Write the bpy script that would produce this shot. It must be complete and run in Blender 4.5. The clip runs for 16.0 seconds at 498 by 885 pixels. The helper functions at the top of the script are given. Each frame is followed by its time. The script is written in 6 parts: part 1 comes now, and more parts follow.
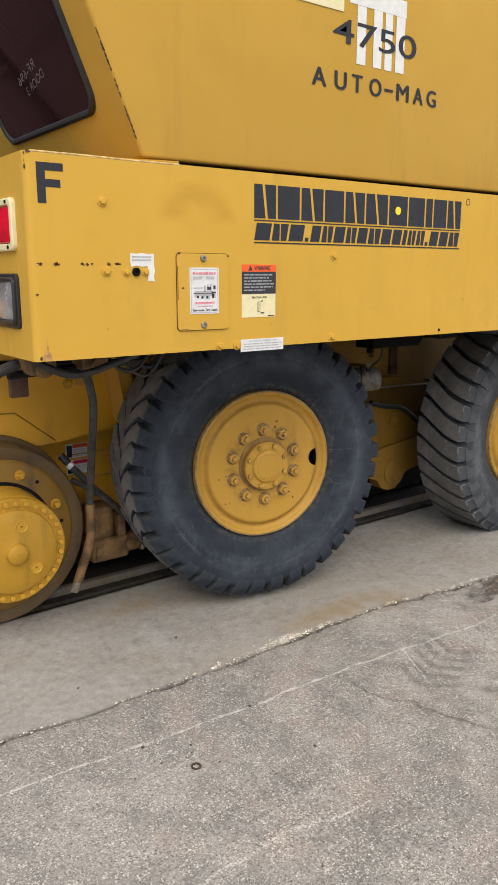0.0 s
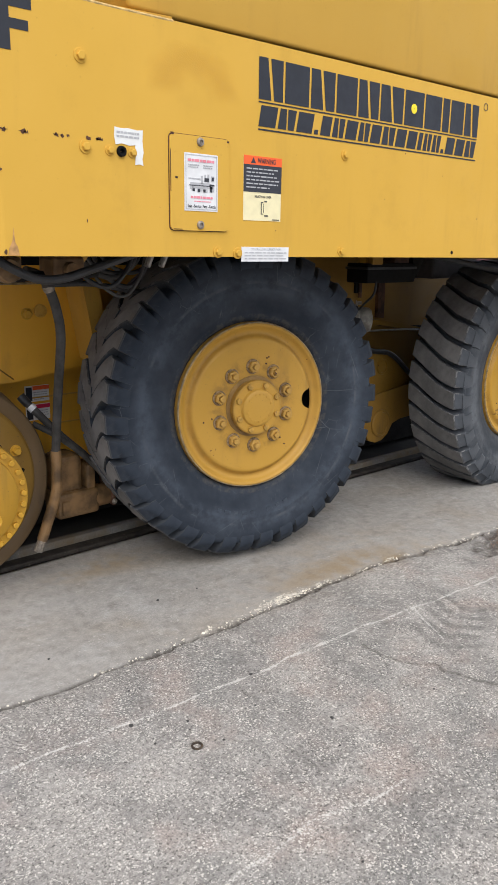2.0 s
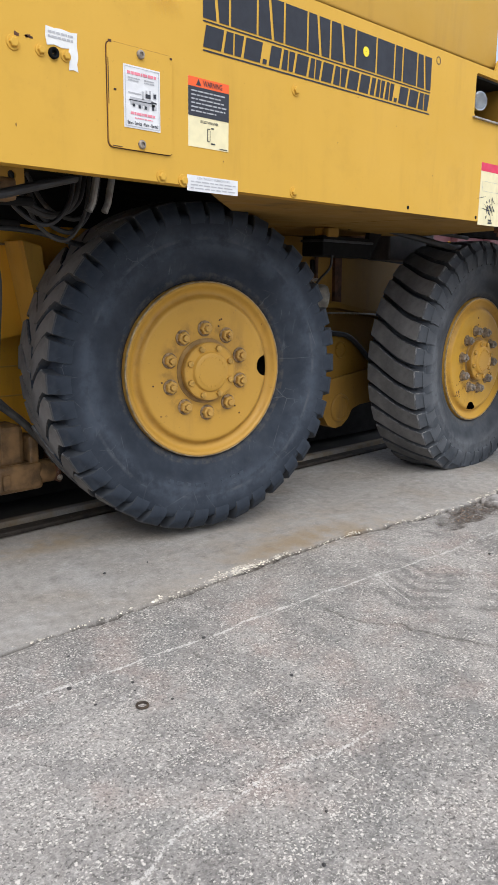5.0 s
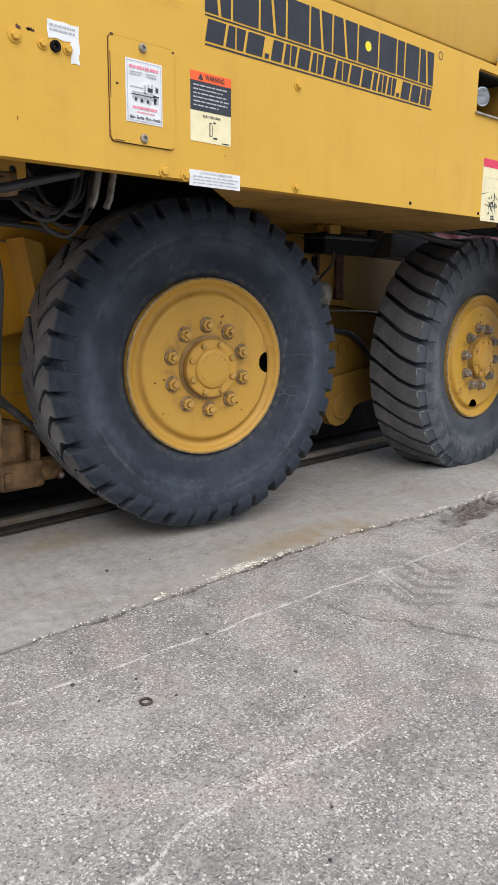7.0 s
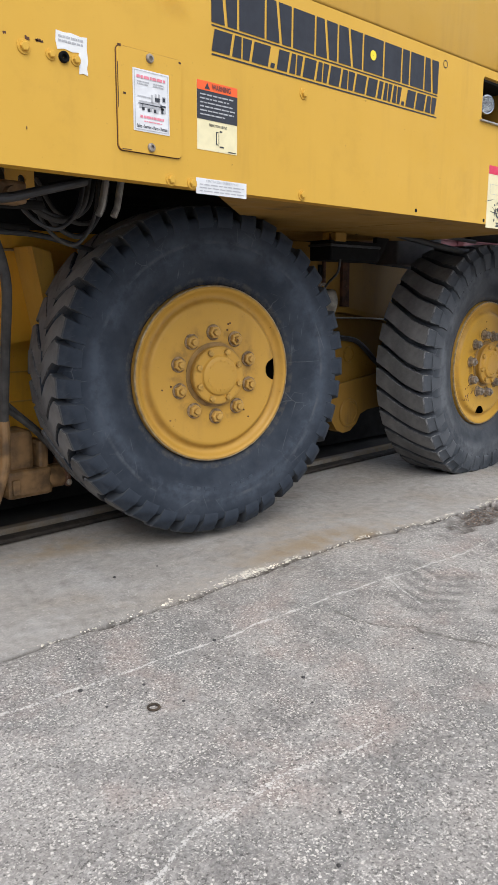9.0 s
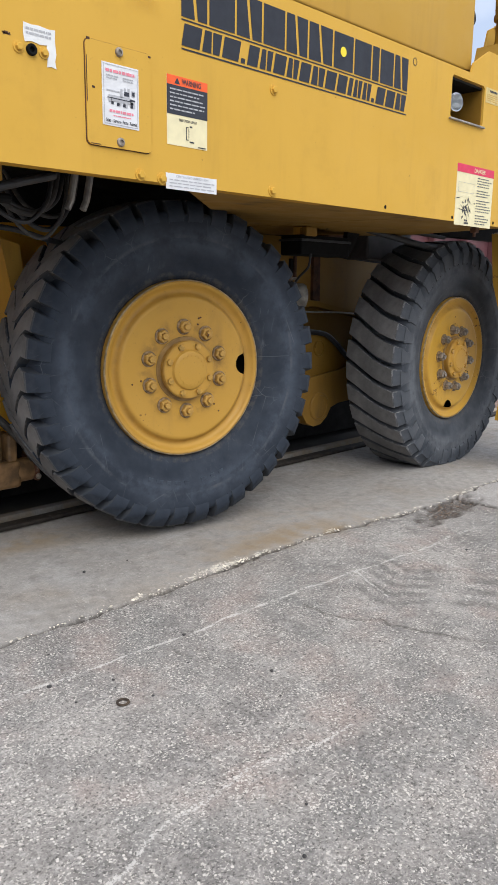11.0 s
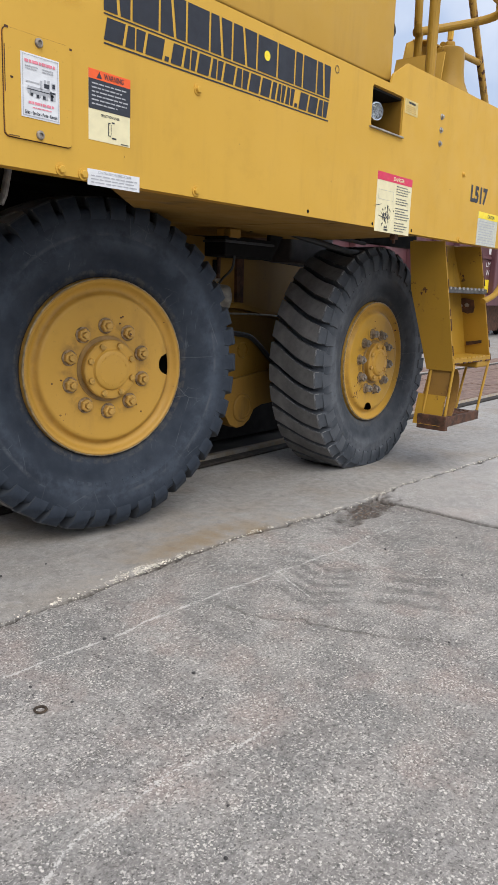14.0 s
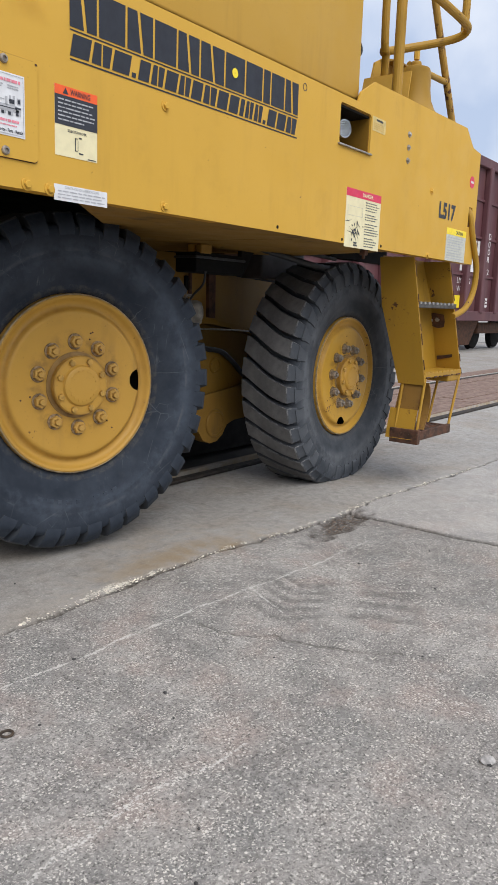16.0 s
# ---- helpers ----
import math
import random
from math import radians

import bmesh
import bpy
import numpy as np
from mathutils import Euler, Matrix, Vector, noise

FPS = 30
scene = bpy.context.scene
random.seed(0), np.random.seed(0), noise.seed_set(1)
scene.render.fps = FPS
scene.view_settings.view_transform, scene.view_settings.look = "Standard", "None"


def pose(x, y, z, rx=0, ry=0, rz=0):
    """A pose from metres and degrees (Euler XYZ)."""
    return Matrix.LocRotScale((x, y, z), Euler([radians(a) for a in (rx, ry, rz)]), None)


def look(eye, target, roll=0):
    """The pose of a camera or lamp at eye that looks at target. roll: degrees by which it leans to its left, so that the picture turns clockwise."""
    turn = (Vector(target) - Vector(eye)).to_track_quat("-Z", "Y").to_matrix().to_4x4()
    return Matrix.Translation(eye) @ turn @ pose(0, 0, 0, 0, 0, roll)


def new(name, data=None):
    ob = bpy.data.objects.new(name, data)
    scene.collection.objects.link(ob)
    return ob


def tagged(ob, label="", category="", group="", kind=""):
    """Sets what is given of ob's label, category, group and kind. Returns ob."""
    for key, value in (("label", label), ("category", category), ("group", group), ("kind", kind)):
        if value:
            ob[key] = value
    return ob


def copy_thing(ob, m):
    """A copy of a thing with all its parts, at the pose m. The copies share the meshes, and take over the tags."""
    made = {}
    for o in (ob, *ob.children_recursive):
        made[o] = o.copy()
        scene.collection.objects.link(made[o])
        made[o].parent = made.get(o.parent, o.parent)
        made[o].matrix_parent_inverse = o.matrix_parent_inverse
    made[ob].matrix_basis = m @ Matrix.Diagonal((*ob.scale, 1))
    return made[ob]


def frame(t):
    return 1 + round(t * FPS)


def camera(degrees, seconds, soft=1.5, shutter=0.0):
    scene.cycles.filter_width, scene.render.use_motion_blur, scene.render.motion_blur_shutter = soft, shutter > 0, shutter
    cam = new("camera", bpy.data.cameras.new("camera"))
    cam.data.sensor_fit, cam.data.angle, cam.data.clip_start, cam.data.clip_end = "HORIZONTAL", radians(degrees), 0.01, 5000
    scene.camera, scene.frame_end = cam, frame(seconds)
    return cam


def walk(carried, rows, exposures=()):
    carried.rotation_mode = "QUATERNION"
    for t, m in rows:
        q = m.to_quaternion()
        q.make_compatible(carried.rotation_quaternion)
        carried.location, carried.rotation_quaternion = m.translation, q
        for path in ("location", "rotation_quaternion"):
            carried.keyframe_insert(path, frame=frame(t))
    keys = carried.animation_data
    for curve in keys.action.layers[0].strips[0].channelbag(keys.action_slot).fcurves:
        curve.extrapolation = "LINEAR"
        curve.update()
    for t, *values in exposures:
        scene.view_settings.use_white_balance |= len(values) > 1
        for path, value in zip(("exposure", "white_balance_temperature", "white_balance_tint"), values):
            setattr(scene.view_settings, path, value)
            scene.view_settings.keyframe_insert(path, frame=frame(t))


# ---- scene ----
cam = camera(36.8, 16.0)
EXPOSURE = [(0.0, 0.42, 6950, 10), (1.0, 0.50, 6600, 10), (2.0, 0.55, 6430, 10), (3.5, 0.66, 6280, 10), (4.7, 0.56, 6260, 10), (8.0, 0.54, 6280, 10), (11.0, 0.49, 6280, 10), (12.5, 0.42, 6290, 10), (16.0, 0.30, 6310, 10)]
PATH = [
    (0, (-0.825, -2.197, 1.562), (0.336, -0.628, 1.124), 0.0),
    (0.5, (-0.829, -2.151, 1.512), (0.323, -0.585, 1.046), 0.1),
    (1, (-0.904, -2.062, 1.474), (0.264, -0.516, 0.98), 0.2),
    (1.5, (-0.933, -1.943, 1.421), (0.271, -0.431, 0.908), 0.4),
    (2, (-0.749, -1.809, 1.332), (0.512, -0.341, 0.827), 0.8),
    (2.5, (-0.602, -1.64, 1.179), (0.687, -0.182, 0.719), 1.7),
    (3, (-0.574, -1.568, 0.989), (0.725, -0.103, 0.579), 2.0),
    (3.5, (-0.595, -1.668, 0.993), (0.716, -0.207, 0.611), 1.8),
    (4, (-0.625, -1.735, 1.002), (0.705, -0.291, 0.619), 1.4),
    (4.5, (-0.653, -1.739, 1.027), (0.695, -0.318, 0.622), 0.9),
    (4.7, (-0.658, -1.766, 1.027), (0.691, -0.348, 0.614), 0.7),
    (7, (-0.659, -1.756, 1.01), (0.688, -0.337, 0.598), 0.5),
    (7.5, (-0.66, -1.756, 1.013), (0.683, -0.332, 0.605), 0.4),
    (8, (-0.663, -1.754, 1.005), (0.675, -0.322, 0.608), 0.3),
    (10.3, (-0.667, -1.772, 1.013), (0.672, -0.338, 0.624), 0.3),
    (10.5, (-0.665, -1.771, 1.021), (0.686, -0.351, 0.621), 0.5),
    (11, (-0.667, -1.773, 1.022), (0.721, -0.394, 0.608), 0.8),
    (11.5, (-0.662, -1.773, 1.021), (0.766, -0.439, 0.594), 1.2),
    (12, (-0.665, -1.781, 1.024), (0.798, -0.487, 0.593), 1.7),
    (12.5, (-0.656, -1.781, 1.015), (0.833, -0.515, 0.591), 1.9),
    (13, (-0.655, -1.776, 1.019), (0.851, -0.528, 0.599), 2.1),
    (13.5, (-0.658, -1.775, 1.02), (0.858, -0.538, 0.606), 2.2),
    (14, (-0.662, -1.771, 1.02), (0.863, -0.543, 0.615), 2.2),
    (14.5, (-0.658, -1.771, 1.019), (0.88, -0.554, 0.627), 2.2),
    (15, (-0.651, -1.776, 1.019), (0.901, -0.573, 0.639), 2.1),
    (15.5, (-0.65, -1.774, 1.016), (0.916, -0.585, 0.65), 2.1),
    (16, (-0.642, -1.776, 1.017), (0.928, -0.592, 0.655), 2.0),
]
walk(cam, [(t, look(eye, target, roll)) for t, eye, target, roll in PATH], EXPOSURE)

# ---- light ----
world = bpy.data.worlds.new("overcast_sky")
scene.world = world
world.use_nodes = True
wt = world.node_tree
wt.nodes.clear()
sky = wt.nodes.new("ShaderNodeTexSky")
sky.sky_type, sky.sun_disc = "NISHITA", False
sky.sun_elevation, sky.sun_rotation = radians(52), radians(208)
sky.dust_density, sky.air_density, sky.ozone_density = 4.0, 1.0, 1.0
cloud_co = wt.nodes.new("ShaderNodeTexCoord")
cloud = wt.nodes.new("ShaderNodeTexNoise")
cloud.inputs["Scale"].default_value, cloud.inputs["Detail"].default_value = 3.2, 6.0
cloud_ramp = wt.nodes.new("ShaderNodeValToRGB")
cloud_ramp.color_ramp.elements[0].position, cloud_ramp.color_ramp.elements[0].color = 0.40, (4.9, 5.7, 7.3, 1)
cloud_ramp.color_ramp.elements[1].position, cloud_ramp.color_ramp.elements[1].color = 0.60, (8.6, 8.8, 9.3, 1)
cloud_mix = wt.nodes.new("ShaderNodeMixRGB")
cloud_mix.inputs[0].default_value = 0.8
wbg = wt.nodes.new("ShaderNodeBackground")
wbg.inputs["Strength"].default_value = 0.1
wout = wt.nodes.new("ShaderNodeOutputWorld")
wt.links.new(cloud_co.outputs["Generated"], cloud.inputs["Vector"])
wt.links.new(cloud.outputs["Fac"], cloud_ramp.inputs["Fac"])
wt.links.new(sky.outputs["Color"], cloud_mix.inputs[1])
wt.links.new(cloud_ramp.outputs["Color"], cloud_mix.inputs[2])
wt.links.new(cloud_mix.outputs["Color"], wbg.inputs["Color"])
wt.links.new(wbg.outputs["Background"], wout.inputs["Surface"])
sun_data = bpy.data.lights.new("sun", "SUN")
sun_data.energy, sun_data.angle, sun_data.color = 2.1, radians(60), (1.0, 0.982, 0.950)
sun = new("sun", sun_data)
sun.matrix_world = look((-5.3, -10.0, 14.5), (0, 0, 0))


# ---- materials ----
class Nodes:
    """A short way to lay out a node material."""

    def __init__(self, name):
        self.mat = bpy.data.materials.new(name)
        self.mat.use_nodes = True
        self.tree = self.mat.node_tree
        self.bsdf = self.tree.nodes["Principled BSDF"]
        self.co = self.tree.nodes.new("ShaderNodeTexCoord").outputs["Object"]

    def put(self, socket, value):
        if hasattr(value, "links"):
            self.tree.links.new(value, socket)
        elif isinstance(value, tuple) and len(value) == 3 and socket.type == "RGBA":
            socket.default_value = (*value, 1)
        else:
            socket.default_value = value

    def noise(self, scale, detail=4.0, rough=0.55, stretch=None):
        n = self.tree.nodes.new("ShaderNodeTexNoise")
        vec = self.co
        if stretch:
            mp = self.tree.nodes.new("ShaderNodeMapping")
            mp.inputs["Scale"].default_value = stretch
            self.put(mp.inputs["Vector"], vec)
            vec = mp.outputs["Vector"]
        for k, v in (("Vector", vec), ("Scale", scale), ("Detail", detail), ("Roughness", rough)):
            self.put(n.inputs[k], v)
        return n.outputs["Fac"]

    def cells(self, scale, feature="F1", out="Distance"):
        n = self.tree.nodes.new("ShaderNodeTexVoronoi")
        n.feature = feature
        self.put(n.inputs["Vector"], self.co)
        n.inputs["Scale"].default_value = scale
        return n.outputs[out]

    def ramp(self, fac, lo, hi, a=0.0, b=1.0):
        n = self.tree.nodes.new("ShaderNodeMapRange")
        n.interpolation_type = "SMOOTHSTEP"
        for k, v in (("Value", fac), ("From Min", lo), ("From Max", hi), ("To Min", a), ("To Max", b)):
            self.put(n.inputs[k], v)
        return n.outputs["Result"]

    def mix(self, fac, a, b, kind="MIX"):
        n = self.tree.nodes.new("ShaderNodeMixRGB")
        n.blend_type = kind
        self.put(n.inputs[0], fac)
        self.put(n.inputs[1], a)
        self.put(n.inputs[2], b)
        return n.outputs[0]

    def math(self, op, a, b=0.0):
        n = self.tree.nodes.new("ShaderNodeMath")
        n.operation = op
        self.put(n.inputs[0], a)
        self.put(n.inputs[1], b)
        return n.outputs[0]

    def attr(self, name):
        n = self.tree.nodes.new("ShaderNodeAttribute")
        n.attribute_name = name
        return n.outputs["Fac"]

    def pick(self):
        return self.tree.nodes.new("ShaderNodeObjectInfo").outputs["Random"]

    def bump(self, height, strength=0.2, distance=0.002):
        n = self.tree.nodes.new("ShaderNodeBump")
        for k, v in (("Height", height), ("Strength", strength), ("Distance", distance)):
            self.put(n.inputs[k], v)
        self.put(self.bsdf.inputs["Normal"], n.outputs["Normal"])

    def done(self, color, rough=0.5, metal=0.0, **more):
        self.put(self.bsdf.inputs["Base Color"], color)
        self.put(self.bsdf.inputs["Roughness"], rough)
        self.put(self.bsdf.inputs["Metallic"], metal)
        for k, v in more.items():
            self.put(self.bsdf.inputs[k.replace("_", " ")], v)
        return self.mat


def paint(name, base, dirt=0.25, chips=0.0, rough=0.42, grime=(0.10, 0.065, 0.03), scale=1.0, gloss=0.30):
    """Enamel with faded patches, rain streaks, road dust and rusty chips."""
    n = Nodes(name)
    big = n.noise(1.3 * scale, 5)
    fade = n.mix(n.ramp(big, 0.35, 0.7, 0, 0.5), base, tuple(min(1, c * 1.12 + 0.015) for c in base))
    fade = n.mix(n.ramp(n.noise(0.6 * scale, 3), 0.45, 0.75, 0, 0.35), fade, tuple(c * 0.82 for c in base))
    streak = n.noise(9, 5, 0.6, (1.0, 1.0, 0.12))
    dusty = n.math("MULTIPLY", n.ramp(streak, 0.5, 0.78), n.ramp(n.noise(2.7, 4), 0.35, 0.7, 0, dirt))
    col = n.mix(dusty, fade, grime)
    smudge = n.math("MULTIPLY", n.ramp(n.noise(3.8 * scale, 6, 0.68), 0.52, 0.74), min(0.3, dirt * 0.85))
    col = n.mix(smudge, col, tuple(0.55 * c + 0.45 * g for c, g in zip(base, grime)))
    specks = n.math("MULTIPLY", n.ramp(n.noise(95, 3), 0.66, 0.74), dirt * 0.6)
    col = n.mix(specks, col, grime)
    if chips:
        chip = n.math("MULTIPLY", n.ramp(n.noise(26, 6, 0.65), 0.70 - 0.1 * chips, 0.73 - 0.1 * chips), n.ramp(n.noise(3.1, 3), 0.5, 0.62))
        col = n.mix(chip, col, (0.075, 0.03, 0.018))
    n.bump(n.mix(0.35, n.noise(55, 3), n.noise(260, 2)), 0.10, 0.002)
    return n.done(col, n.ramp(n.noise(7, 5), 0.3, 0.7, rough - 0.07, rough + 0.12), 0.0, Specular_IOR_Level=gloss)


YELLOW = (0.580, 0.340, 0.054)
mat_yellow = paint("yellow_enamel", YELLOW, 0.26, 0.0, 0.52, gloss=0.10)
mat_yellow_hood = paint("yellow_enamel_faded", (0.512, 0.301, 0.053), 0.18, 0.0, 0.52, gloss=0.10)
mat_yellow_worn = paint("yellow_enamel_worn", (0.52, 0.28, 0.026), 0.55, 0.55, 0.5)
# Base raised so the front frame looks lit under the overhang.
mat_yellow_greasy = paint("yellow_enamel_greasy", (0.72, 0.365, 0.032), 0.50, 0.12, 0.45, (0.12, 0.08, 0.045))
def rim_paint(name, base, chips):
    """Wheel enamel with road film, and crease shade painted in the groove, at the bead and round the hub."""
    mat = paint(name, base, 0.6, chips, 0.42, (0.15, 0.085, 0.035), 2.0)
    n = Nodes(name + "_crease_film")
    n.mat, n.tree = mat, mat.node_tree
    n.bsdf = n.tree.nodes["Principled BSDF"]
    n.co = n.tree.nodes.new("ShaderNodeTexCoord").outputs["Object"]
    sep = n.tree.nodes.new("ShaderNodeSeparateXYZ")
    n.put(sep.inputs[0], n.co)
    radius = n.math("SQRT", n.math("ADD", n.math("MULTIPLY", sep.outputs["X"], sep.outputs["X"]), n.math("MULTIPLY", sep.outputs["Z"], sep.outputs["Z"])))
    crease_film = n.math("MULTIPLY", n.ramp(radius, 0.278, 0.294), n.ramp(radius, 0.298, 0.318, 1, 0))
    crease_film = n.math("MAXIMUM", crease_film, n.math("MULTIPLY", n.ramp(radius, 0.100, 0.118), n.ramp(radius, 0.120, 0.150, 1, 0)))
    crease_film = n.math("MAXIMUM", crease_film, n.ramp(radius, 0.334, 0.350))
    nuts = n.math("MULTIPLY", n.ramp(radius, 0.128, 0.155), n.ramp(radius, 0.180, 0.225, 1, 0))
    crease_film = n.math("MAXIMUM", crease_film, n.math("MULTIPLY", nuts, n.ramp(n.noise(17, 5, 0.7), 0.44, 0.62)))
    crease_film = n.math("MULTIPLY", crease_film, n.ramp(n.noise(9, 5, 0.7), 0.3, 0.7, 0.12, 0.6))
    was = n.bsdf.inputs["Base Color"].links[0].from_socket
    n.put(n.bsdf.inputs["Base Color"], n.mix(crease_film, was, (0.17, 0.09, 0.03)))
    return mat


mat_rim = rim_paint("yellow_rim_enamel", (0.50, 0.276, 0.042), 0.45)


def rubber_material(name="blue_black_rubber", lo=(0.021, 0.027, 0.0375), hi=(0.061, 0.073, 0.092), scratch=0.32):
    n = Nodes(name)
    dust = n.ramp(n.noise(5, 6, 0.6), 0.35, 0.75, 0.0, 0.55)
    col = n.mix(dust, lo, hi)
    sep = n.tree.nodes.new("ShaderNodeSeparateXYZ")
    n.put(sep.inputs[0], n.co)
    radius = n.math("SQRT", n.math("ADD", n.math("MULTIPLY", sep.outputs["X"], sep.outputs["X"]), n.math("MULTIPLY", sep.outputs["Z"], sep.outputs["Z"])))
    ring = n.math("MULTIPLY", n.math("MULTIPLY", n.ramp(radius, 0.40, 0.46), n.ramp(radius, 0.48, 0.53, 1, 0)), n.ramp(n.noise(8, 6, 0.7), 0.36, 0.66, 0.05, 0.55))
    col = n.mix(ring, col, tuple(c * 1.35 for c in hi))
    col = n.mix(n.ramp(n.noise(16, 6, 0.7), 0.55, 0.78, 0, 0.30), col, (0.060, 0.064, 0.070))
    wobble = n.math("ADD", radius, n.math("MULTIPLY", n.math("SUBTRACT", n.noise(9, 4), 0.5), 0.012))
    seam = n.math("MULTIPLY", n.math("MULTIPLY", n.ramp(wobble, 0.468, 0.474), n.ramp(wobble, 0.476, 0.488, 1, 0)), n.ramp(n.noise(6, 6, 0.7), 0.42, 0.66, 0, 0.75))
    col = n.mix(seam, col, (0.10, 0.106, 0.115))
    bead = n.math("MULTIPLY", n.ramp(radius, 0.353, 0.361, 1, 0), n.ramp(n.noise(30, 5, 0.7), 0.42, 0.62, 0.0, 0.4))
    col = n.mix(bead, col, (0.11, 0.095, 0.075))
    scuff = n.math("MULTIPLY", n.ramp(n.noise(30, 4, 0.6, (2.5, 1, 0.25)), 0.62, 0.70), n.ramp(n.noise(5, 4), 0.5, 0.65, 0, 0.5))
    col = n.mix(scuff, col, (0.13, 0.135, 0.14))
    fine = n.math("MULTIPLY", n.ramp(n.cells(5.3, "DISTANCE_TO_EDGE"), 0.002, 0.010, 1, 0), n.ramp(n.noise(3.5, 5, 0.7), 0.48, 0.62, 0, scratch))
    fine2 = n.math("MULTIPLY", n.ramp(n.cells(14, "DISTANCE_TO_EDGE"), 0.002, 0.016, 1, 0), n.ramp(n.noise(6.5, 5, 0.7), 0.54, 0.66, 0, scratch))
    col = n.mix(n.math("MAXIMUM", fine, fine2), col, (0.17, 0.175, 0.18))
    n.bump(n.mix(0.5, n.noise(40, 4), n.noise(220, 3)), 0.35, 0.002)
    return n.done(col, n.ramp(n.noise(9, 4), 0.3, 0.7, 0.62, 0.85), 0.0, Specular_IOR_Level=0.22)


def tread_material():
    n = Nodes("worn_tread_rubber")
    dust = n.ramp(n.noise(11, 6, 0.65), 0.3, 0.75, 0.1, 0.8)
    col = n.mix(dust, (0.098, 0.095, 0.092), (0.215, 0.208, 0.200))
    col = n.mix(n.ramp(n.noise(70, 5, 0.7), 0.58, 0.75, 0, 0.5), col, (0.19, 0.18, 0.17))
    col = n.mix(1.0, col, n.ramp(n.pick(), 0.0, 1.0, 0.82, 1.15), "MULTIPLY")
    n.bump(n.mix(0.5, n.noise(60, 5), n.noise(25, 5)), 0.6, 0.004)
    return n.done(col, 0.85, 0.0, Specular_IOR_Level=0.3)


def worn_edge_material():
    n = Nodes("scuffed_lug_edge")
    col = n.mix(n.ramp(n.noise(24, 5, 0.7), 0.48, 0.70), (0.060, 0.060, 0.061), (0.21, 0.205, 0.20))
    n.bump(n.noise(70, 5), 0.5, 0.003)
    return n.done(col, 0.85, 0.0, Specular_IOR_Level=0.3)


def plain(name, color, rough=0.5, metal=0.0, vary=0.18, scale=30, bump=0.1, gloss=0.5):
    n = Nodes(name)
    col = n.mix(n.ramp(n.noise(scale, 5), 0.3, 0.7), tuple(c * (1 - vary) for c in color), tuple(min(1, c * (1 + vary)) for c in color))
    n.bump(n.noise(scale * 5, 3), bump, 0.001)
    return n.done(col, n.ramp(n.noise(scale * 0.6, 3), 0.3, 0.7, max(0.02, rough - 0.06), rough + 0.08), metal, Specular_IOR_Level=gloss)


def rust_material(name="rusty_brown_steel", lo=(0.035, 0.018, 0.011), hi=(0.13, 0.055, 0.028)):
    n = Nodes(name)
    col = n.mix(n.ramp(n.noise(14, 6, 0.65), 0.3, 0.7), lo, hi)
    col = n.mix(n.ramp(n.noise(60, 4), 0.6, 0.75, 0, 0.5), col, (0.2, 0.17, 0.13))
    n.bump(n.noise(90, 5), 0.4, 0.002)
    return n.done(col, 0.8, 0.15)


mat_rubber, mat_tread, mat_worn_edge = rubber_material(), tread_material(), worn_edge_material()
mat_lug_side = rubber_material("scuffed_lug_rubber", (0.030, 0.034, 0.040), (0.090, 0.094, 0.100), 0.2)
mat_rubber_dusty = rubber_material("dusty_grey_rubber", (0.041, 0.047, 0.056), (0.132, 0.139, 0.149), 0.42)
mat_rust = rust_material()
mat_rail = rust_material("worn_rail_steel", (0.018, 0.015, 0.012), (0.052, 0.041, 0.031))
mat_navy = plain("navy_vinyl", (0.012, 0.014, 0.021), 0.5, 0, 0.12)
mat_white = plain("white_vinyl", (0.70, 0.70, 0.68), 0.45, 0, 0.05)
mat_cream = plain("cream_vinyl", (0.74, 0.66, 0.40), 0.5, 0, 0.05)
mat_sheet = plain("printed_white_label", (0.68, 0.68, 0.68), 0.45, 0, 0.07)
mat_black_label = plain("black_label_ink", (0.022, 0.024, 0.032), 0.45, 0, 0.1)
mat_orange = plain("orange_label_ink", (0.80, 0.105, 0.015), 0.45, 0, 0.06)
mat_red_ink = plain("crimson_label_ink", (0.62, 0.02, 0.075), 0.45, 0, 0.06)
mat_pink_ink = plain("faded_red_label_ink", (0.70, 0.22, 0.27), 0.5, 0, 0.08)
mat_dark_ink = plain("faded_black_ink", (0.11, 0.11, 0.11), 0.5, 0, 0.25)
mat_grey_ink = plain("grey_label_ink", (0.40, 0.40, 0.41), 0.5, 0, 0.1)
mat_yellow_ink = plain("bright_yellow_vinyl", (0.86, 0.66, 0.02), 0.45, 0, 0.05)
mat_hose = plain("grey_black_hose", (0.050, 0.047, 0.044), 0.6, 0, 0.35, 20, 0.3, 0.3)
mat_cable = plain("black_cable", (0.018, 0.018, 0.019), 0.55, 0, 0.3, 30)
mat_steel = plain("dull_zinc_steel", (0.36, 0.34, 0.31), 0.45, 0.7, 0.25, 40)
mat_bolt_dirty = plain("dusty_painted_bolt", (0.44, 0.25, 0.045), 0.5, 0, 0.3, 60)
mat_dark_hole = plain("dark_socket", (0.008, 0.008, 0.008), 0.85, 0, 0.1, 30, 0.1, 0.1)
mat_black_frame = plain("black_plastic_bezel", (0.016, 0.016, 0.018), 0.4, 0, 0.15)
mat_gasket = plain("black_rubber_gasket", (0.02, 0.021, 0.023), 0.55, 0, 0.2)
mat_under = paint("dusty_frame_yellow", (0.54, 0.30, 0.05), 0.8, 0.2, 0.5, (0.10, 0.075, 0.05))
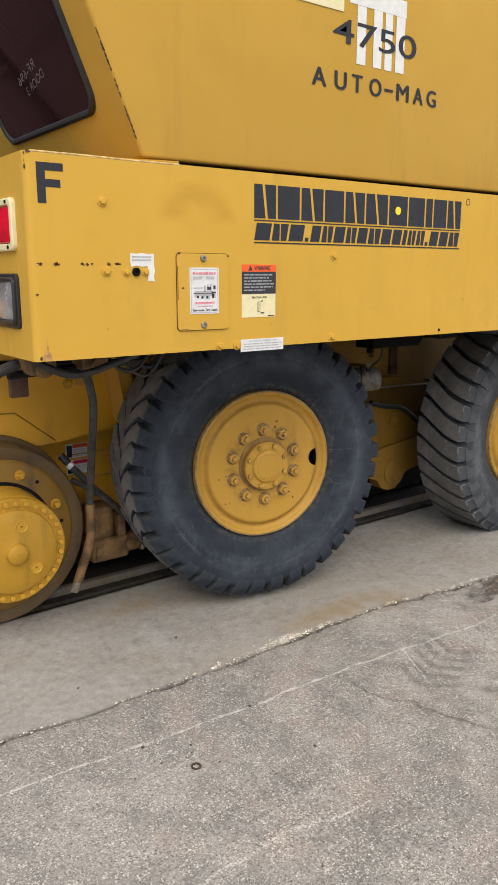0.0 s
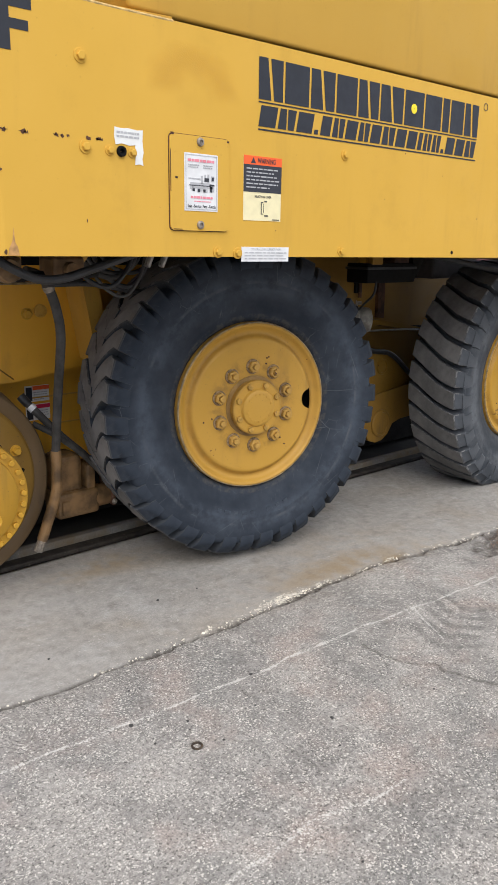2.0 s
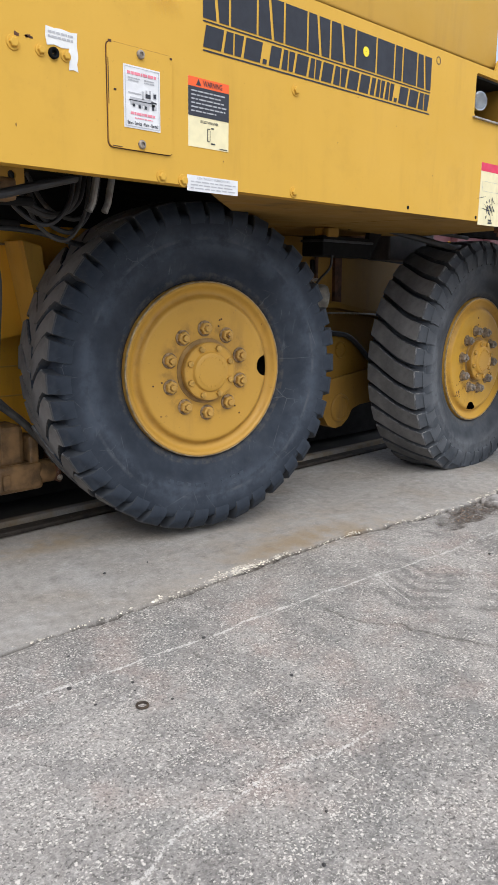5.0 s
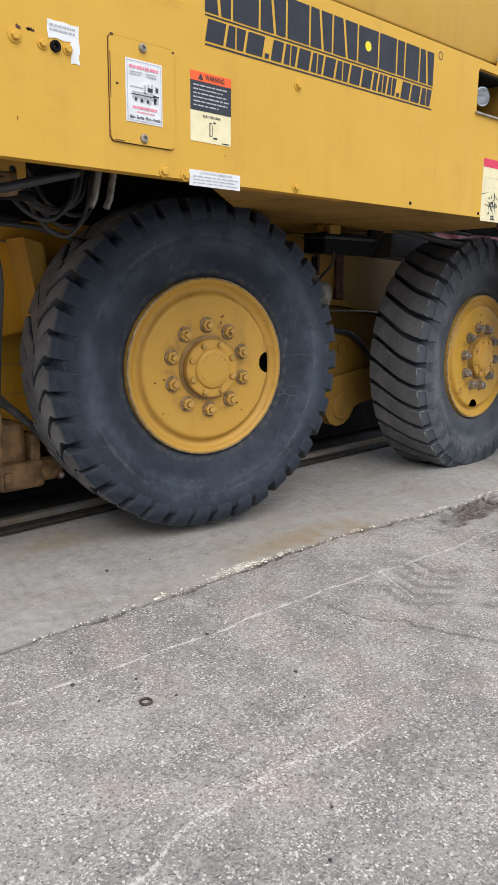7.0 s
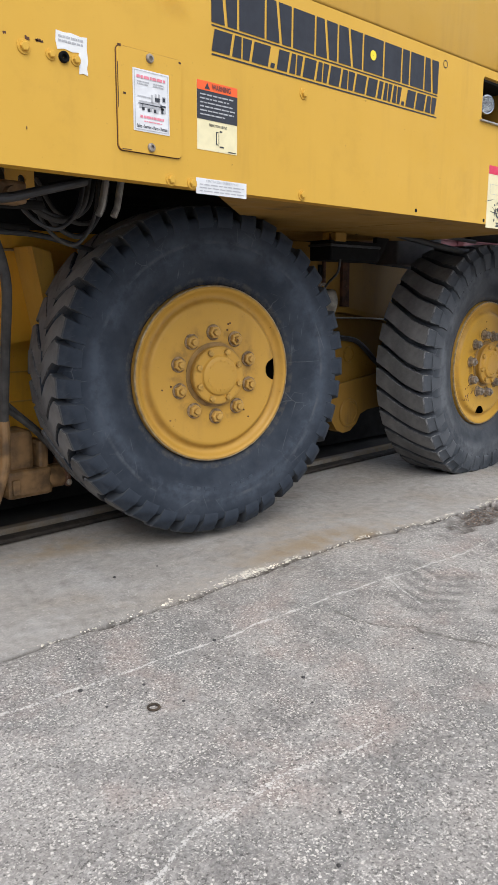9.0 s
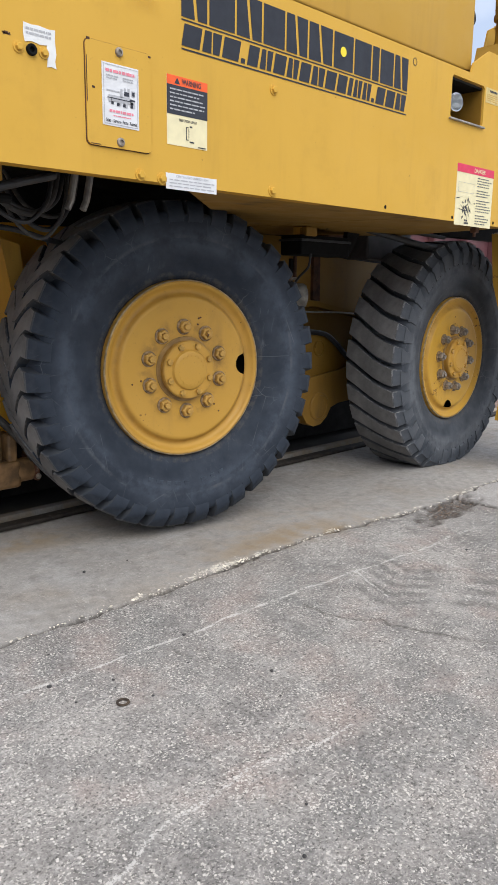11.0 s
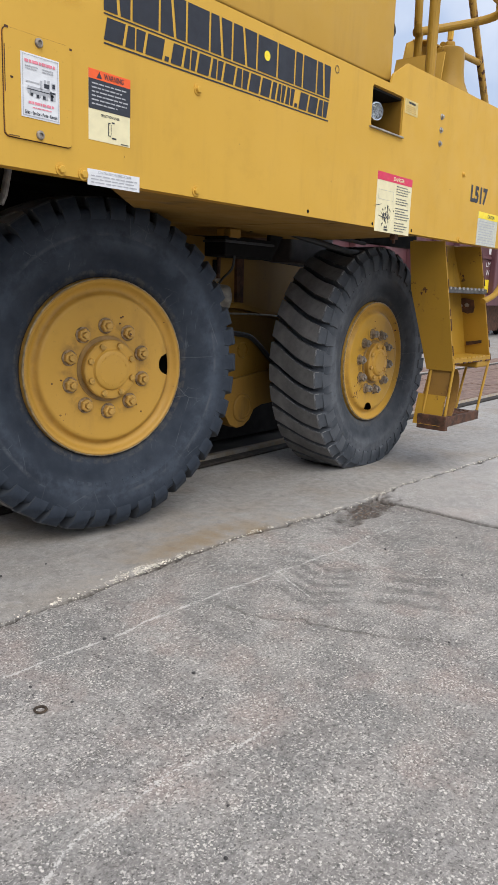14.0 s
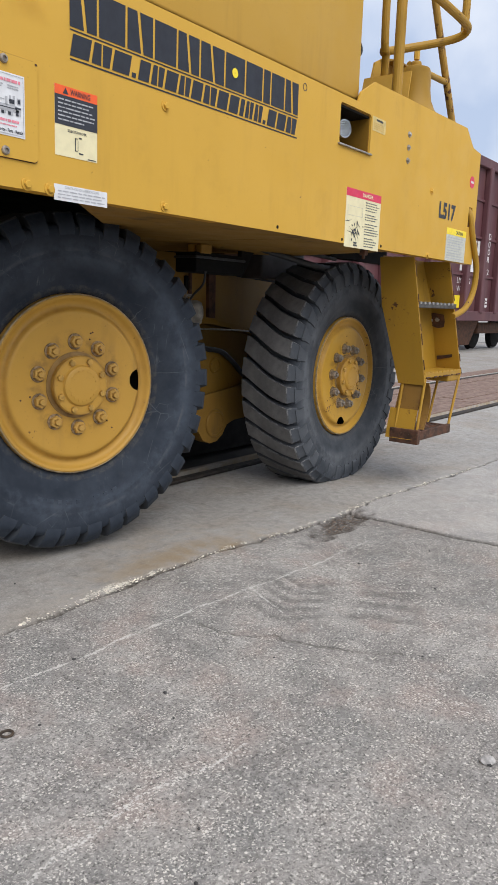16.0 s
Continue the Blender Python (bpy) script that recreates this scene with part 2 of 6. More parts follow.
# Shade under the body goes into the base colour of these three yellows.
mat_shadow_frame = paint("shaded_frame_yellow", (0.235, 0.128, 0.022), 0.9, 0.25, 0.55, (0.07, 0.05, 0.03), 1.5, 0.2)
mat_underside = paint("shaded_underside_yellow", (0.25, 0.142, 0.030), 0.9, 0.2, 0.6, (0.07, 0.05, 0.03), 1.5, 0.2)
mat_shaded_grimy = paint("shaded_grimy_yellow", (0.22, 0.12, 0.017), 1.2, 0.3, 0.55, (0.04, 0.028, 0.018), 2.0, 0.15)
# Chipped paint with the shade on the boarding steps in its base.
mat_step = paint("chipped_shaded_yellow", (0.37, 0.205, 0.018), 0.7, 1.0, 0.5)
mat_step_rust = paint("rust_eaten_yellow", (0.22, 0.115, 0.022), 1.2, 2.2, 0.6, (0.06, 0.03, 0.018), 5.0)
mat_flaking = paint("flaking_rail_yellow", (0.45, 0.26, 0.05), 0.9, 2.0, 0.55, (0.07, 0.035, 0.02), 4.0)
mat_rim_chipped = rim_paint("chipped_rim_enamel", (0.535, 0.298, 0.034), 0.95)
mat_hub = paint("greasy_hub_yellow", (0.46, 0.248, 0.025), 1.1, 0.15, 0.45, (0.13, 0.075, 0.025), 3.0)
mat_rim_nut = paint("worn_nut_yellow", (0.47, 0.27, 0.060), 0.9, 0.6, 0.45, (0.20, 0.15, 0.09), 6.0)
mat_hub_gap = plain("hub_gap_shade", (0.27, 0.160, 0.050), 0.6, 0, 0.25, 16)
mat_washer = plain("grimy_washer_steel", (0.22, 0.145, 0.070), 0.6, 0.0, 0.55, 70)
mat_nut = plain("dirty_steel_nut", (0.26, 0.225, 0.185), 0.5, 0.4, 0.4, 60)
mat_tread_steel = plain("dark_step_steel", (0.075, 0.070, 0.064), 0.6, 0.2, 0.4, 30, 0.3)
mat_pale_edge = plain("pale_worn_edge_highlight", (0.56, 0.38, 0.14), 0.5, 0, 0.35, 60)
mat_chamber = plain("dusty_grey_casting", (0.20, 0.185, 0.155), 0.55, 0.25, 0.4, 25, 0.3)
mat_edge = plain("bare_worn_edge", (0.30, 0.22, 0.115), 0.5, 0.2, 0.4, 40)
# Near-black for dark steel, and for shade painted into spaces under the body.
mat_dark_steel = plain("dark_steel_and_shade", (0.009, 0.0085, 0.008), 0.8, 0.0, 0.35, 12, 0.3, 0.12)
mat_grease = plain("grease_caked_casting", (0.150, 0.085, 0.034), 0.6, 0.0, 0.55, 14, 0.6)
mat_wheel_steel = paint("worn_yellow_wheel_steel", (0.115, 0.072, 0.032), 1.4, 0.6, 0.5, (0.055, 0.042, 0.033), 3.0)
mat_wheel_web = paint("dusty_yellow_wheel_web", (0.23, 0.128, 0.022), 1.2, 0.3, 0.5, (0.09, 0.06, 0.035), 3.0)
mat_lens_red = plain("red_lens", (0.60, 0.003, 0.024), 0.10, 0, 0.35, 9, 0.05)


def glass(name, color, rough=0.03, trans=1.0):
    n = Nodes(name)
    return n.done(color, rough, 0.0, Transmission_Weight=trans, IOR=1.45)


# Opaque pane; the dark red-brown reflection is part of its colour.
mat_glass_dark = plain("dark_window_pane", (0.020, 0.009, 0.010), 0.08, 0, 0.1, 2, 0.0)
mat_glass_clear = glass("clear_lens_glass", (0.92, 0.94, 0.95), 0.12)
mat_reflector = plain("silver_reflector", (0.75, 0.76, 0.76), 0.18, 1.0, 0.05)


def concrete_material():
    """Exposed-aggregate slab, smoother apron beside the rail, with joints, chips and chalky scratches."""
    n = Nodes("weathered_concrete")
    apron, chip, chalk, pit, mark, rust = (n.attr(k) for k in ("apron", "chip", "chalk", "pit", "tyre_mark", "rust_stain"))
    shade_and_dirt, leaf = n.attr("shade_and_dirt"), n.attr("debris")
    broad = n.noise(0.9, 5, 0.6)
    slab = n.mix(n.ramp(broad, 0.32, 0.66), (0.250, 0.234, 0.216), (0.370, 0.351, 0.326))
    slab = n.mix(n.ramp(n.noise(4.2, 6, 0.7), 0.40, 0.64, 0, 0.75), slab, (0.190, 0.181, 0.172))
    slab = n.mix(n.ramp(n.noise(3.3, 5, 0.6), 0.50, 0.66, 0, 0.65), slab, (0.335, 0.275, 0.245))
    slab = n.mix(n.ramp(n.noise(2.6, 5, 0.6), 0.50, 0.66, 0, 0.55), slab, (0.214, 0.214, 0.204))
    slab = n.mix(n.ramp(n.noise(8, 6, 0.75), 0.52, 0.70, 0, 0.6), slab, (0.420, 0.402, 0.378))
    slab = n.mix(1.0, slab, n.ramp(n.noise(75, 5, 0.75), 0.32, 0.68, 0.72, 1.27), "MULTIPLY")
    slab = n.mix(1.0, slab, n.ramp(n.noise(210, 4, 0.75), 0.33, 0.67, 0.84, 1.17), "MULTIPLY")
    drift = n.ramp(n.noise(11, 5, 0.65), 0.36, 0.64, 0.15, 1.0)
    flecks = n.math("MULTIPLY", n.ramp(n.noise(175, 2, 0.5), 0.56, 0.62), drift)
    slab = n.mix(n.math("MULTIPLY", flecks, 0.86), slab, (0.70, 0.66, 0.60))
    grit = n.math("MULTIPLY", n.ramp(n.cells(92), 0.24, 0.36, 1.0, 0.0), n.ramp(n.noise(40, 3, 0.6), 0.49, 0.58, 0, 0.92))
    slab = n.mix(grit, slab, (0.70, 0.665, 0.61))
    stones = n.math("MULTIPLY", n.ramp(n.cells(48), 0.12, 0.25, 1.0, 0.0), n.ramp(n.noise(21, 4), 0.58, 0.68, 0, 0.5))
    slab = n.mix(stones, slab, (0.544, 0.515, 0.477))
    pocks = n.math("MULTIPLY", n.ramp(n.noise(140, 3, 0.6), 0.565, 0.64), 0.70)
    slab = n.mix(pocks, slab, (0.07, 0.066, 0.062))
    smooth = n.mix(n.ramp(broad, 0.3, 0.7), (0.340, 0.320, 0.292), (0.436, 0.416, 0.388))
    smooth = n.mix(n.ramp(n.noise(3.4, 6, 0.65), 0.42, 0.72, 0, 0.5), smooth, (0.436, 0.432, 0.422))
    smooth = n.mix(n.ramp(n.noise(2.1, 5), 0.46, 0.70, 0, 0.50), smooth, (0.330, 0.276, 0.212))
    smooth = n.mix(n.ramp(n.noise(13, 6, 0.7), 0.48, 0.68, 0, 0.5), smooth, (0.225, 0.212, 0.194))
    smooth = n.mix(n.ramp(n.noise(5.5, 6, 0.75), 0.54, 0.66, 0, 0.4), smooth, (0.47, 0.46, 0.45))
    smooth = n.mix(n.math("MULTIPLY", n.ramp(n.noise(240, 4, 0.7), 0.58, 0.68), 0.35), smooth, (0.570, 0.551, 0.522))
    smooth = n.mix(1.0, smooth, n.ramp(n.noise(200, 5, 0.8), 0.34, 0.66, 0.84, 1.16), "MULTIPLY")
    smooth = n.mix(n.math("MULTIPLY", n.ramp(n.noise(60, 4, 0.7), 0.62, 0.68), 0.4), smooth, (0.14, 0.125, 0.105))
    slab = n.mix(n.math("MULTIPLY", n.attr("pale_bay"), 0.6), slab, n.mix(0.5, slab, (0.62, 0.60, 0.57)))
    smooth = n.mix(1.0, smooth, n.ramp(n.noise(28, 6, 0.75), 0.32, 0.68, 0.84, 1.08), "MULTIPLY")
    smooth = n.mix(n.math("MULTIPLY", n.ramp(n.noise(95, 3, 0.6), 0.60, 0.66), n.ramp(n.noise(6, 5, 0.7), 0.42, 0.62, 0, 0.7)), smooth, (0.56, 0.54, 0.50))
    col = n.mix(apron, slab, smooth)
    col = n.mix(n.math("MULTIPLY", rust, n.ramp(n.noise(7, 6, 0.65), 0.34, 0.62, 0, 0.8)), col, (0.30, 0.21, 0.105))
    col = n.mix(n.math("MULTIPLY", mark, n.ramp(n.noise(22, 6, 0.7), 0.32, 0.64, 0.08, 0.70)), col, (0.13, 0.126, 0.120))
    worn_chalk = n.math("ADD", chalk, n.math("ADD", n.math("MULTIPLY", n.math("SUBTRACT", n.noise(130, 4, 0.75), 0.5), 3.0), n.math("MULTIPLY", n.math("SUBTRACT", n.noise(13, 4), 0.5), 1.5)))
    col = n.mix(n.math("MULTIPLY", n.ramp(worn_chalk, 0.66, 0.95, 0, 0.72), n.ramp(chalk, 0.10, 0.35)), col, (0.70, 0.675, 0.635))
    broken = n.math("ADD", chip, n.math("MULTIPLY", n.math("SUBTRACT", n.noise(95, 4, 0.7), 0.5), 3.4))
    col = n.mix(n.math("MULTIPLY", n.ramp(broken, 0.80, 1.0, 0, 0.9), n.ramp(chip, 0.05, 0.2)), col, (0.74, 0.69, 0.585))
    col = n.mix(n.math("MULTIPLY", pit, n.ramp(n.noise(60, 5, 0.7), 0.30, 0.55, 0.35, 0.97)), col, (0.05, 0.042, 0.035))
    col = n.mix(n.math("MULTIPLY", leaf, n.ramp(n.noise(48, 5, 0.75), 0.34, 0.58, 0.3, 0.95)), col, (0.080, 0.067, 0.057))
    # Paints the vehicle's shade, with some dirt, into the ground colour.
    col = n.mix(n.math("MULTIPLY", shade_and_dirt, n.ramp(n.noise(3, 5), 0.3, 0.6, 0.90, 1.0)), col, (0.024, 0.021, 0.019))
    col = n.mix(1.0, col, (0.87, 0.855, 0.840), "MULTIPLY")
    n.bump(n.mix(0.5, n.noise(75, 5, 0.75), n.noise(230, 4, 0.7)), n.mix(apron, (0.38, 0.38, 0.38), (0.08, 0.08, 0.08)), 0.0025)
    return n.done(col, 0.88, 0.0, Specular_IOR_Level=0.3)


mat_concrete = concrete_material()


# ---- building helpers ----
def mesh_of(bm, name, material, smooth=False, crease=35):
    me = bpy.data.meshes.new(name)
    bmesh.ops.recalc_face_normals(bm, faces=bm.faces)
    bm.to_mesh(me)
    bm.free()
    if material:
        me.materials.append(material)
    if smooth:
        me.shade_smooth()
        me.set_sharp_from_angle(angle=radians(crease))
    return me


def part(name, bm, material, parent, label="", smooth=False):
    """One mesh object from a bmesh, as a part of its parent."""
    ob = new(name, mesh_of(bm, name, material, smooth))
    ob.parent = parent
    if label:
        ob["label"] = label
    return ob


def box(bm, x0, x1, y0, y1, z0, z1, bevel=0.0, seg=2):
    made = bmesh.ops.create_cube(bm, size=1.0)["verts"]
    for v in made:
        v.co = Vector((x0 + (v.co.x + 0.5) * (x1 - x0), y0 + (v.co.y + 0.5) * (y1 - y0), z0 + (v.co.z + 0.5) * (z1 - z0)))
    if bevel:
        edges = list({e for v in made for e in v.link_edges})
        bmesh.ops.bevel(bm, geom=edges, offset=bevel, segments=seg, affect="EDGES", profile=0.5)
    return bm


def plate(bm, points, y0, y1, holes=(), bevel=0.0):
    """An upright plate: an outline in x and z, cut through by holes, from y0 to y1."""
    edges = []
    for loop in (points, *holes):
        vs = [bm.verts.new((x, y0, z)) for x, z in loop]
        edges += [bm.edges.new((vs[i], vs[(i + 1) % len(vs)])) for i in range(len(vs))]
    faces = [g for g in bmesh.ops.triangle_fill(bm, use_beauty=True, use_dissolve=False, edges=edges)["geom"] if isinstance(g, bmesh.types.BMFace)]
    out = bmesh.ops.extrude_face_region(bm, geom=faces)["geom"]
    for g in out:
        if isinstance(g, bmesh.types.BMVert):
            g.co.y = y1
    if bevel:
        rim = [e for e in bm.edges if len(e.link_faces) == 2 and e.calc_face_angle(0) > 1.2]
        bmesh.ops.bevel(bm, geom=rim, offset=bevel, segments=2, affect="EDGES", profile=0.5)
    return bm


def lathe(bm, profile, segments=48, centre=(0, 0, 0), close=False):
    """Turns a profile of (radius, y) about the y axis through centre."""
    rings = []
    for r, y in profile:
        rings.append([bm.verts.new((centre[0] + r * math.cos(a), centre[1] + y, centre[2] + r * math.sin(a))) for a in (2 * math.pi * i / segments for i in range(segments))])
    for a, b in zip(rings, rings[1:]):
        for i in range(segments):
            j = (i + 1) % segments
            bm.faces.new((a[i], a[j], b[j], b[i]))
    if close:
        bm.faces.new(rings[0])
        bm.faces.new(rings[-1])
    return bm


def smooth_path(points, steps=6):
    """Catmull-Rom through the points."""
    P = [Vector(p) for p in points]
    if len(P) < 3:
        return P
    P = [P[0] * 2 - P[1], *P, P[-1] * 2 - P[-2]]
    out = []
    for i in range(1, len(P) - 2):
        for s in range(steps):
            t = s / steps
            out.append(0.5 * ((2 * P[i]) + (P[i + 1] - P[i - 1]) * t + (2 * P[i - 1] - 5 * P[i] + 4 * P[i + 1] - P[i + 2]) * t * t + (3 * P[i] - P[i - 1] - 3 * P[i + 1] + P[i + 2]) * t ** 3))
    return out + [P[-2]]


def tube(bm, points, radius, sides=12, curved=True, steps=6):
    """A round bar or hose along the points."""
    path = smooth_path(points, steps) if curved else [Vector(p) for p in points]
    rings, side = [], None
    for i, p in enumerate(path):
        d = (path[min(i + 1, len(path) - 1)] - path[max(i - 1, 0)]).normalized()
        if side is None:
            side = d.orthogonal().normalized()
        side = (side - d * side.dot(d)).normalized()
        up = d.cross(side)
        rings.append([bm.verts.new(p + (side * math.cos(a) + up * math.sin(a)) * radius) for a in (2 * math.pi * k / sides for k in range(sides))])
    for a, b in zip(rings, rings[1:]):
        for i in range(sides):
            j = (i + 1) % sides
            bm.faces.new((a[i], a[j], b[j], b[i]))
    bm.faces.new(rings[0])
    bm.faces.new(rings[-1])
    return bm


def hexbolt(bm, x, y, z, r, h, washer=1.5, dome=False, stud=0.0, turn=0.0):
    """A bolt head on a washer that stands out towards -y."""
    if washer:
        lathe(bm, [(0.0005, -0.003), (r * washer * 0.96, -0.003), (r * washer, -0.002), (r * washer, 0.001)], 16, (x, y, z))
    n = 12 if dome else 6
    low = [bm.verts.new((x + r * math.cos(turn + 2 * math.pi * i / n), y - 0.001, z + r * math.sin(turn + 2 * math.pi * i / n))) for i in range(n)]
    mid = [bm.verts.new((v.co.x, y - h * 0.85, v.co.z)) for v in low]
    top = [bm.verts.new((x + (v.co.x - x) * 0.82, y - h, z + (v.co.z - z) * 0.82)) for v in low]
    for a, b in ((low, mid), (mid, top)):
        for i in range(n):
            bm.faces.new((a[i], a[(i + 1) % n], b[(i + 1) % n], b[i]))
    bm.faces.new(top)
    if stud:
        lathe(bm, [(r * 0.5, -h), (r * 0.5, -h - stud), (0.0005, -h - stud - 0.001)], 10, (x, y, z))
    return bm


def lettering(name, text, x, z, height, parent, material, width=None, y=-0.0022, mirror=False, turn=0.0, bold=0.0, lean=0.0):
    """Raised lettering in the built-in font on a face that looks towards -y; x, z is its lower left corner."""
    cu = bpy.data.curves.new(name, "FONT")
    cu.body, cu.size, cu.extrude, cu.offset, cu.shear = text, 1.0, 0.0, bold, lean
    tmp = bpy.data.objects.new(name, cu)
    scene.collection.objects.link(tmp)
    me = bpy.data.meshes.new_from_object(tmp.evaluated_get(bpy.context.evaluated_depsgraph_get()))
    bpy.data.objects.remove(tmp)
    co = np.empty(len(me.vertices) * 3, np.float32)
    me.vertices.foreach_get("co", co)
    co = co.reshape(-1, 3)
    lo, hi = co.min(0), co.max(0)
    sz = height / (hi[1] - lo[1])
    sx = width / (hi[0] - lo[0]) if width else sz
    px, pz = (co[:, 0] - lo[0]) * sx, (co[:, 1] - lo[1]) * sz
    if mirror:
        px = -px
    c, s = math.cos(radians(turn)), math.sin(radians(turn))
    out = np.stack([x + px * c - pz * s, np.full(len(px), y), z + px * s + pz * c], 1)
    me.vertices.foreach_set("co", out.astype(np.float32).ravel())
    me.materials.clear()
    me.materials.append(material)
    me.update()
    ob = new(name, me)
    ob.parent = parent
    return ob


def bars(bm, x0, x1, z0, z1, rows, y=-0.0022, fill=0.55, seed=1, ragged=0.3, words=True):
    """Lines of print too small to read, as plain bars."""
    rnd = random.Random(seed)
    step = (z1 - z0) / rows
    for i in range(rows):
        z = z1 - step * (i + 0.5)
        end = x1 - rnd.random() * ragged * (x1 - x0)
        x = x0
        while x < end:
            w = min(end - x, (x1 - x0) * rnd.uniform(0.06, 0.2)) if words else end - x
            vs = [bm.verts.new((a, y, b)) for a, b in ((x, z - step * fill / 2), (x + w, z - step * fill / 2), (x + w, z + step * fill / 2), (x, z + step * fill / 2))]
            bm.faces.new(vs)
            x += w + (x1 - x0) * 0.025
    return bm


def sheet(bm, x0, x1, z0, z1, y=-0.0012, thick=0.0012):
    """A thin sticker on a face that looks towards -y."""
    return box(bm, x0, x1, y, y + thick, z0, z1)


def B():
    return bmesh.new()


def thing(name, label, category, at=(0, 0, 0), group="", kind=""):
    ob = new(name)
    ob.location = at
    ob.empty_display_size = 0.2
    return tagged(ob, label, category, group, kind)


# ---- ground ----
def value_noise(x, y, scale, seed):
    """Smooth lattice noise, 0 to 1."""
    rs = np.random.RandomState(seed)
    grid = rs.rand(64, 64)
    u, v = x * scale, y * scale
    i, j = np.floor(u).astype(int), np.floor(v).astype(int)
    f, g = u - i, v - j
    f, g = f * f * (3 - 2 * f), g * g * (3 - 2 * g)
    a, b = grid[i % 64, j % 64], grid[(i + 1) % 64, j % 64]
    c, d = grid[i % 64, (j + 1) % 64], grid[(i + 1) % 64, (j + 1) % 64]
    return (a * (1 - f) + b * f) * (1 - g) + (c * (1 - f) + d * f) * g


RAIL_Y = (1.078, 1.150)
RAIL2_Y = (2.585, 2.657)


def crack_y(x):
    return np.interp(x, [-20, -0.2, 0.4, 1.06, 1.4, 1.77, 2.16, 2.5, 2.84, 4.5, 30], [0.3, 0.14, 0.112, 0.112, 0.124, 0.102, 0.040, 0.03, 0.04, -0.062, -0.4])


def build_ground():
    far = [-400, -150, -60, -25, -10, -5, -3, -2, -1.4]
    xs = np.array(far + list(np.arange(-1.0, 5.2, 0.0078)) + [5.4, 5.7, 6, 6.5, 7, 8, 9, 11, 14, 18, 25, 40, 70, 150, 400])
    ys = np.array([-400, -150, -60, -25, -10, -5, -3.5, -2.6, -2.2] + list(np.arange(-1.9, -0.15, 0.0082)) + list(np.arange(-0.149, 0.22, 0.004)) + list(np.arange(0.223, 1.03, 0.0085))
                  + [1.040, 1.042, 1.074, 1.0745, 1.153, 1.1535, 1.215, 1.218, 1.236, 1.256, 1.266, 1.278] + list(np.arange(1.30, 2.5, 0.05)) + [2.52, 2.523, 2.70, 2.703, 2.85, 3.2, 4, 4.6]
                  + [5, 6, 8, 11, 15, 20, 30, 60, 150, 400])
    X, Y = np.meshgrid(xs, ys, indexing="ij")
    near = (np.abs(X - 2) < 3.2) & (Y > -1.95) & (Y < 1.03)
    wob = (value_noise(X, Y * 0.0, 9, 1) - 0.5) * 0.022 + (value_noise(X, Y * 0, 31, 2) - 0.5) * 0.014
    d = Y - crack_y(X) - wob
    wide = 0.0055 + 0.010 * value_noise(X, Y * 0, 6, 3) ** 2 + 0.004 * (X > 3.0)
    groove = np.exp(-(d / wide) ** 2)
    jx = 2.585 + (value_noise(Y, X * 0, 7, 4) - 0.5) * 0.03
    dj = X - jx
    joint = np.exp(-(dj / 0.0115) ** 2) * (d < 0)
    pe = ((X - 2.37) / 0.31) ** 2 + ((Y + 0.055 - 0.08 * (X - 2.4)) / 0.085) ** 2 + (value_noise(X, Y, 22, 5) - 0.5) * 1.1
    pit = np.clip(1.25 - pe, 0, 1) * (d < 0.012)
    Z = (value_noise(X, Y, 3, 6) - 0.5) * 0.006 + (value_noise(X, Y, 40, 7) - 0.5) * 0.0018
    Z = Z - 0.016 * groove - 0.022 * joint - 0.016 * pit * (0.4 + value_noise(X, Y, 60, 8)) + 0.006 * ((dj > 0) & (d < 0))
    Z = np.where(near, Z, 0.0)
    gap = ((Y > 1.0405) & (Y < 1.0743)) | ((Y > 1.1532) & (Y < 1.2165)) | ((Y > 2.5215) & (Y < 2.7015))
    Z = np.where(gap, -0.055, Z)
    Z = np.where((Y >= 1.0743) & (Y <= 1.1532), -0.055, Z)
    # things that were scratched, stained or broken into the surface
    chip = np.exp(-((d - 0.019) / 0.015) ** 2) * np.clip(value_noise(X, Y, 38, 9) * 3.0 - 1.1, 0.15, 1) * np.clip(value_noise(X, Y * 0, 5, 31) * 3 - 0.6, 0.3, 1)
    chip += np.exp(-(((X - 1.12) / 0.14) ** 2 + ((Y - 0.145) / 0.030) ** 2) * 1.2)
    y2 = np.interp(X, [-0.3, 0.034, 0.339, 0.675, 1.022, 1.367, 1.80, 2.21], [-0.128, -0.147, -0.173, -0.197, -0.200, -0.226, -0.268, -0.28]) + (value_noise(X, Y * 0, 11, 10) - 0.5) * 0.012
    chalk = np.exp(-((Y - y2) / 0.0085) ** 2) * ((X < 2.25) & (X > -0.6))
    y3 = np.interp(X, [-0.3, -0.03, 0.10, 0.20, 0.35, 0.46, 0.56, 0.8], [-0.86, -0.826, -0.788, -0.788, -0.766, -0.788, -0.81, -0.84]) + (value_noise(X, Y * 0, 13, 11) - 0.5) * 0.02
    chalk += 0.92 * np.exp(-((Y - y3) / 0.0085) ** 2) * ((X < 0.66) & (X > -0.6))
    chalk += 0.5 * np.exp(-((Y + 0.557 - 0.49 * X) / 0.005) ** 2) * ((X > -0.3) & (X < 0.06))
    chalk += 0.55 * np.exp(-((Y + 0.584 + 0.42 * (X - 0.433)) / 0.006) ** 2) * ((X > 0.38) & (X < 0.68))
    x4 = 1.348 + (Y + 0.44) * 0.45 + (value_noise(Y, X * 0, 15, 12) - 0.5) * 0.01
    chalk += np.exp(-((X - x4) / 0.008) ** 2) * (1.05 * ((Y > -0.45) & (Y < -0.22)) + 0.65 * ((Y >= -0.22) & (Y < -0.1)))
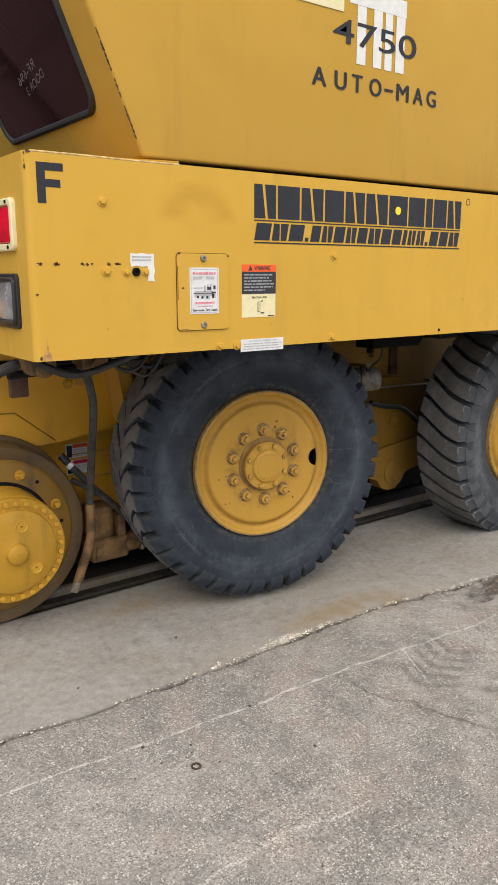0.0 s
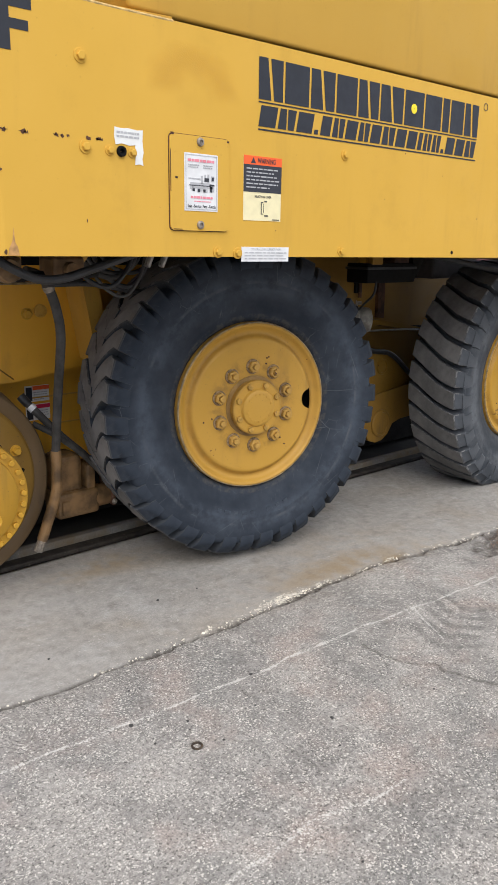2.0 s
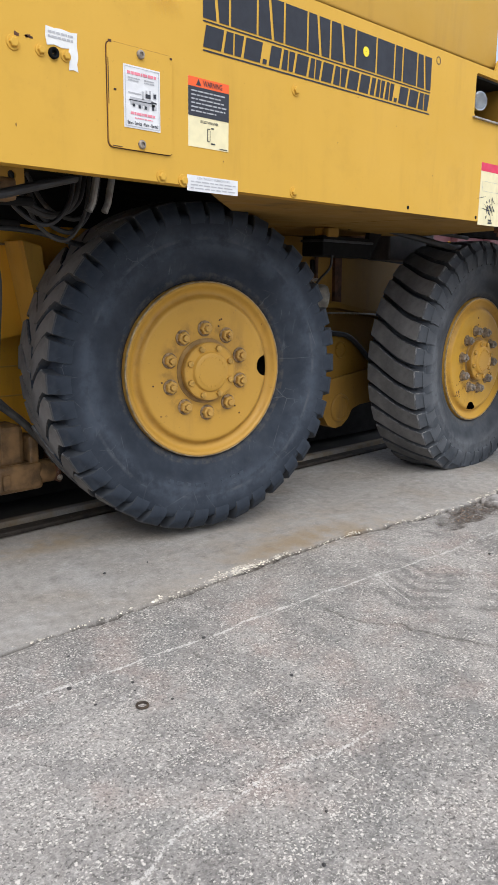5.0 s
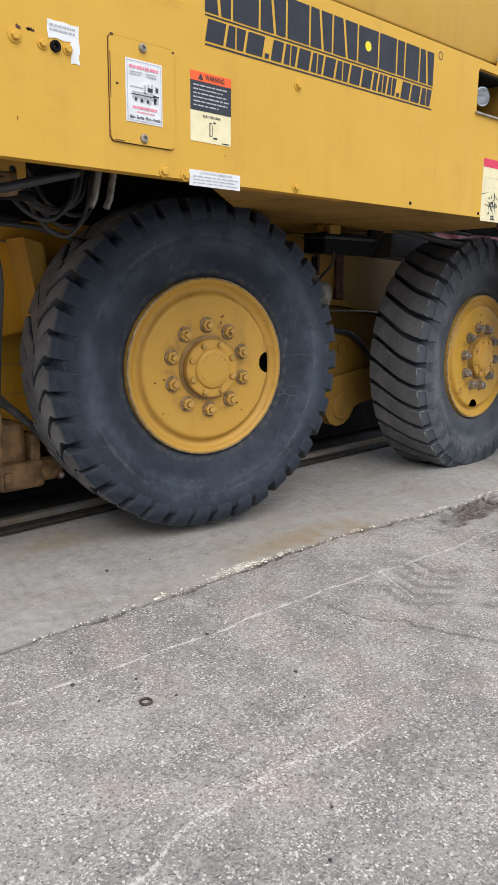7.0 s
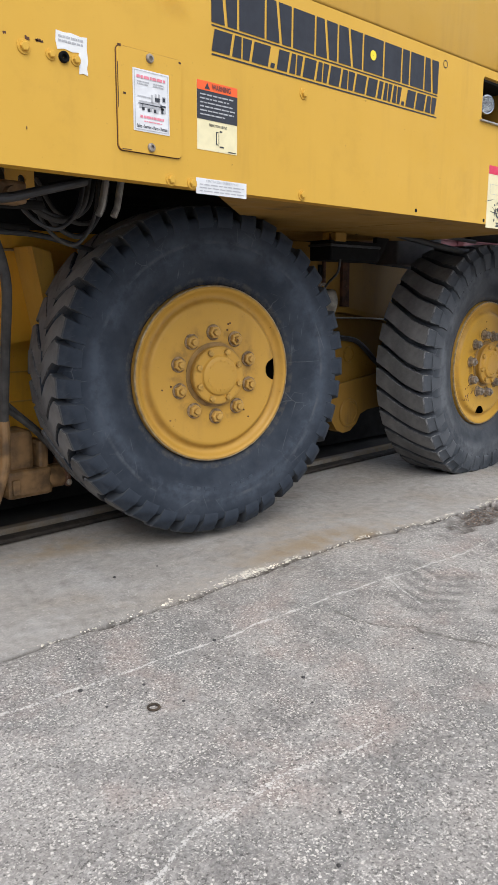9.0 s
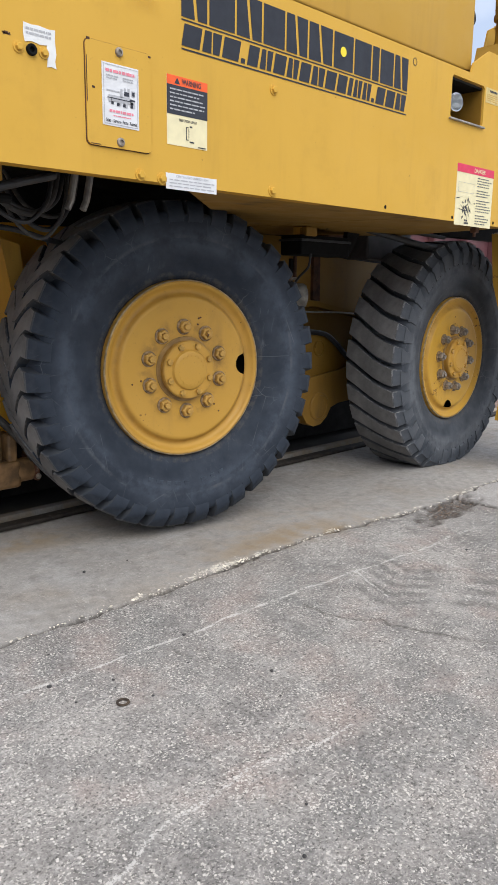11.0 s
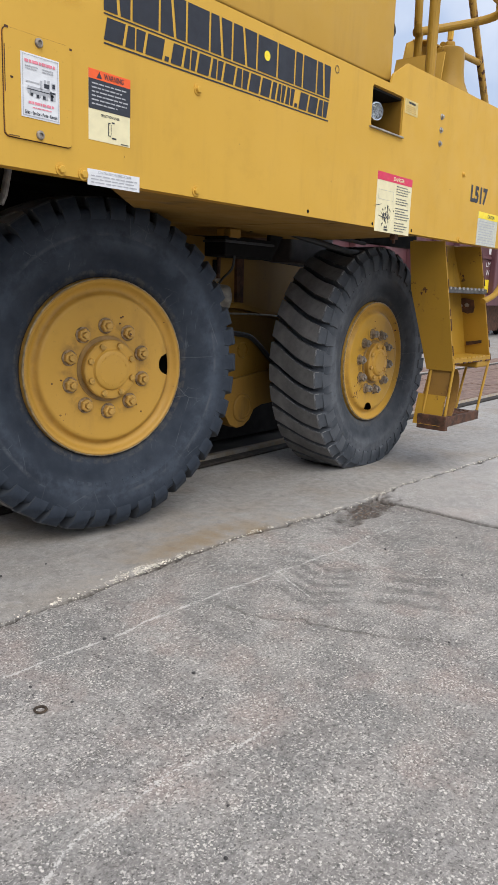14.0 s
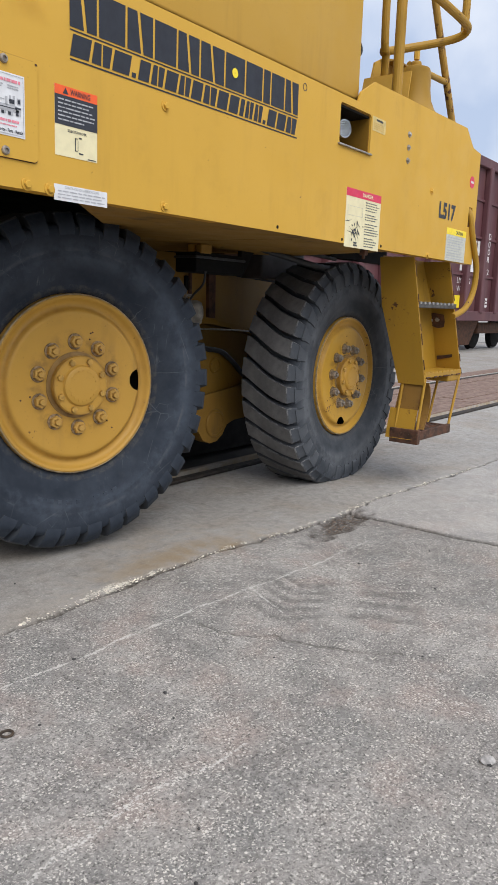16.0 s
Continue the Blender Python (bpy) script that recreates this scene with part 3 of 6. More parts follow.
    x5 = 0.98 + (Y + 0.25) * 0.25
    chalk += 0.5 * np.exp(-((X - x5) / 0.007) ** 2) * ((Y > -0.36) & (Y < -0.05))
    chalk += 0.35 * np.exp(-((Y + 0.56 - 0.03 * X + (value_noise(X, Y * 0, 8, 13) - 0.5) * 0.02) / 0.012) ** 2) * ((X > 0.3) & (X < 0.8))
    # tread prints of a lorry tyre
    u = -(Y + 0.24) + 0.35 * (X - 1.5)
    zig = X + 0.45 * np.minimum(u, 0.15) - 0.80 * np.maximum(u - 0.15, 0) + (value_noise(X, Y, 12, 16) - 0.5) * 0.02
    inside = np.clip(np.minimum(u, 0.30 - u) * 25, 0, 1) * np.clip((zig - 1.27) * 25, 0, 1) * np.clip((1.72 - zig) * 25, 0, 1)
    mark = inside * np.clip(np.sin(zig * 2 * np.pi / 0.078) * 2.5 + 0.2, 0, 1)
    u2 = -(Y + 0.56) + 0.3 * (X - 1.6)
    zig2 = X - 0.5 * u2 + (value_noise(X, Y, 10, 17) - 0.5) * 0.04
    mark = mark + np.clip(np.minimum(u2, 0.28 - u2) * 20, 0, 1) * np.clip((zig2 - 1.36) * 20, 0, 1) * np.clip((1.74 - zig2) * 20, 0, 1) * np.clip(np.sin(zig2 * 2 * np.pi / 0.11) * 2 + 0.5, 0, 1) * 1.2
    xh = np.interp(Y, [-0.90, -0.79, -0.68, -0.53, -0.44, -0.32], [1.33, 1.255, 1.19, 1.166, 1.095, 1.071]) + (value_noise(Y, X * 0, 26, 15) - 0.5) * 0.025
    fine = np.exp(-((X - xh) / 0.0068) ** 2) * ((Y > -0.9) & (Y < -0.3)) * (0.25 + 0.75 * value_noise(X, Y, 9, 21))
    rust = 0.55 * np.exp(-(((X - 1.55) / 0.40) ** 2 + ((Y - 0.3) / 0.2) ** 2)) + 0.8 * np.exp(-(((X - 1.9) / 0.25) ** 2 + ((d - 0.01) / 0.025) ** 2)) + 0.8 * np.exp(-(((X - 0.75) / 0.3) ** 2 + ((Y - 0.85) / 0.1) ** 2)) + 1.0 * ((Y > 1.21) & (Y < 1.315)) + 0.5 * np.exp(-((d - 0.07) / 0.08) ** 2 - ((X - 1.5) / 0.7) ** 2)
    bay = ((dj > 0.004) & (d < 0)) * 1.0
    # Shade under the vehicle, with some dirt, masked over its length.
    shade_and_dirt = (0.22 * (Y > 1.2) + 0.78 * np.clip((Y - 1.258) * 60, 0, 1)) * np.clip((2.75 - Y) * 8, 0, 1) * np.clip((X + 0.7) * 3, 0, 1) * np.clip((4.3 - X) * 3, 0, 1)
    apron = 1 / (1 + np.exp(-np.clip(d / 0.006, -50, 50)))
    nx, ny = X.shape
    verts = np.stack([X, Y, Z], -1).reshape(-1, 3)
    idx = np.arange(nx * ny).reshape(nx, ny)
    faces = np.stack([idx[:-1, :-1], idx[1:, :-1], idx[1:, 1:], idx[:-1, 1:]], -1).reshape(-1, 4)
    me = bpy.data.meshes.new("ground")
    me.from_pydata(verts.tolist(), [], faces.tolist())
    keep = near | (Y > 1.0)
    for key, val in (("apron", apron), ("chip", chip * near), ("chalk", chalk * near), ("pale_bay", bay), ("debris", np.clip(pit * 1.3, 0, 1) * near), ("pit", np.clip(1.0 * fine + groove ** 0.6 + joint * 1.6, 0, 1) * near), ("tyre_mark", mark * near), ("rust_stain", rust * keep), ("shade_and_dirt", shade_and_dirt)):
        me.attributes.new(key, "FLOAT", "POINT").data.foreach_set("value", np.clip(val, 0, 1).astype(np.float32).ravel())
    me.materials.append(mat_concrete)
    me.shade_smooth()
    return tagged(new("ground", me), "grey weathered concrete yard slab with cracked joints", "ground", kind="structure")


ground = build_ground()


def rail(y0, y1):
    bm = B()
    prof = [(y0 + 0.012, -0.055), (y0 + 0.012, -0.022), (y0, -0.014), (y0, -0.003), (y0 + 0.006, 0.003), (y1 - 0.006, 0.003), (y1, -0.003), (y1, -0.014), (y1 - 0.012, -0.022), (y1 - 0.012, -0.055)]
    ends = [[bm.verts.new((x, y, z)) for y, z in prof] for x in (-40, 60)]
    for i in range(len(prof)):
        j = (i + 1) % len(prof)
        bm.faces.new((ends[0][i], ends[0][j], ends[1][j], ends[1][i]))
    for e in ends:
        bm.faces.new(e)
    return tagged(new("rail", mesh_of(bm, "rail", mat_rail)), "worn rusty steel rail set flush in the concrete", "rail", "rails of the near track", "structure")


rail(*RAIL_Y)
rail(*RAIL2_Y)

# ---- the railcar mover ----
mover = thing("railcar_mover", "yellow road-rail shunting vehicle on flush track, tyres half lowered", "rail vehicle", (0, 0, 0))
TOP, LOW, REAR = 1.909, 1.303, 3.905


def side_panel():
    bm = B()
    outline = [(0.022, LOW), (REAR, LOW), (REAR, 1.945), (3.785, 1.957), (3.672, 2.045), (2.570, 2.028), (2.448, 1.958), (2.43, TOP + 0.006), (0.022, TOP)]
    hole = [(2.292, 1.716), (2.545, 1.716), (2.555, 1.726), (2.555, 1.873), (2.545, 1.883), (2.292, 1.883), (2.282, 1.873), (2.282, 1.726)]
    plate(bm, outline, 0.0, 0.010, [hole, [(3.79, 1.515), (3.845, 1.515), (3.845, 1.628), (3.79, 1.628)]], 0.0018)
    return part("side_panel", bm, mat_yellow, mover, "long yellow steel side panel with bolts and decals")


panel = side_panel()
bm = B()
# rolled corner and end plate towards the coupler
corner = []
for k in range(9):
    a = radians(180 + 90 * k / 8)
    corner.append((0.022 + 0.022 * math.cos(a), 0.022 + 0.022 * math.sin(a)))
pts = [(0.0, 3.70), *corner]
outer = [[bm.verts.new((x, y, z)) for x, y in pts] for z in (LOW, TOP)]
for i in range(len(pts) - 1):
    bm.faces.new((outer[0][i], outer[0][i + 1], outer[1][i + 1], outer[1][i]))
inner = [(x + 0.008, y + 0.006) for x, y in pts]
inn = [[bm.verts.new((x, y, z)) for x, y in inner] for z in (LOW, TOP)]
for i in range(len(pts) - 1):
    bm.faces.new((inn[0][i + 1], inn[0][i], inn[1][i], inn[1][i + 1]))
    for k in (0, 1):
        bm.faces.new((outer[k][i], outer[k][i + 1], inn[k][i + 1], inn[k][i]))
front = part("end_panel", bm, mat_yellow, mover, "yellow end panel with lamps")
bm = B()
box(bm, 0.012, 0.50, 0.012, 0.40, TOP - 0.012, TOP + 0.002, 0.002)
part("deck_edge", bm, mat_yellow_worn, mover, "chipped yellow top edge")
part("deck_lip", plate(B(), [(0.10, TOP - 0.004), (0.525, TOP - 0.004), (0.525, 1.9225), (0.30, TOP + 0.005), (0.10, TOP + 0.001)], 0.0125, 0.0295), mat_yellow_worn, mover)
# Pale strip along the top edge: wear, with the caught light painted in.
part("worn_edge_highlight", tube(B(), [(0.020, 0.003, TOP - 0.001), (0.20, 0.003, TOP), (0.34, 0.003, TOP - 0.001), (0.52, 0.003, TOP)], 0.0042, 8, False), mat_pale_edge, mover, "pale worn top edge with its highlight painted in")
# body volume behind the skirt, near-black like the unlit space there
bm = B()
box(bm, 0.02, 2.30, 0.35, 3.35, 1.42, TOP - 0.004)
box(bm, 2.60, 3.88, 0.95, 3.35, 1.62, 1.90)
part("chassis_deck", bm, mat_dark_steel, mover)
bm = B()
box(bm, 0.02, REAR, 3.69, 3.70, LOW, TOP)
part("side_panel", bm, mat_yellow, mover)

# Unseen plates added to stop light leaking in behind the skirt.
part("light_stop_plate", box(B(), 0.014, 2.43, 0.0105, 0.36, 1.868, 1.892), mat_dark_steel, mover)
part("light_stop_plate", box(B(), 2.43, 3.88, 0.0105, 0.95, 1.868, 1.892), mat_dark_steel, mover)
part("light_stop_plate", box(B(), 2.30, 3.88, 0.95, 3.35, 1.60, 1.62), mat_dark_steel, mover)
# hood with a leaning end
bm = B()
hood_prof = [(0.404, 1.925), (2.485, 1.931), (2.475, 3.15), (-0.11, 3.15)]
a = [bm.verts.new((x, 0.03, z)) for x, z in hood_prof]
b = [bm.verts.new((x, 3.67, z)) for x, z in hood_prof]
bm.faces.new(a)
bm.faces.new(b[::-1])
for i in range(4):
    j = (i + 1) % 4
    bm.faces.new((a[i], b[i], b[j], a[j]))
bmesh.ops.bevel(bm, geom=list(bm.edges), offset=0.012, segments=3, affect="EDGES", profile=0.5)
hood = part("hood", bm, mat_yellow_hood, mover, "plain faded yellow engine hood", True)
# Near-black filler that makes the gap under the hood dark.
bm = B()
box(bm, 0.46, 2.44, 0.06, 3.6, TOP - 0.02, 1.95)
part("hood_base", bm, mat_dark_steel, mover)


# ---- road wheels ----
TYRE_R, TYRE_W = 0.612, 0.168


def tyre_mesh(flat=None, rubber=None):
    """The carcass of a lug tyre about the y axis; the outer side looks towards -y. flat: the ground's height under the hub."""
    bm = B()
    side = [(0.326, 0.118), (0.338, 0.130), (0.352, 0.137), (0.368, 0.140), (0.378, 0.147), (0.40, 0.156), (0.43, 0.163), (0.450, 0.1665), (0.455, 0.1680), (0.461, 0.1670), (0.49, 0.1685), (0.52, 0.1690), (0.540, 0.1680), (0.552, 0.1650), (0.561, 0.1570), (0.568, 0.135), (0.576, 0.06), (0.577, 0.0)]
    profile = [(r, -y) for r, y in side] + [(r, y) for r, y in side[-2::-1]]
    lathe(bm, profile, 112)
    if flat is not None:
        settle(bm, flat)
    return mesh_of(bm, "tyre", rubber, True)


def settle(bm, flat):
    """Flattens what lies below the ground's height and lets it bulge."""
    for v in bm.verts:
        if v.co.z < flat:
            v.co.y *= 1.0 + 0.5 * (flat - v.co.z)
            v.co.z = flat + (v.co.z - flat) * 0.02


def rubber_sides(bm):
    """Only the worn top of a lug shows the dusty grey of the tread."""
    for v in bm.verts:
        r = Vector((v.co.x, 0, v.co.z)).length
        if r > 0.572:
            v.co += noise.noise_vector(v.co * 38) * 0.0014
    bm.normal_update()
    for f in bm.faces:
        c = f.calc_center_median()
        out = Vector((c.x, 0, c.z)).normalized()
        if f.material_index != 2:
            f.material_index = 0 if abs(f.normal.dot(out)) > 0.78 else 3 if abs(f.normal.y) > 0.6 else 1


FRONT_LUGS = 38


def lug_mesh(s, a0=0.0, flat=None, side=mat_rubber):
    """One chevron half of the tread, from the crown to the shoulder on side s."""
    bm = B()
    R, W = TYRE_R, TYRE_W
    rows = []
    for u, r, fill, drop in ((-0.06, R, 0.72, 0.044), (0.10, R, 0.78, 0.044), (0.28, R, 0.81, 0.044), (0.46, R - 0.001, 0.81, 0.044), (0.64, R - 0.003, 0.79, 0.044), (0.76, R - 0.004, 0.75, 0.047), (0.845, R - 0.006, 0.72, 0.054), (0.875, R - 0.011, 0.71, 0.054), (0.94, R - 0.027, 0.68, 0.046), (1.0, R - 0.042, 0.66, 0.034)):
        uu = max(0.0, u)
        a = a0 - 0.165 * min(uu, 0.60) / 0.60 + 0.05 * max(0.0, uu - 0.60) - (0.02 if u < 0 else 0)
        rows.append((s * W * u, r, a, fill, drop))
    end = rows[-1][2]
    rows += [(s * (W + 0.003), 0.556, end, 0.67, 0.016), (s * 0.1705, 0.534, end + 0.004, 0.66, 0.005), (s * 0.1640, 0.516, end + 0.007, 0.60, 0.003)]
    ring, crown = [], (0, 6)
    for y, r, a, fill, drop in rows:
        w = (fill if s < 0 else min(0.97, fill * 1.2)) * math.pi / FRONT_LUGS
        ring.append([bm.verts.new((rr * math.cos(aa), y * yy, rr * math.sin(aa))) for rr, aa, yy in ((r - drop, a - w * 1.08, 0.97), (r - 0.004, a - w, 1), (r + 0.001, a - w * 0.93, 1), (r - 0.001, a + w * 0.91, 1), (r - 0.007, a + w, 1), (r - drop, a + w * 1.08, 0.97))])
    for k, (p, q) in enumerate(zip(ring, ring[1:])):
        for i in range(5):
            bm.faces.new((p[i], p[i + 1], q[i + 1], q[i])).material_index = 2 if (i in (1, 3) and crown[0] <= k < crown[1]) or (k == 6 and 0 < i < 4) else 0
    bm.faces.new(ring[0])
    bm.faces.new(ring[-1])
    if flat is not None:
        settle(bm, flat)
    rubber_sides(bm)
    me = mesh_of(bm, "tread_lug", mat_tread, True, 34)
    for material in (mat_lug_side, mat_worn_edge, side):
        me.materials.append(material)
    return me


def bar_mesh(a0=0.0, flat=None, side=mat_rubber_dusty):
    """One slanting bar of the tread right across the crown, its outer end trailing."""
    bm = B()
    R, W = TYRE_R, TYRE_W
    rows = [(0.1675, 0.492, a0 - 0.115, 0.028, 0.003), (W + 0.006, 0.500, a0 - 0.115, 0.031, 0.003), (W + 0.008, 0.548, a0 - 0.115, 0.034, 0.010), (W + 0.003, 0.572, a0 - 0.115, 0.042, 0.03)]
    fall = ((0.0, 0.0), (0.25, 0.0), (0.50, 0.0), (0.68, 0.0), (0.84, 0.0005), (0.855, 0.010), (0.925, 0.027), (1.0, 0.042))
    for u, dip in [(-u, dip) for u, dip in fall[:0:-1]] + list(fall):
        a = a0 + 0.115 * math.sin(u * 1.25) / math.sin(1.25) + 0.012 * math.cos(3 * u)
        edge = max(0.0, abs(u) - 0.7) / 0.3
        rows.append((-W * u, R - dip, a, 0.0490 - 0.006 * edge, 0.044 - 0.4 * dip))
    rows += [(-W - 0.003, 0.572, a0 + 0.115, 0.042, 0.03), (-W - 0.008, 0.548, a0 + 0.115, 0.034, 0.010), (-W - 0.006, 0.500, a0 + 0.115, 0.031, 0.003), (-0.1675, 0.492, a0 + 0.115, 0.028, 0.003)]
    ring, crown = [], (6, 17)
    for y, r, a, hw, drop in rows:
        w = hw / R * 0.925
        ring.append([bm.verts.new((rr * math.cos(aa), y * yy, rr * math.sin(aa))) for rr, aa, yy in ((r - drop, a - w * 1.08, 0.95), (r - 0.005, a - w, 1), (r, a - w * 0.93, 1), (r, a + w * 0.93, 1), (r - 0.005, a + w, 1), (r - drop, a + w * 1.08, 0.95))])
    for k, (p, q) in enumerate(zip(ring, ring[1:])):
        for i in range(5):
            bm.faces.new((p[i], p[i + 1], q[i + 1], q[i])).material_index = 2 if (i in (1, 3) and crown[0] <= k < crown[1]) or (k in (6, 15) and 0 < i < 4) else 0
    bm.faces.new(ring[0])
    bm.faces.new(ring[-1])
    if flat is not None:
        settle(bm, flat)
    rubber_sides(bm)
    me = mesh_of(bm, "tread_lug", mat_tread, True, 34)
    for material in (mat_lug_side, mat_worn_edge, side):
        me.materials.append(material)
    return me


LUGS = 34
LUG = {s: lug_mesh(s) for s in (-1, 1)}
BAR = bar_mesh()


def add_lugs(wheel, flat, wide, bars_across, deep, thick):
    if bars_across:
        for k in range(LUGS):
            a0 = 2 * math.pi * k / LUGS
            low = flat is not None and TYRE_R * min(math.sin(a0 + d) for d in (-0.22, -0.1, 0, 0.1, 0.22)) < flat + 0.01
            ob = new("tread_lug", bar_mesh(a0, flat) if low else BAR)
            ob.parent = wheel
            ob.location.y = deep
            ob.scale = (wide, thick, wide)
            if not low:
                ob.rotation_euler = (0, -a0, 0)
        return
    for s in (-1, 1):
        for k in range(FRONT_LUGS):
            a0 = 2 * math.pi * (k + (0.5 if s > 0 else 0.0)) / FRONT_LUGS
            low = flat is not None and TYRE_R * min(math.sin(a0 + d) for d in (-0.3, -0.2, -0.1, 0, 0.1)) < flat + 0.01
            a0 += 0.011 * math.sin(k * 2.4 + 3 * s)
            ob = new("tread_lug", lug_mesh(s, a0, flat) if low else LUG[s])
            ob.parent = wheel
            ob.location.y = deep
            grow = wide * (1 + 0.005 * math.sin(k * 1.7 + s))
            ob.scale = (grow, thick, grow)
            if not low:
                ob.rotation_euler = (0, -a0, 0)


def lug_nut(bm, x, y, z, r, h, stud, turn):
    """A hexagonal wheel nut with a chamfered top on its stud, outwards along -y."""
    def hexagon(q, out):
        return [bm.verts.new((x + q * math.cos(turn + math.pi * i / 3), y - out, z + q * math.sin(turn + math.pi * i / 3))) for i in range(6)]
    loops = [hexagon(r, 0.004), hexagon(r, h * 0.86), hexagon(r * 0.88, h), hexagon(r * 0.56, h), hexagon(r * 0.52, h - 0.004)]
    for p, q in zip(loops, loops[1:]):
        for i in range(6):
            bm.faces.new((p[i], p[(i + 1) % 6], q[(i + 1) % 6], q[i]))
    lathe(bm, [(r * 0.46, -h + 0.006), (r * 0.46, -h - stud + 0.002), (r * 0.38, -h - stud), (0.0005, -h - stud)], 12, (x, y, z))
    return bm


def road_wheel(at, flat, turn, steel_nuts, steer=0.0, wide=1.0, bars_across=False, deep=0.0, thick=1.0):
    """Disc wheel with lug tyre; its outer side looks towards -y."""
    bm = B()
    n = 96
    prof = [(0.352, 0.02), (0.352, -0.124), (0.349, -0.131), (0.342, -0.134), (0.335, -0.132), (0.330, -0.126), (0.324, -0.118), (0.315, -0.112), (0.306, -0.110), (0.299, -0.112), (0.293, -0.119), (0.288, -0.126), (0.281, -0.1305), (0.272, -0.1310), (0.255, -0.129), (0.22, -0.1275), (0.17, -0.127), (0.125, -0.127), (0.06, -0.127), (0.004, -0.127)]
    lathe(bm, prof, n)
    # hand hole near the edge of the disc
    hx, hz, hr = 0.287 * math.cos(turn), 0.287 * math.sin(turn), 0.044
    cut = [f for f in bm.faces if (f.calc_center_median().xz - Vector((hx, hz))).length < hr and f.calc_center_median().y < -0.07 and 0.2 < f.calc_center_median().xz.length < 0.287]
    bmesh.ops.delete(bm, geom=cut, context="FACES")
    for e in [e for e in bm.edges if e.is_boundary]:
        for v in e.verts:
            d = Vector((v.co.x - hx, v.co.z - hz))
            if 0 < d.length < 0.08 and v.co.y < -0.07 and v.co.xz.length < 0.285:
                d = d.normalized() * hr
                v.co.x, v.co.z = hx + d.x, hz + d.y
    wheel = part("wheel", bm, mat_rim_chipped if steel_nuts else mat_rim, mover, "yellow painted disc wheel on a black lug tyre", True)
    wheel.matrix_basis = pose(*at, 0, 0, steer)
    bm = B()
    lathe(bm, [(0.345, -0.05), (0.30, -0.045), (0.05, -0.045), (0.004, -0.045)], 40)
    part("brake_drum", bm, mat_dark_steel, wheel)
    t = new("tyre", tyre_mesh(flat, mat_rubber_dusty if steel_nuts else mat_rubber))
    t.parent = wheel
    t["label"] = "scuffed black rubber tyre with chevron lugs"
    t.scale = (wide, thick, wide)
    t.location.y = deep
    add_lugs(wheel, flat, wide, bars_across, deep, thick)
    # raised moulding on the side wall, too worn to read
    for k, long in enumerate((1, 1.4, 0.8, 1.2, 1, 0, 1.3, 0.9, 1.1)):
        a = math.radians(-112 + 5.2 * k)
        c = Vector((0.432 * wide * math.cos(a), 0, 0.432 * wide * math.sin(a)))
        e, f = Vector((-math.sin(a), 0, math.cos(a))) * 0.013 * long, Vector((math.cos(a), 0, math.sin(a))) * 0.010
        if long and not steel_nuts:
            bm = B()
            low4 = [bm.verts.new(c + e * i + f * j + Vector((0, -0.160, 0))) for i, j in ((-1, -1), (1, -1), (1, 1), (-1, 1))]
            top4 = [bm.verts.new(c + e * i * 0.85 + f * j * 0.85 + Vector((0, -0.1650 - 0.0006 * j, 0))) for i, j in ((-1, -1), (1, -1), (1, 1), (-1, 1))]
            bm.faces.new(top4)
            for i in range(4):
                bm.faces.new((low4[i], low4[(i + 1) % 4], top4[(i + 1) % 4], top4[i]))
            part("side_wall_moulding", bm, mat_rubber, wheel).location.y = deep - 0.160 * (thick - 1)
    # hub standing through the disc; a brown ring paints the shaded gap round it
    h = 0.006 if steel_nuts else 0.002
    bm = B()
    lathe(bm, [(0.112, -0.088), (0.112, -0.150 + h), (0.116, -0.152 + h), (0.116, -0.163 + h), (0.113, -0.167 + h), (0.081, -0.168 + h), (0.078, -0.171 + h), (0.075, -0.178 + h), (0.068, -0.182 + h), (0.050, -0.183 + h), (0.002, -0.183 + h)], 48)
    part("hub", bm, mat_rim, wheel, "yellow hub cap", True)
    bm = B()
    lathe(bm, [(0.110, -0.1250), (0.110, -0.1300), (0.1285, -0.1300), (0.1305, -0.1255)], 48)
    part("hub_gap_ring", bm, mat_hub_gap, wheel, "brown ring that shades the gap round the hub")
    bm = B()
    lathe(bm, [(0.3455, -0.1335), (0.347, -0.1342), (0.3500, -0.1325), (0.3515, -0.128)], 96)
    part("rim_edge", bm, mat_edge, wheel, "bare worn rim edge", True)
    for k in range(8):
        a = turn + 2 * math.pi * (k + 0.5) / 8
        part("hub_bolt", hexbolt(B(), 0.097 * math.cos(a), -0.167 + h, 0.097 * math.sin(a), 0.0130, 0.012, 0, False, 0, a), mat_bolt_dirty, wheel)
    for k in range(20):
        if k % 10 in (8, 9):
            continue
        a = 2 * math.pi * k / 20 + 0.3
        x, z = 0.058 * math.cos(a), 0.058 * math.sin(a)
        part("cast_mark", box(B(), x - 0.0028, x + 0.0028, -0.1845 + h, -0.181 + h, z - 0.0038, z + 0.0038), mat_rim, wheel)
    for k in range(10):
        a = turn + 2 * math.pi * (k + 0.5) / 10
        x, z = 0.168 * math.cos(a), 0.168 * math.sin(a)
        twist = a + 0.7 * math.sin(5.1 * k)
        if steel_nuts:
            nut = part("lug_nut", lug_nut(B(), x, -0.127, z, 0.0235, 0.034, 0.010, twist), mat_nut, wheel, "bare steel lug nut")
        else:
            nut = part("lug_nut", lug_nut(B(), x, -0.127, z, 0.0252, 0.023, 0.012, twist), mat_rim_nut, wheel)
        bm = B()
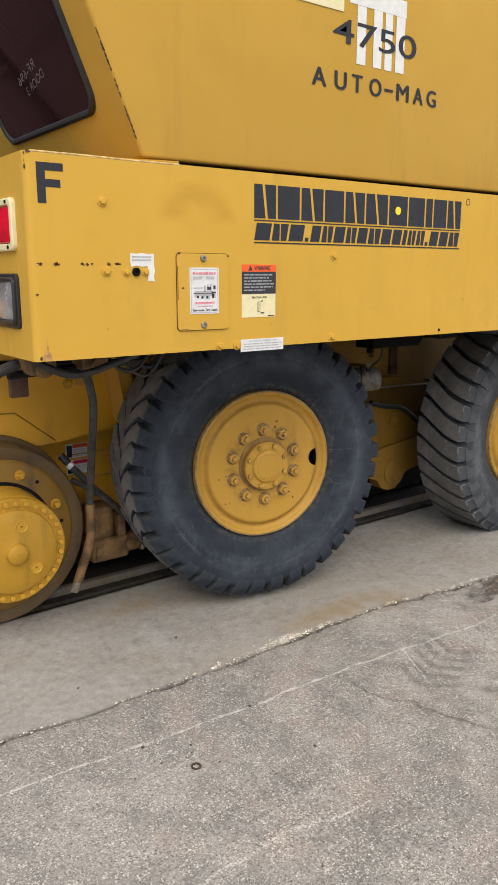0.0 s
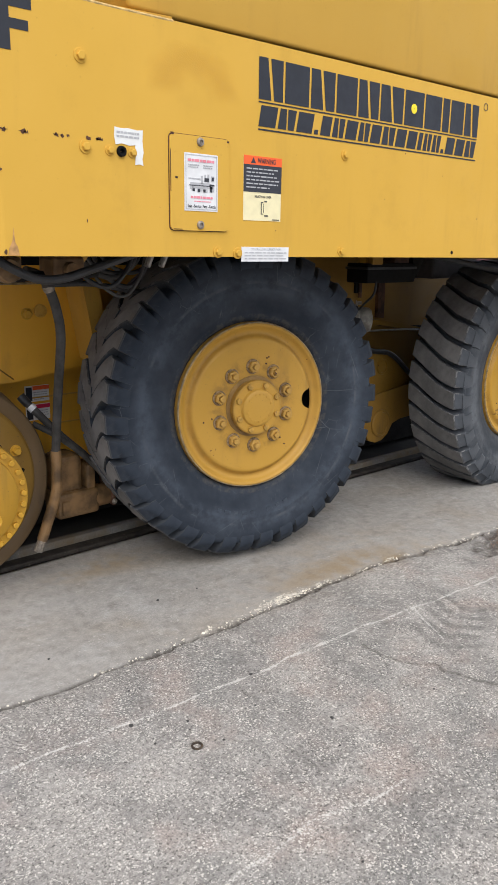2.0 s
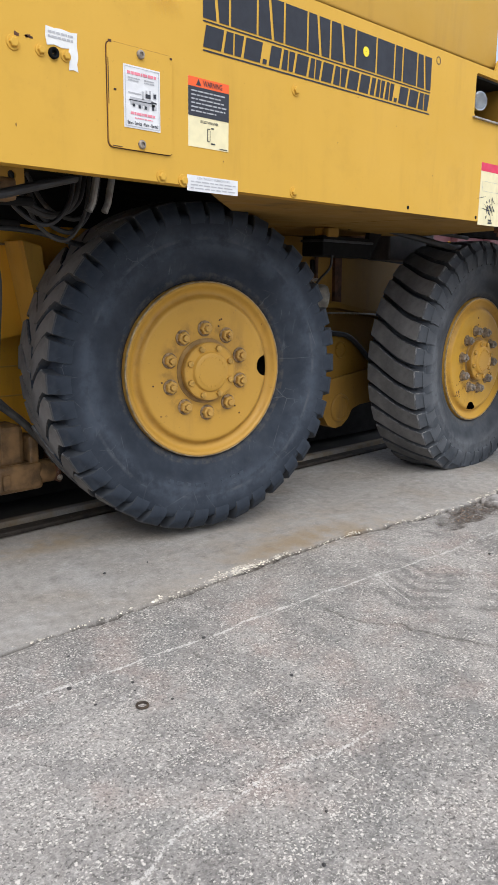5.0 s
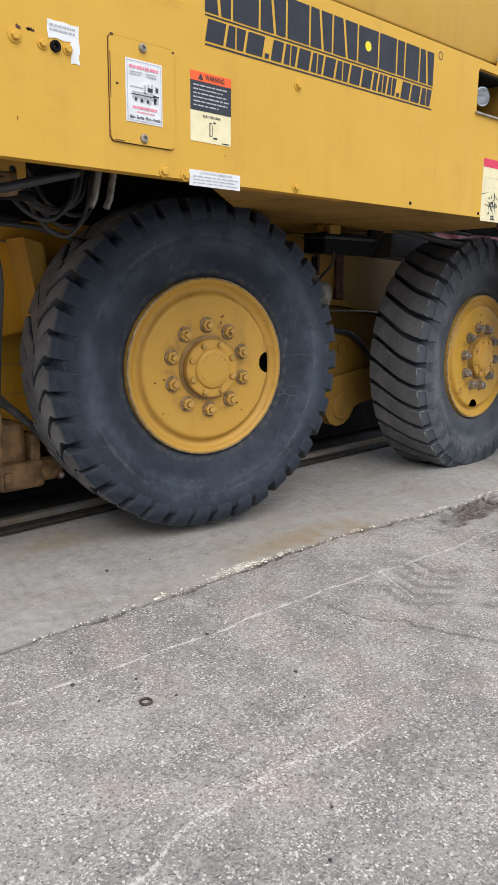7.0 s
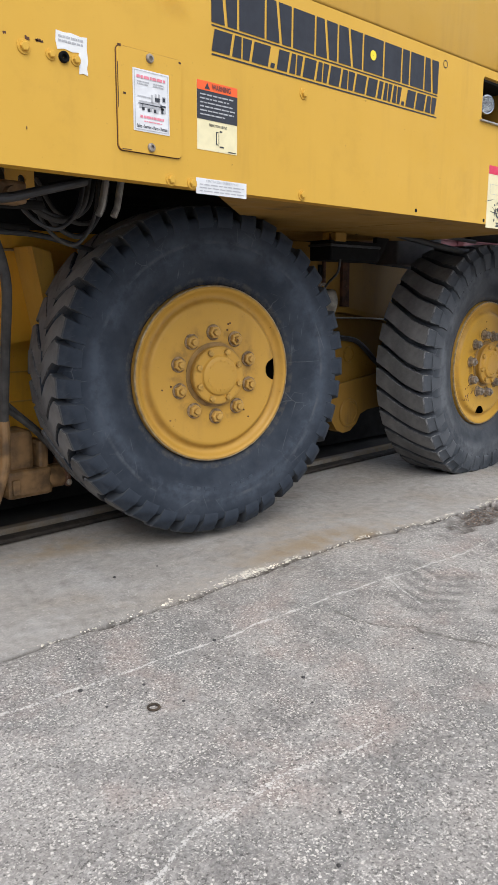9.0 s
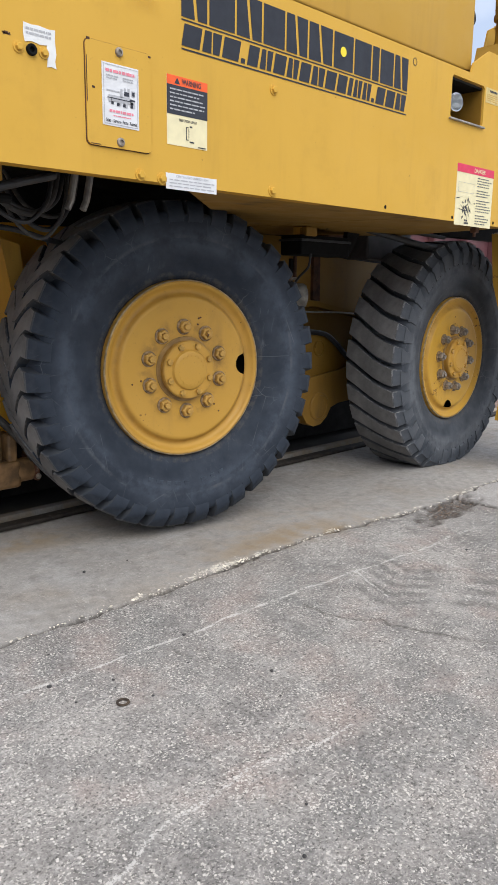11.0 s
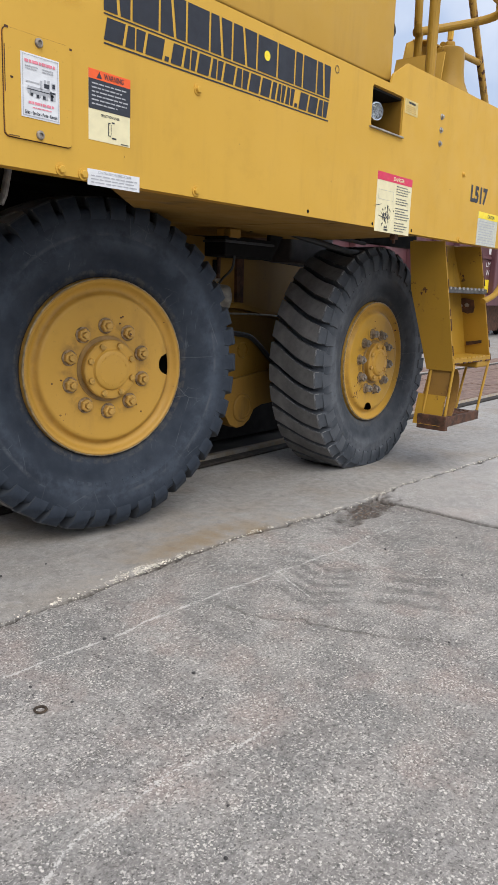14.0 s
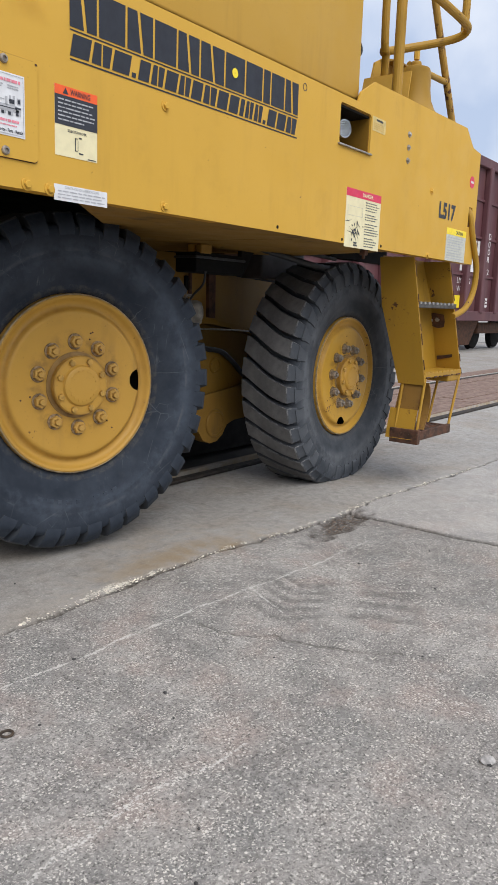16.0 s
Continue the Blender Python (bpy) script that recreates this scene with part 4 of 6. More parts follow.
        lathe(bm, [(0.018, -0.1272), (0.0315, -0.1272), (0.0315, -0.1305), (0.0295, -0.1322), (0.018, -0.1325)], 18, (x, 0, z))
        part("nut_washer", bm, mat_washer, nut, "grimy thrust washer")
    for k in range(7):
        a, q = turn + 1.2 + 2.1 * k, 0.215 + 0.03 * math.sin(3.7 * k)
        bm = B()
        lathe(bm, [(0.0036, -0.127), (0.0034, -0.1306), (0.0002, -0.1308)], 8, (q * math.cos(a), 0, q * math.sin(a)))
        part("stone_chip", bm, mat_rust, wheel)
    return wheel


FRONT_WHEEL = (1.297, 0.648, 0.686)
REAR_WHEEL = (3.270, 0.600, 0.615)
road_wheel(FRONT_WHEEL, None, 0.03, False, -10.5, 1.074, False, 0.034, 1.16)
road_wheel(REAR_WHEEL, -0.566, radians(-97), True, 1.5, 1.085, True, 0.010, 1.03)

# ---- rail wheel ----
RW = Vector((0.152, 1.0, 0.421))
bm = B()
lathe(bm, [(0.30, 0.02), (0.33, 0.018), (0.385, 0.006), (0.395, 0.0), (0.435, 0.0), (0.443, 0.006), (0.447, 0.14), (0.452, 0.15), (0.472, 0.156), (0.474, 0.172), (0.46, 0.185), (0.20, 0.185), (0.10, 0.18)], 96)
rail_wheel = part("rail_wheel", bm, mat_wheel_steel, mover, "worn steel rail wheel with yellow planetary hub", True)
rail_wheel.location = RW
rail_wheel.scale = (0.925, 1, 0.925)
bm = B()
lathe(bm, [(0.385, 0.010), (0.372, -0.002), (0.366, -0.006), (0.262, -0.010)], 72)
part("wheel_web", bm, mat_wheel_web, rail_wheel, "dusty ochre wheel web", True)
bm = B()
lathe(bm, [(0.262, -0.010), (0.258, -0.02), (0.256, -0.05), (0.254, -0.16), (0.250, -0.17), (0.247, -0.17), (0.247, -0.205), (0.244, -0.208), (0.202, -0.209), (0.198, -0.214), (0.196, -0.226), (0.190, -0.230), (0.12, -0.236), (0.055, -0.238), (0.050, -0.240), (0.046, -0.262), (0.038, -0.268), (0.002, -0.270)], 72)
# Dark ring added to paint the shaded gap at the hub's edge.
part("gap_shade_ring", lathe(B(), [(0.258, -0.004), (0.258, -0.016), (0.272, -0.017), (0.276, -0.013), (0.277, -0.006)], 64), mat_dark_steel, rail_wheel, "dark ring that shades the gap round the hub", True)
hub = part("planetary_hub", bm, mat_hub, rail_wheel, "yellow planetary drive hub ringed with bolts", True)
for k in range(30):
    a = 2 * math.pi * k / 30
    part("hub_bolt", hexbolt(B(), 0.225 * math.cos(a), -0.208, 0.225 * math.sin(a), 0.0125, 0.013, 0, True), mat_yellow_worn, rail_wheel)
for k in range(3):
    a = radians(75 + 120 * k)
    bm = B()
    lathe(bm, [(0.030, -0.232), (0.030, -0.240), (0.027, -0.241), (0.022, -0.238), (0.003, -0.238)], 24, (0.125 * math.cos(a), 0, 0.125 * math.sin(a)))
    part("drain_plug", bm, mat_yellow_worn, rail_wheel)
    bm = B()
    lathe(bm, [(0.004, -0.2385), (0.0038, -0.2400), (0.0002, -0.2402)], 8, (0.125 * math.cos(a), 0, 0.125 * math.sin(a)))
    part("plug_socket", bm, mat_dark_hole, rail_wheel)
for k in range(8):
    a = radians(22 + 45 * k)
    part("flange_bolt", hexbolt(B(), 0.318 * math.cos(a), -0.008, 0.318 * math.sin(a), 0.017, 0.03, 1.5), mat_yellow_worn, rail_wheel)
    bm = B()
    lathe(bm, [(0.009, -0.0085), (0.009, -0.0105), (0.0005, -0.0106)], 14, (0.322 * math.cos(a - 0.3), 0, 0.322 * math.sin(a - 0.3)))
    part("bolt_hole", bm, mat_dark_hole, rail_wheel)

# ---- frame seen below the panel ----
bm = B()
plate(bm, [(-0.35, 0.72), (0.28, 0.77), (0.53, 0.766), (1.08, 0.843), (1.35, 0.87), (1.35, 1.44), (-0.35, 1.44)], 1.20, 1.235, (), 0.003)
part("frame_plate", bm, mat_yellow_greasy, mover, "greasy yellow upper frame plate")
bm = B()
plate(bm, [(0.775, 1.185), (0.858, 1.165), (0.892, 0.845), (0.838, 0.845)], 1.04, 1.199, (), 0.010)
part("stiffener", bm, mat_under, mover)
# Pale strip standing in for the frame plate's top edge, not a weld.
part("plate_line", box(B(), 0.28, 0.775, 1.188, 1.1995, 1.170, 1.180, 0.003), mat_edge, mover)
bm = B()
plate(bm, [(0.35, 0.25), (0.90, 0.30), (1.22, 0.44), (1.9, 0.44), (1.9, 0.90), (0.35, 0.90)], 1.335, 1.36, (), 0.003)
part("frame_plate", bm, mat_yellow_greasy, mover)
for z in (0.53, 0.66):
    bm = B()
    box(bm, 0.62, 1.50, 1.329, 1.3355, z, z + 0.006)
    part("plate_line", bm, mat_under, mover)
# Made-up near-black block that keeps the space under the body dark.
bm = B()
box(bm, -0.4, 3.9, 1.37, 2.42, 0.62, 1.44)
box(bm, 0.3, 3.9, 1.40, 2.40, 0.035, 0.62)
part("dark_belly_block", bm, mat_dark_steel, mover)
part("plate_line", tube(B(), [(0.10, 1.197, 0.940), (0.209, 1.197, 0.939), (0.334, 1.197, 0.935), (0.524, 1.197, 0.780)], 0.0028, 6, False), mat_shaded_grimy, mover)
# frame, swing arms and brake gear between the tyres; shade is in the darker yellows
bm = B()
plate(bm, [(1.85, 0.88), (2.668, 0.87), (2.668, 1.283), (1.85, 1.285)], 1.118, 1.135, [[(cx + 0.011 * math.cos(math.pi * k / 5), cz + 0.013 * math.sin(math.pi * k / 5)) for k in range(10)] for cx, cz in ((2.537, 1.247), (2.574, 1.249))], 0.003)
part("frame_plate", bm, mat_shadow_frame, mover, "yellow frame plate with its shade painted in")
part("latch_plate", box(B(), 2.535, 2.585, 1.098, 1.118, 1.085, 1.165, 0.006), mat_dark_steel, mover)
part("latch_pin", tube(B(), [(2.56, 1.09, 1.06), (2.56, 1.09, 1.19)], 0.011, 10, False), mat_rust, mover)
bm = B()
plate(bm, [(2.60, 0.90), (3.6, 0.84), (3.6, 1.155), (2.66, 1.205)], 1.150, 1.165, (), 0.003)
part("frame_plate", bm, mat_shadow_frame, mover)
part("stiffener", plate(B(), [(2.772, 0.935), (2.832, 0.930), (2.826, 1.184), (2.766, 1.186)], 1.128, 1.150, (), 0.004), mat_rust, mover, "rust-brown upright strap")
part("ledge", plate(B(), [(1.95, 0.935), (2.70, 0.932), (3.55, 0.792), (3.55, 0.768), (2.70, 0.902), (1.95, 0.905)], 1.05, 1.150, (), 0.003), mat_shaded_grimy, mover, "folded ledge with grime and painted-in shade")
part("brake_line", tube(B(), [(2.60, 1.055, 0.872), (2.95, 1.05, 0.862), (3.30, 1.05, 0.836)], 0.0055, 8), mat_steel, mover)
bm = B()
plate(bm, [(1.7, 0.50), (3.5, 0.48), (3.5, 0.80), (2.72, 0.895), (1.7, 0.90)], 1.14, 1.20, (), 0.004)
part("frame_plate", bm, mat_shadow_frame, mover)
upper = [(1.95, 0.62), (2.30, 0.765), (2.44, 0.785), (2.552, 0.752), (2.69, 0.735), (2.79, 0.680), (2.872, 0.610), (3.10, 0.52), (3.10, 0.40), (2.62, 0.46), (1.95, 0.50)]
part("swing_arm", plate(B(), upper, 0.985, 1.065, (), 0.014), mat_shaded_grimy, mover, "greasy yellow swing arm, darkened as in shade")
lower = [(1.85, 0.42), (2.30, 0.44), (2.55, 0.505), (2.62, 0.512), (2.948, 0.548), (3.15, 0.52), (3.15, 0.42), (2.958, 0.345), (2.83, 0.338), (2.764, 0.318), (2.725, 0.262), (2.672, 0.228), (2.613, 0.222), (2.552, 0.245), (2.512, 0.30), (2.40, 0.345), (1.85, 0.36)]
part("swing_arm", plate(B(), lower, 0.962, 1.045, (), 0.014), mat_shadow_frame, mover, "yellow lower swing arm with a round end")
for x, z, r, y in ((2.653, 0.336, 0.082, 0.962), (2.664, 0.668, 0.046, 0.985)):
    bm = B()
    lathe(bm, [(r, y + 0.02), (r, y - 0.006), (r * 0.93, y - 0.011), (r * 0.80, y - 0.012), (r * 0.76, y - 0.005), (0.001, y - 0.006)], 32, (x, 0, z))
    part("pivot_pin", bm, mat_shadow_frame if r > 0.06 else mat_shaded_grimy, mover, "", True)
# Black tube added as the dark shadow along the top of the arm.
part("hose_and_shadow_tube", tube(B(), [(2.44, 0.975, 0.800), (2.56, 0.97, 0.768), (2.70, 0.968, 0.746), (2.80, 0.968, 0.690), (2.90, 0.97, 0.615), (3.0, 0.98, 0.565)], 0.015, 10), mat_cable, mover, "black tube standing in for the shadow over the arm")
bm = B()
lathe(bm, [(0.001, -0.100), (0.030, -0.100), (0.055, -0.092), (0.064, -0.078), (0.067, -0.022), (0.080, -0.018), (0.082, -0.010), (0.082, 0.010), (0.080, 0.018), (0.067, 0.022), (0.064, 0.085), (0.05, 0.10), (0.012, 0.104), (0.012, 0.20)], 36)
chamber = part("brake_chamber", bm, mat_chamber, mover, "dull grey brake chamber with a clamp band", True)
chamber.matrix_basis = pose(2.300, 0.90, 0.965, 0, 0, 52)
part("clamp_bolt", hexbolt(B(), 0.0, -0.012, 0.088, 0.010, 0.030, 1.4), mat_nut, chamber)
part("chamber_bracket", box(B(), 2.25, 2.42, 0.98, 1.118, 1.015, 1.035, 0.004), mat_shaded_grimy, mover)
control = part("control_box", box(B(), 2.165, 2.545, 0.70, 0.84, 1.165, 1.262, 0.008), mat_dark_hole, mover, "black box under the chassis")
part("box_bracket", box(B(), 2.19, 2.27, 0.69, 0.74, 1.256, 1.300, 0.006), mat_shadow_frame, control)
part("box_lid", box(B(), 2.160, 2.550, 0.694, 0.846, 1.232, 1.244, 0.003), mat_gasket, control)
part("support_arm", plate(B(), [(2.55, 1.30), (2.66, 1.30), (2.60, 1.215), (2.555, 1.165), (2.53, 1.165)], 0.72, 0.745, (), 0.003), mat_dark_steel, mover)
part("cable", tube(B(), [(2.235, 0.70, 1.172), (2.232, 0.71, 1.11), (2.222, 0.76, 1.06), (2.25, 0.82, 1.025), (2.28, 0.86, 1.035)], 0.006), mat_cable, mover)
for pts, r in (([(2.35, 0.7, 1.31), (2.5, 0.66, 1.33), (2.62, 0.62, 1.30), (2.9, 0.5, 1.24), (3.1, 0.5, 1.23)], 0.016), ([(2.6, 0.55, 1.31), (2.8, 0.50, 1.30), (3.1, 0.48, 1.285)], 0.010), ([(1.35, 0.5, 1.38), (1.8, 0.45, 1.37), (2.2, 0.5, 1.37)], 0.012)):
    part("air_line", tube(B(), pts, r), mat_cable, mover)
bm = B()
box(bm, 2.62, 2.80, 0.9, 1.0, 1.24, 1.62, 0.004)
part("bracket", bm, mat_rust, mover)
part("reservoir_box", box(B(), 2.92, 3.36, 0.86, 1.02, 1.17, 1.44, 0.01), plain("dull_grey_brown_steel", (0.045, 0.038, 0.036), 0.6, 0, 0.3, 12), mover, "dull grey-brown box under the deck")
# axles
for c in (FRONT_WHEEL, REAR_WHEEL):
    bm = B()
    lathe(bm, [(0.001, c[1] - 0.03), (0.14, c[1] - 0.03), (0.14, c[1] + 0.2), (0.09, c[1] + 0.24), (0.09, 1.3)], 28, (c[0], 0, c[2]))
    part("axle_housing", bm, mat_dark_steel, mover)
# plate under the body between the tyres, shade in its colour, cut back on both sides for their swing
def under_plate(points, material, label=""):
    bm = B()
    low = [bm.verts.new((x, y, z)) for x, y, z in points]
    f = bm.faces.new(low)
    f.normal_update()
    bmesh.ops.solidify(bm, geom=[f], thickness=0.005)
    return part("under_plate", bm, material, mover, label)


under_plate([(0.83, 0.0115, 1.305), (1.07, 0.22, 1.305), (2.09, 1.10, 1.305), (2.11, 0.30, 1.305), (2.18, 0.0115, 1.305)], mat_underside, "shade-darkened yellow underside plate cut back for the tyre")
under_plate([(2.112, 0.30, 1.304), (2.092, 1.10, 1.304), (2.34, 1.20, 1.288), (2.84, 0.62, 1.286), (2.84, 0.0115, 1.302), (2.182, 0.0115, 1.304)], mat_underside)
bm = B()
box(bm, 2.655, 2.690, 0.05, 0.08, 1.272, 1.30, 0.004)
box(bm, 2.665, 2.680, 0.06, 0.07, 1.255, 1.275, 0.002)
part("drain_clip", bm, mat_rust, mover)
bm = B()
box(bm, 2.19, 2.25, 0.72, 0.78, 1.262, 1.30, 0.004)
part("drain_clip", bm, mat_under, mover)
# bottom flange folded inwards along the panel
bm = B()
for a, b in ((0.03, 1.5), (2.74, REAR)):
    part("panel_flange", box(B(), a, b, 0.011, 0.05, LOW, LOW + 0.006), mat_yellow_worn, mover)


part("cross_plate", box(B(), 3.05, 3.72, 0.48, 0.52, 1.292, 1.42, 0.004), mat_dark_steel, mover, "dark steel plate over the tyre")


# ---- boarding steps ----
def quad_plate(bm, corners, thick):
    vs = [bm.verts.new(c) for c in corners]
    f = bm.faces.new(vs)
    f.normal_update()
    bmesh.ops.solidify(bm, geom=[f], thickness=thick)
    return bm


part("stringer", quad_plate(B(), [(3.205, 0.250, 1.305), (3.205, 0.045, 1.305), (3.365, 0.0, 0.60), (3.365, 0.165, 0.60), (3.263, 0.252, 1.05)], 0.010), mat_step, mover, "chipped yellow steel stringer of the boarding steps")
part("stringer", quad_plate(B(), [(3.72, 0.235, 1.31), (3.72, 0.06, 1.31), (3.885, 0.0, 0.635), (3.885, 0.17, 0.635)], 0.010), mat_step, mover)
part("riser", quad_plate(B(), [(3.215, 0.245, 1.31), (3.72, 0.235, 1.31), (3.80, 0.19, 1.07), (3.30, 0.20, 1.07)], 0.008), mat_step, mover)
part("riser", quad_plate(B(), [(3.30, 0.20, 1.05), (3.80, 0.19, 1.05), (3.885, 0.165, 0.65), (3.37, 0.165, 0.65)], 0.008), mat_step, mover)
for x0, x1, ya, yb, z in ((3.262, 3.80, 0.03, 0.20, 1.063), (3.355, 3.885, 0.0, 0.165, 0.668)):
    bm = B()
    box(bm, x0, x1, ya, yb, z - 0.030, z, 0.004)
    tread = part("tread", bm, mat_tread_steel if z > 1 else mat_step, mover, "worn serrated step tread")
    for k in range(9):
        a = x0 + 0.02 + k * (x1 - x0 - 0.04) / 9
        part("tooth", box(B(), a, a + 0.022, ya - 0.002, ya + 0.004, z - 0.010, z + 0.004, 0.0015), mat_steel if z > 1 else mat_step, tread)
def on_stringer(y, z, out=0.015):
    """A place on the inner face of the rear stringer."""
    return (3.72 + (1.31 - z) * 0.2444 - out, y, z)


part("rust_patch", quad_plate(B(), [on_stringer(y, z) for y, z in ((0.222, 0.998), (0.16, 1.006), (0.099, 0.997), (0.094, 0.955), (0.102, 0.922), (0.14, 0.914), (0.196, 0.932), (0.214, 0.962))], 0.003), mat_rust, mover, "rusty worn patch")
part("rust_smear", quad_plate(B(), [on_stringer(y, z) for y, z in ((0.150, 0.742), (0.118, 0.746), (0.05, 0.758), (0.05, 0.740), (0.105, 0.728), (0.148, 0.718))], 0.003), mat_rust, mover)
for y, z in ((0.185, 0.963), (0.142, 0.968)):
    part("step_bolt", hexbolt(B(), 0, 0, 0, 0.011, 0.010, 1.4), mat_steel, mover).matrix_basis = pose(*on_stringer(y, z, 0.016), 0, 0, -90)
# paint worn off along the edges
for pts in ([(3.208, 0.044, 1.29), (3.365, -0.001, 0.60)], [(3.367, 0.0, 0.603), (3.367, 0.16, 0.603)], [(3.726, 0.058, 1.29), (3.887, -0.001, 0.64)], [(3.36, -0.001, 0.64), (3.88, -0.001, 0.64)]):
    a, b = Vector(pts[0]), Vector(pts[1])
    rnd_edge = random.Random(int(a.x * 1000))
    u = 0.02
    while u < 0.95:
        v = min(1.0, u + rnd_edge.uniform(0.02, 0.12))
        part("rust_edge", tube(B(), [a.lerp(b, u), a.lerp(b, v)], rnd_edge.uniform(0.0025, 0.0048), 6, False), mat_rust, mover)
        u = v + rnd_edge.uniform(0.02, 0.16)
bm = B()
box(bm, 3.283, 3.318, -0.014, 0.165, 0.262, 0.346, 0.005)
box(bm, 3.318, 3.765, -0.008, 0.016, 0.282, 0.336, 0.004)
box(bm, 3.318, 3.765, 0.130, 0.152, 0.282, 0.330, 0.004)
box(bm, 3.735, 3.765, 0.016, 0.130, 0.282, 0.330, 0.004)
step = part("bottom_step", bm, mat_rust, mover, "rusty hanging bottom step")
for k in range(4):
    part("step_bar", box(B(), 3.318, 3.735, 0.030 + 0.026 * k, 0.038 + 0.026 * k, 0.300, 0.328, 0.002), mat_rust, step)
part("end_block", box(B(), 3.70, 3.888, 0.004, 0.158, 0.598, 0.638, 0.010), mat_step, mover, "chipped block under the lower tread")
for xt, x, y in ((3.37, 3.295, 0.005), (3.875, 3.745, 0.005), (3.375, 3.29, 0.14), (3.88, 3.745, 0.14)):
    part("step_hanger", tube(B(), [(xt, y, 0.635), (x, y, 0.29)], 0.008, 10, False), mat_step, mover)
# a curved flat strap down the open side of the hanger
bm = B()
strap = smooth_path([(3.372, 0, 0.612), (3.402, 0, 0.57), (3.412, 0, 0.50), (3.392, 0, 0.42), (3.35, 0, 0.345)], 5)
low = [[bm.verts.new((p.x + dx, y, p.z)) for y, dx in ((-0.016, 0.0), (0.030, 0.0), (0.030, 0.007), (-0.016, 0.007))] for p in strap]
for p, q in zip(low, low[1:]):
    for i in range(4):
        bm.faces.new((p[i], p[(i + 1) % 4], q[(i + 1) % 4], q[i]))
bm.faces.new(low[0])
bm.faces.new(low[-1])
part("step_strap", bm, mat_step_rust, mover, "curved rusty strap")
part("hanger_plate", quad_plate(B(), [(3.335, 0.19, 0.455), (3.335, 0.02, 0.455), (3.288, 0.02, 0.285), (3.288, 0.19, 0.285)], 0.006), mat_step, mover)
part("hanger_plate", quad_plate(B(), [(3.376, 0.155, 0.602), (3.376, 0.005, 0.602), (3.342, 0.020, 0.452), (3.342, 0.165, 0.452)], 0.006), mat_step_rust, mover, "rust-eaten hanger plate")
for y in (0.03, 0.13):
    part("step_bolt", hexbolt(B(), 0, 0, 0, 0.013, 0.010, 1.4), mat_step, mover).matrix_basis = pose(3.362, y, 0.622, 0, 0, -90)
# bowed grab bar at the rear corner
part("grab_bar", tube(B(), [(3.815, 0.03, 1.635), (3.82, 0.0, 1.58), (3.845, -0.012, 1.48), (3.90, -0.014, 1.38), (3.955, -0.014, 1.27), (3.945, -0.008, 1.14), (3.86, 0.0, 1.04), (3.73, 0.02, 0.99)], 0.018, 12), mat_step, mover, "bent yellow grab bar with chipped paint")
# guard rails above the rear deck
rails = (
    ([(3.10, 0.25, 2.10), (3.06, 0.22, 2.30), (3.00, 0.20, 2.42), (2.98, 0.20, 3.4)], 0.020),
    ([(2.86, 0.04, 1.98), (2.85, 0.04, 3.4)], 0.025),
    ([(3.05, 0.24, 2.32), (3.18, 0.16, 2.36), (3.30, 0.02, 2.40), (3.33, -0.06, 2.42), (3.31, -0.105, 2.44), (3.22, -0.12, 2.45), (2.9, -0.12, 2.46), (2.5, -0.12, 2.47)], 0.020),
    ([(3.335, -0.075, 2.43), (3.345, -0.075, 2.52), (3.35, -0.075, 3.4)], 0.020),
    ([(3.85, 0.35, 2.88), (4.02, 0.35, 2.60), (4.30, 0.35, 2.16), (4.38, 0.35, 2.0)], 0.022),
    ([(3.55, 0.33, 2.40), (4.10, 0.35, 2.44)], 0.018),
)
for pts, r in rails:
    flaking = pts[0][2] > 2.6
    part("guard_rail", tube(B(), pts, r, 14, len(pts) > 2, 5), mat_flaking if flaking else mat_step, mover, "rusty guard rail with flaking yellow paint" if flaking else "yellow tubular guard rail")
bm = B()
plate(bm, [(3.05, 1.98), (3.525, 1.98), (3.51, 2.30), (3.48, 2.352), (3.24, 2.352), (3.15, 2.31)], 0.33, 0.34, (), 0.002)
part("bell_bracket", bm, mat_yellow_hood, mover)
part("bell_bracket", quad_plate(B(), [(3.05, 0.33, 2.20), (3.05, 0.06, 2.20), (2.99, 0.05, 1.98), (2.99, 0.33, 1.98)], 0.008), mat_yellow_hood, mover)
part("bell_bracket", quad_plate(B(), [(3.500, 0.328, 2.352), (3.500, 0.270, 2.352), (3.532, 0.250, 2.02), (3.532, 0.328, 2.02)], 0.008), mat_step, mover)
part("bell_bracket", quad_plate(B(), [(3.26, 0.262, 2.344), (3.50, 0.268, 2.354), (3.50, 0.328, 2.354), (3.20, 0.328, 2.340)], 0.008), mat_step, mover)
bm = B()
prof = [(0.001, 0.345), (0.03, 0.345), (0.034, 0.335), (0.034, 0.318), (0.055, 0.316), (0.088, 0.305), (0.098, 0.285), (0.102, 0.18), (0.112, 0.12), (0.135, 0.07), (0.165, 0.03), (0.175, 0.0), (0.160, -0.004), (0.12, 0.06), (0.001, 0.25)]
lathe(bm, prof, 40)
for v in bm.verts:
    v.co = Vector((v.co.x, v.co.z, v.co.y))
bell = part("warning_bell", bm, mat_step, mover, "yellow painted warning bell", True)
bell.location = (3.375, 0.20, 2.035)
bell.scale = (0.84, 0.84, 0.91)
part("bell_bolt", tube(B(), [(3.375, 0.20, 2.36), (3.375, 0.20, 2.42)], 0.016, 6, False), mat_yellow, mover)
part("mirror_arm", tube(B(), [(2.48, 0.08, 2.125), (2.52, 0.08, 2.13), (2.56, 0.08, 2.165), (2.54, 0.08, 2.20), (2.49, 0.08, 2.215)], 0.009, 8), mat_cable, mover)

# ---- lamps ----
bm = B()
w = 0.252
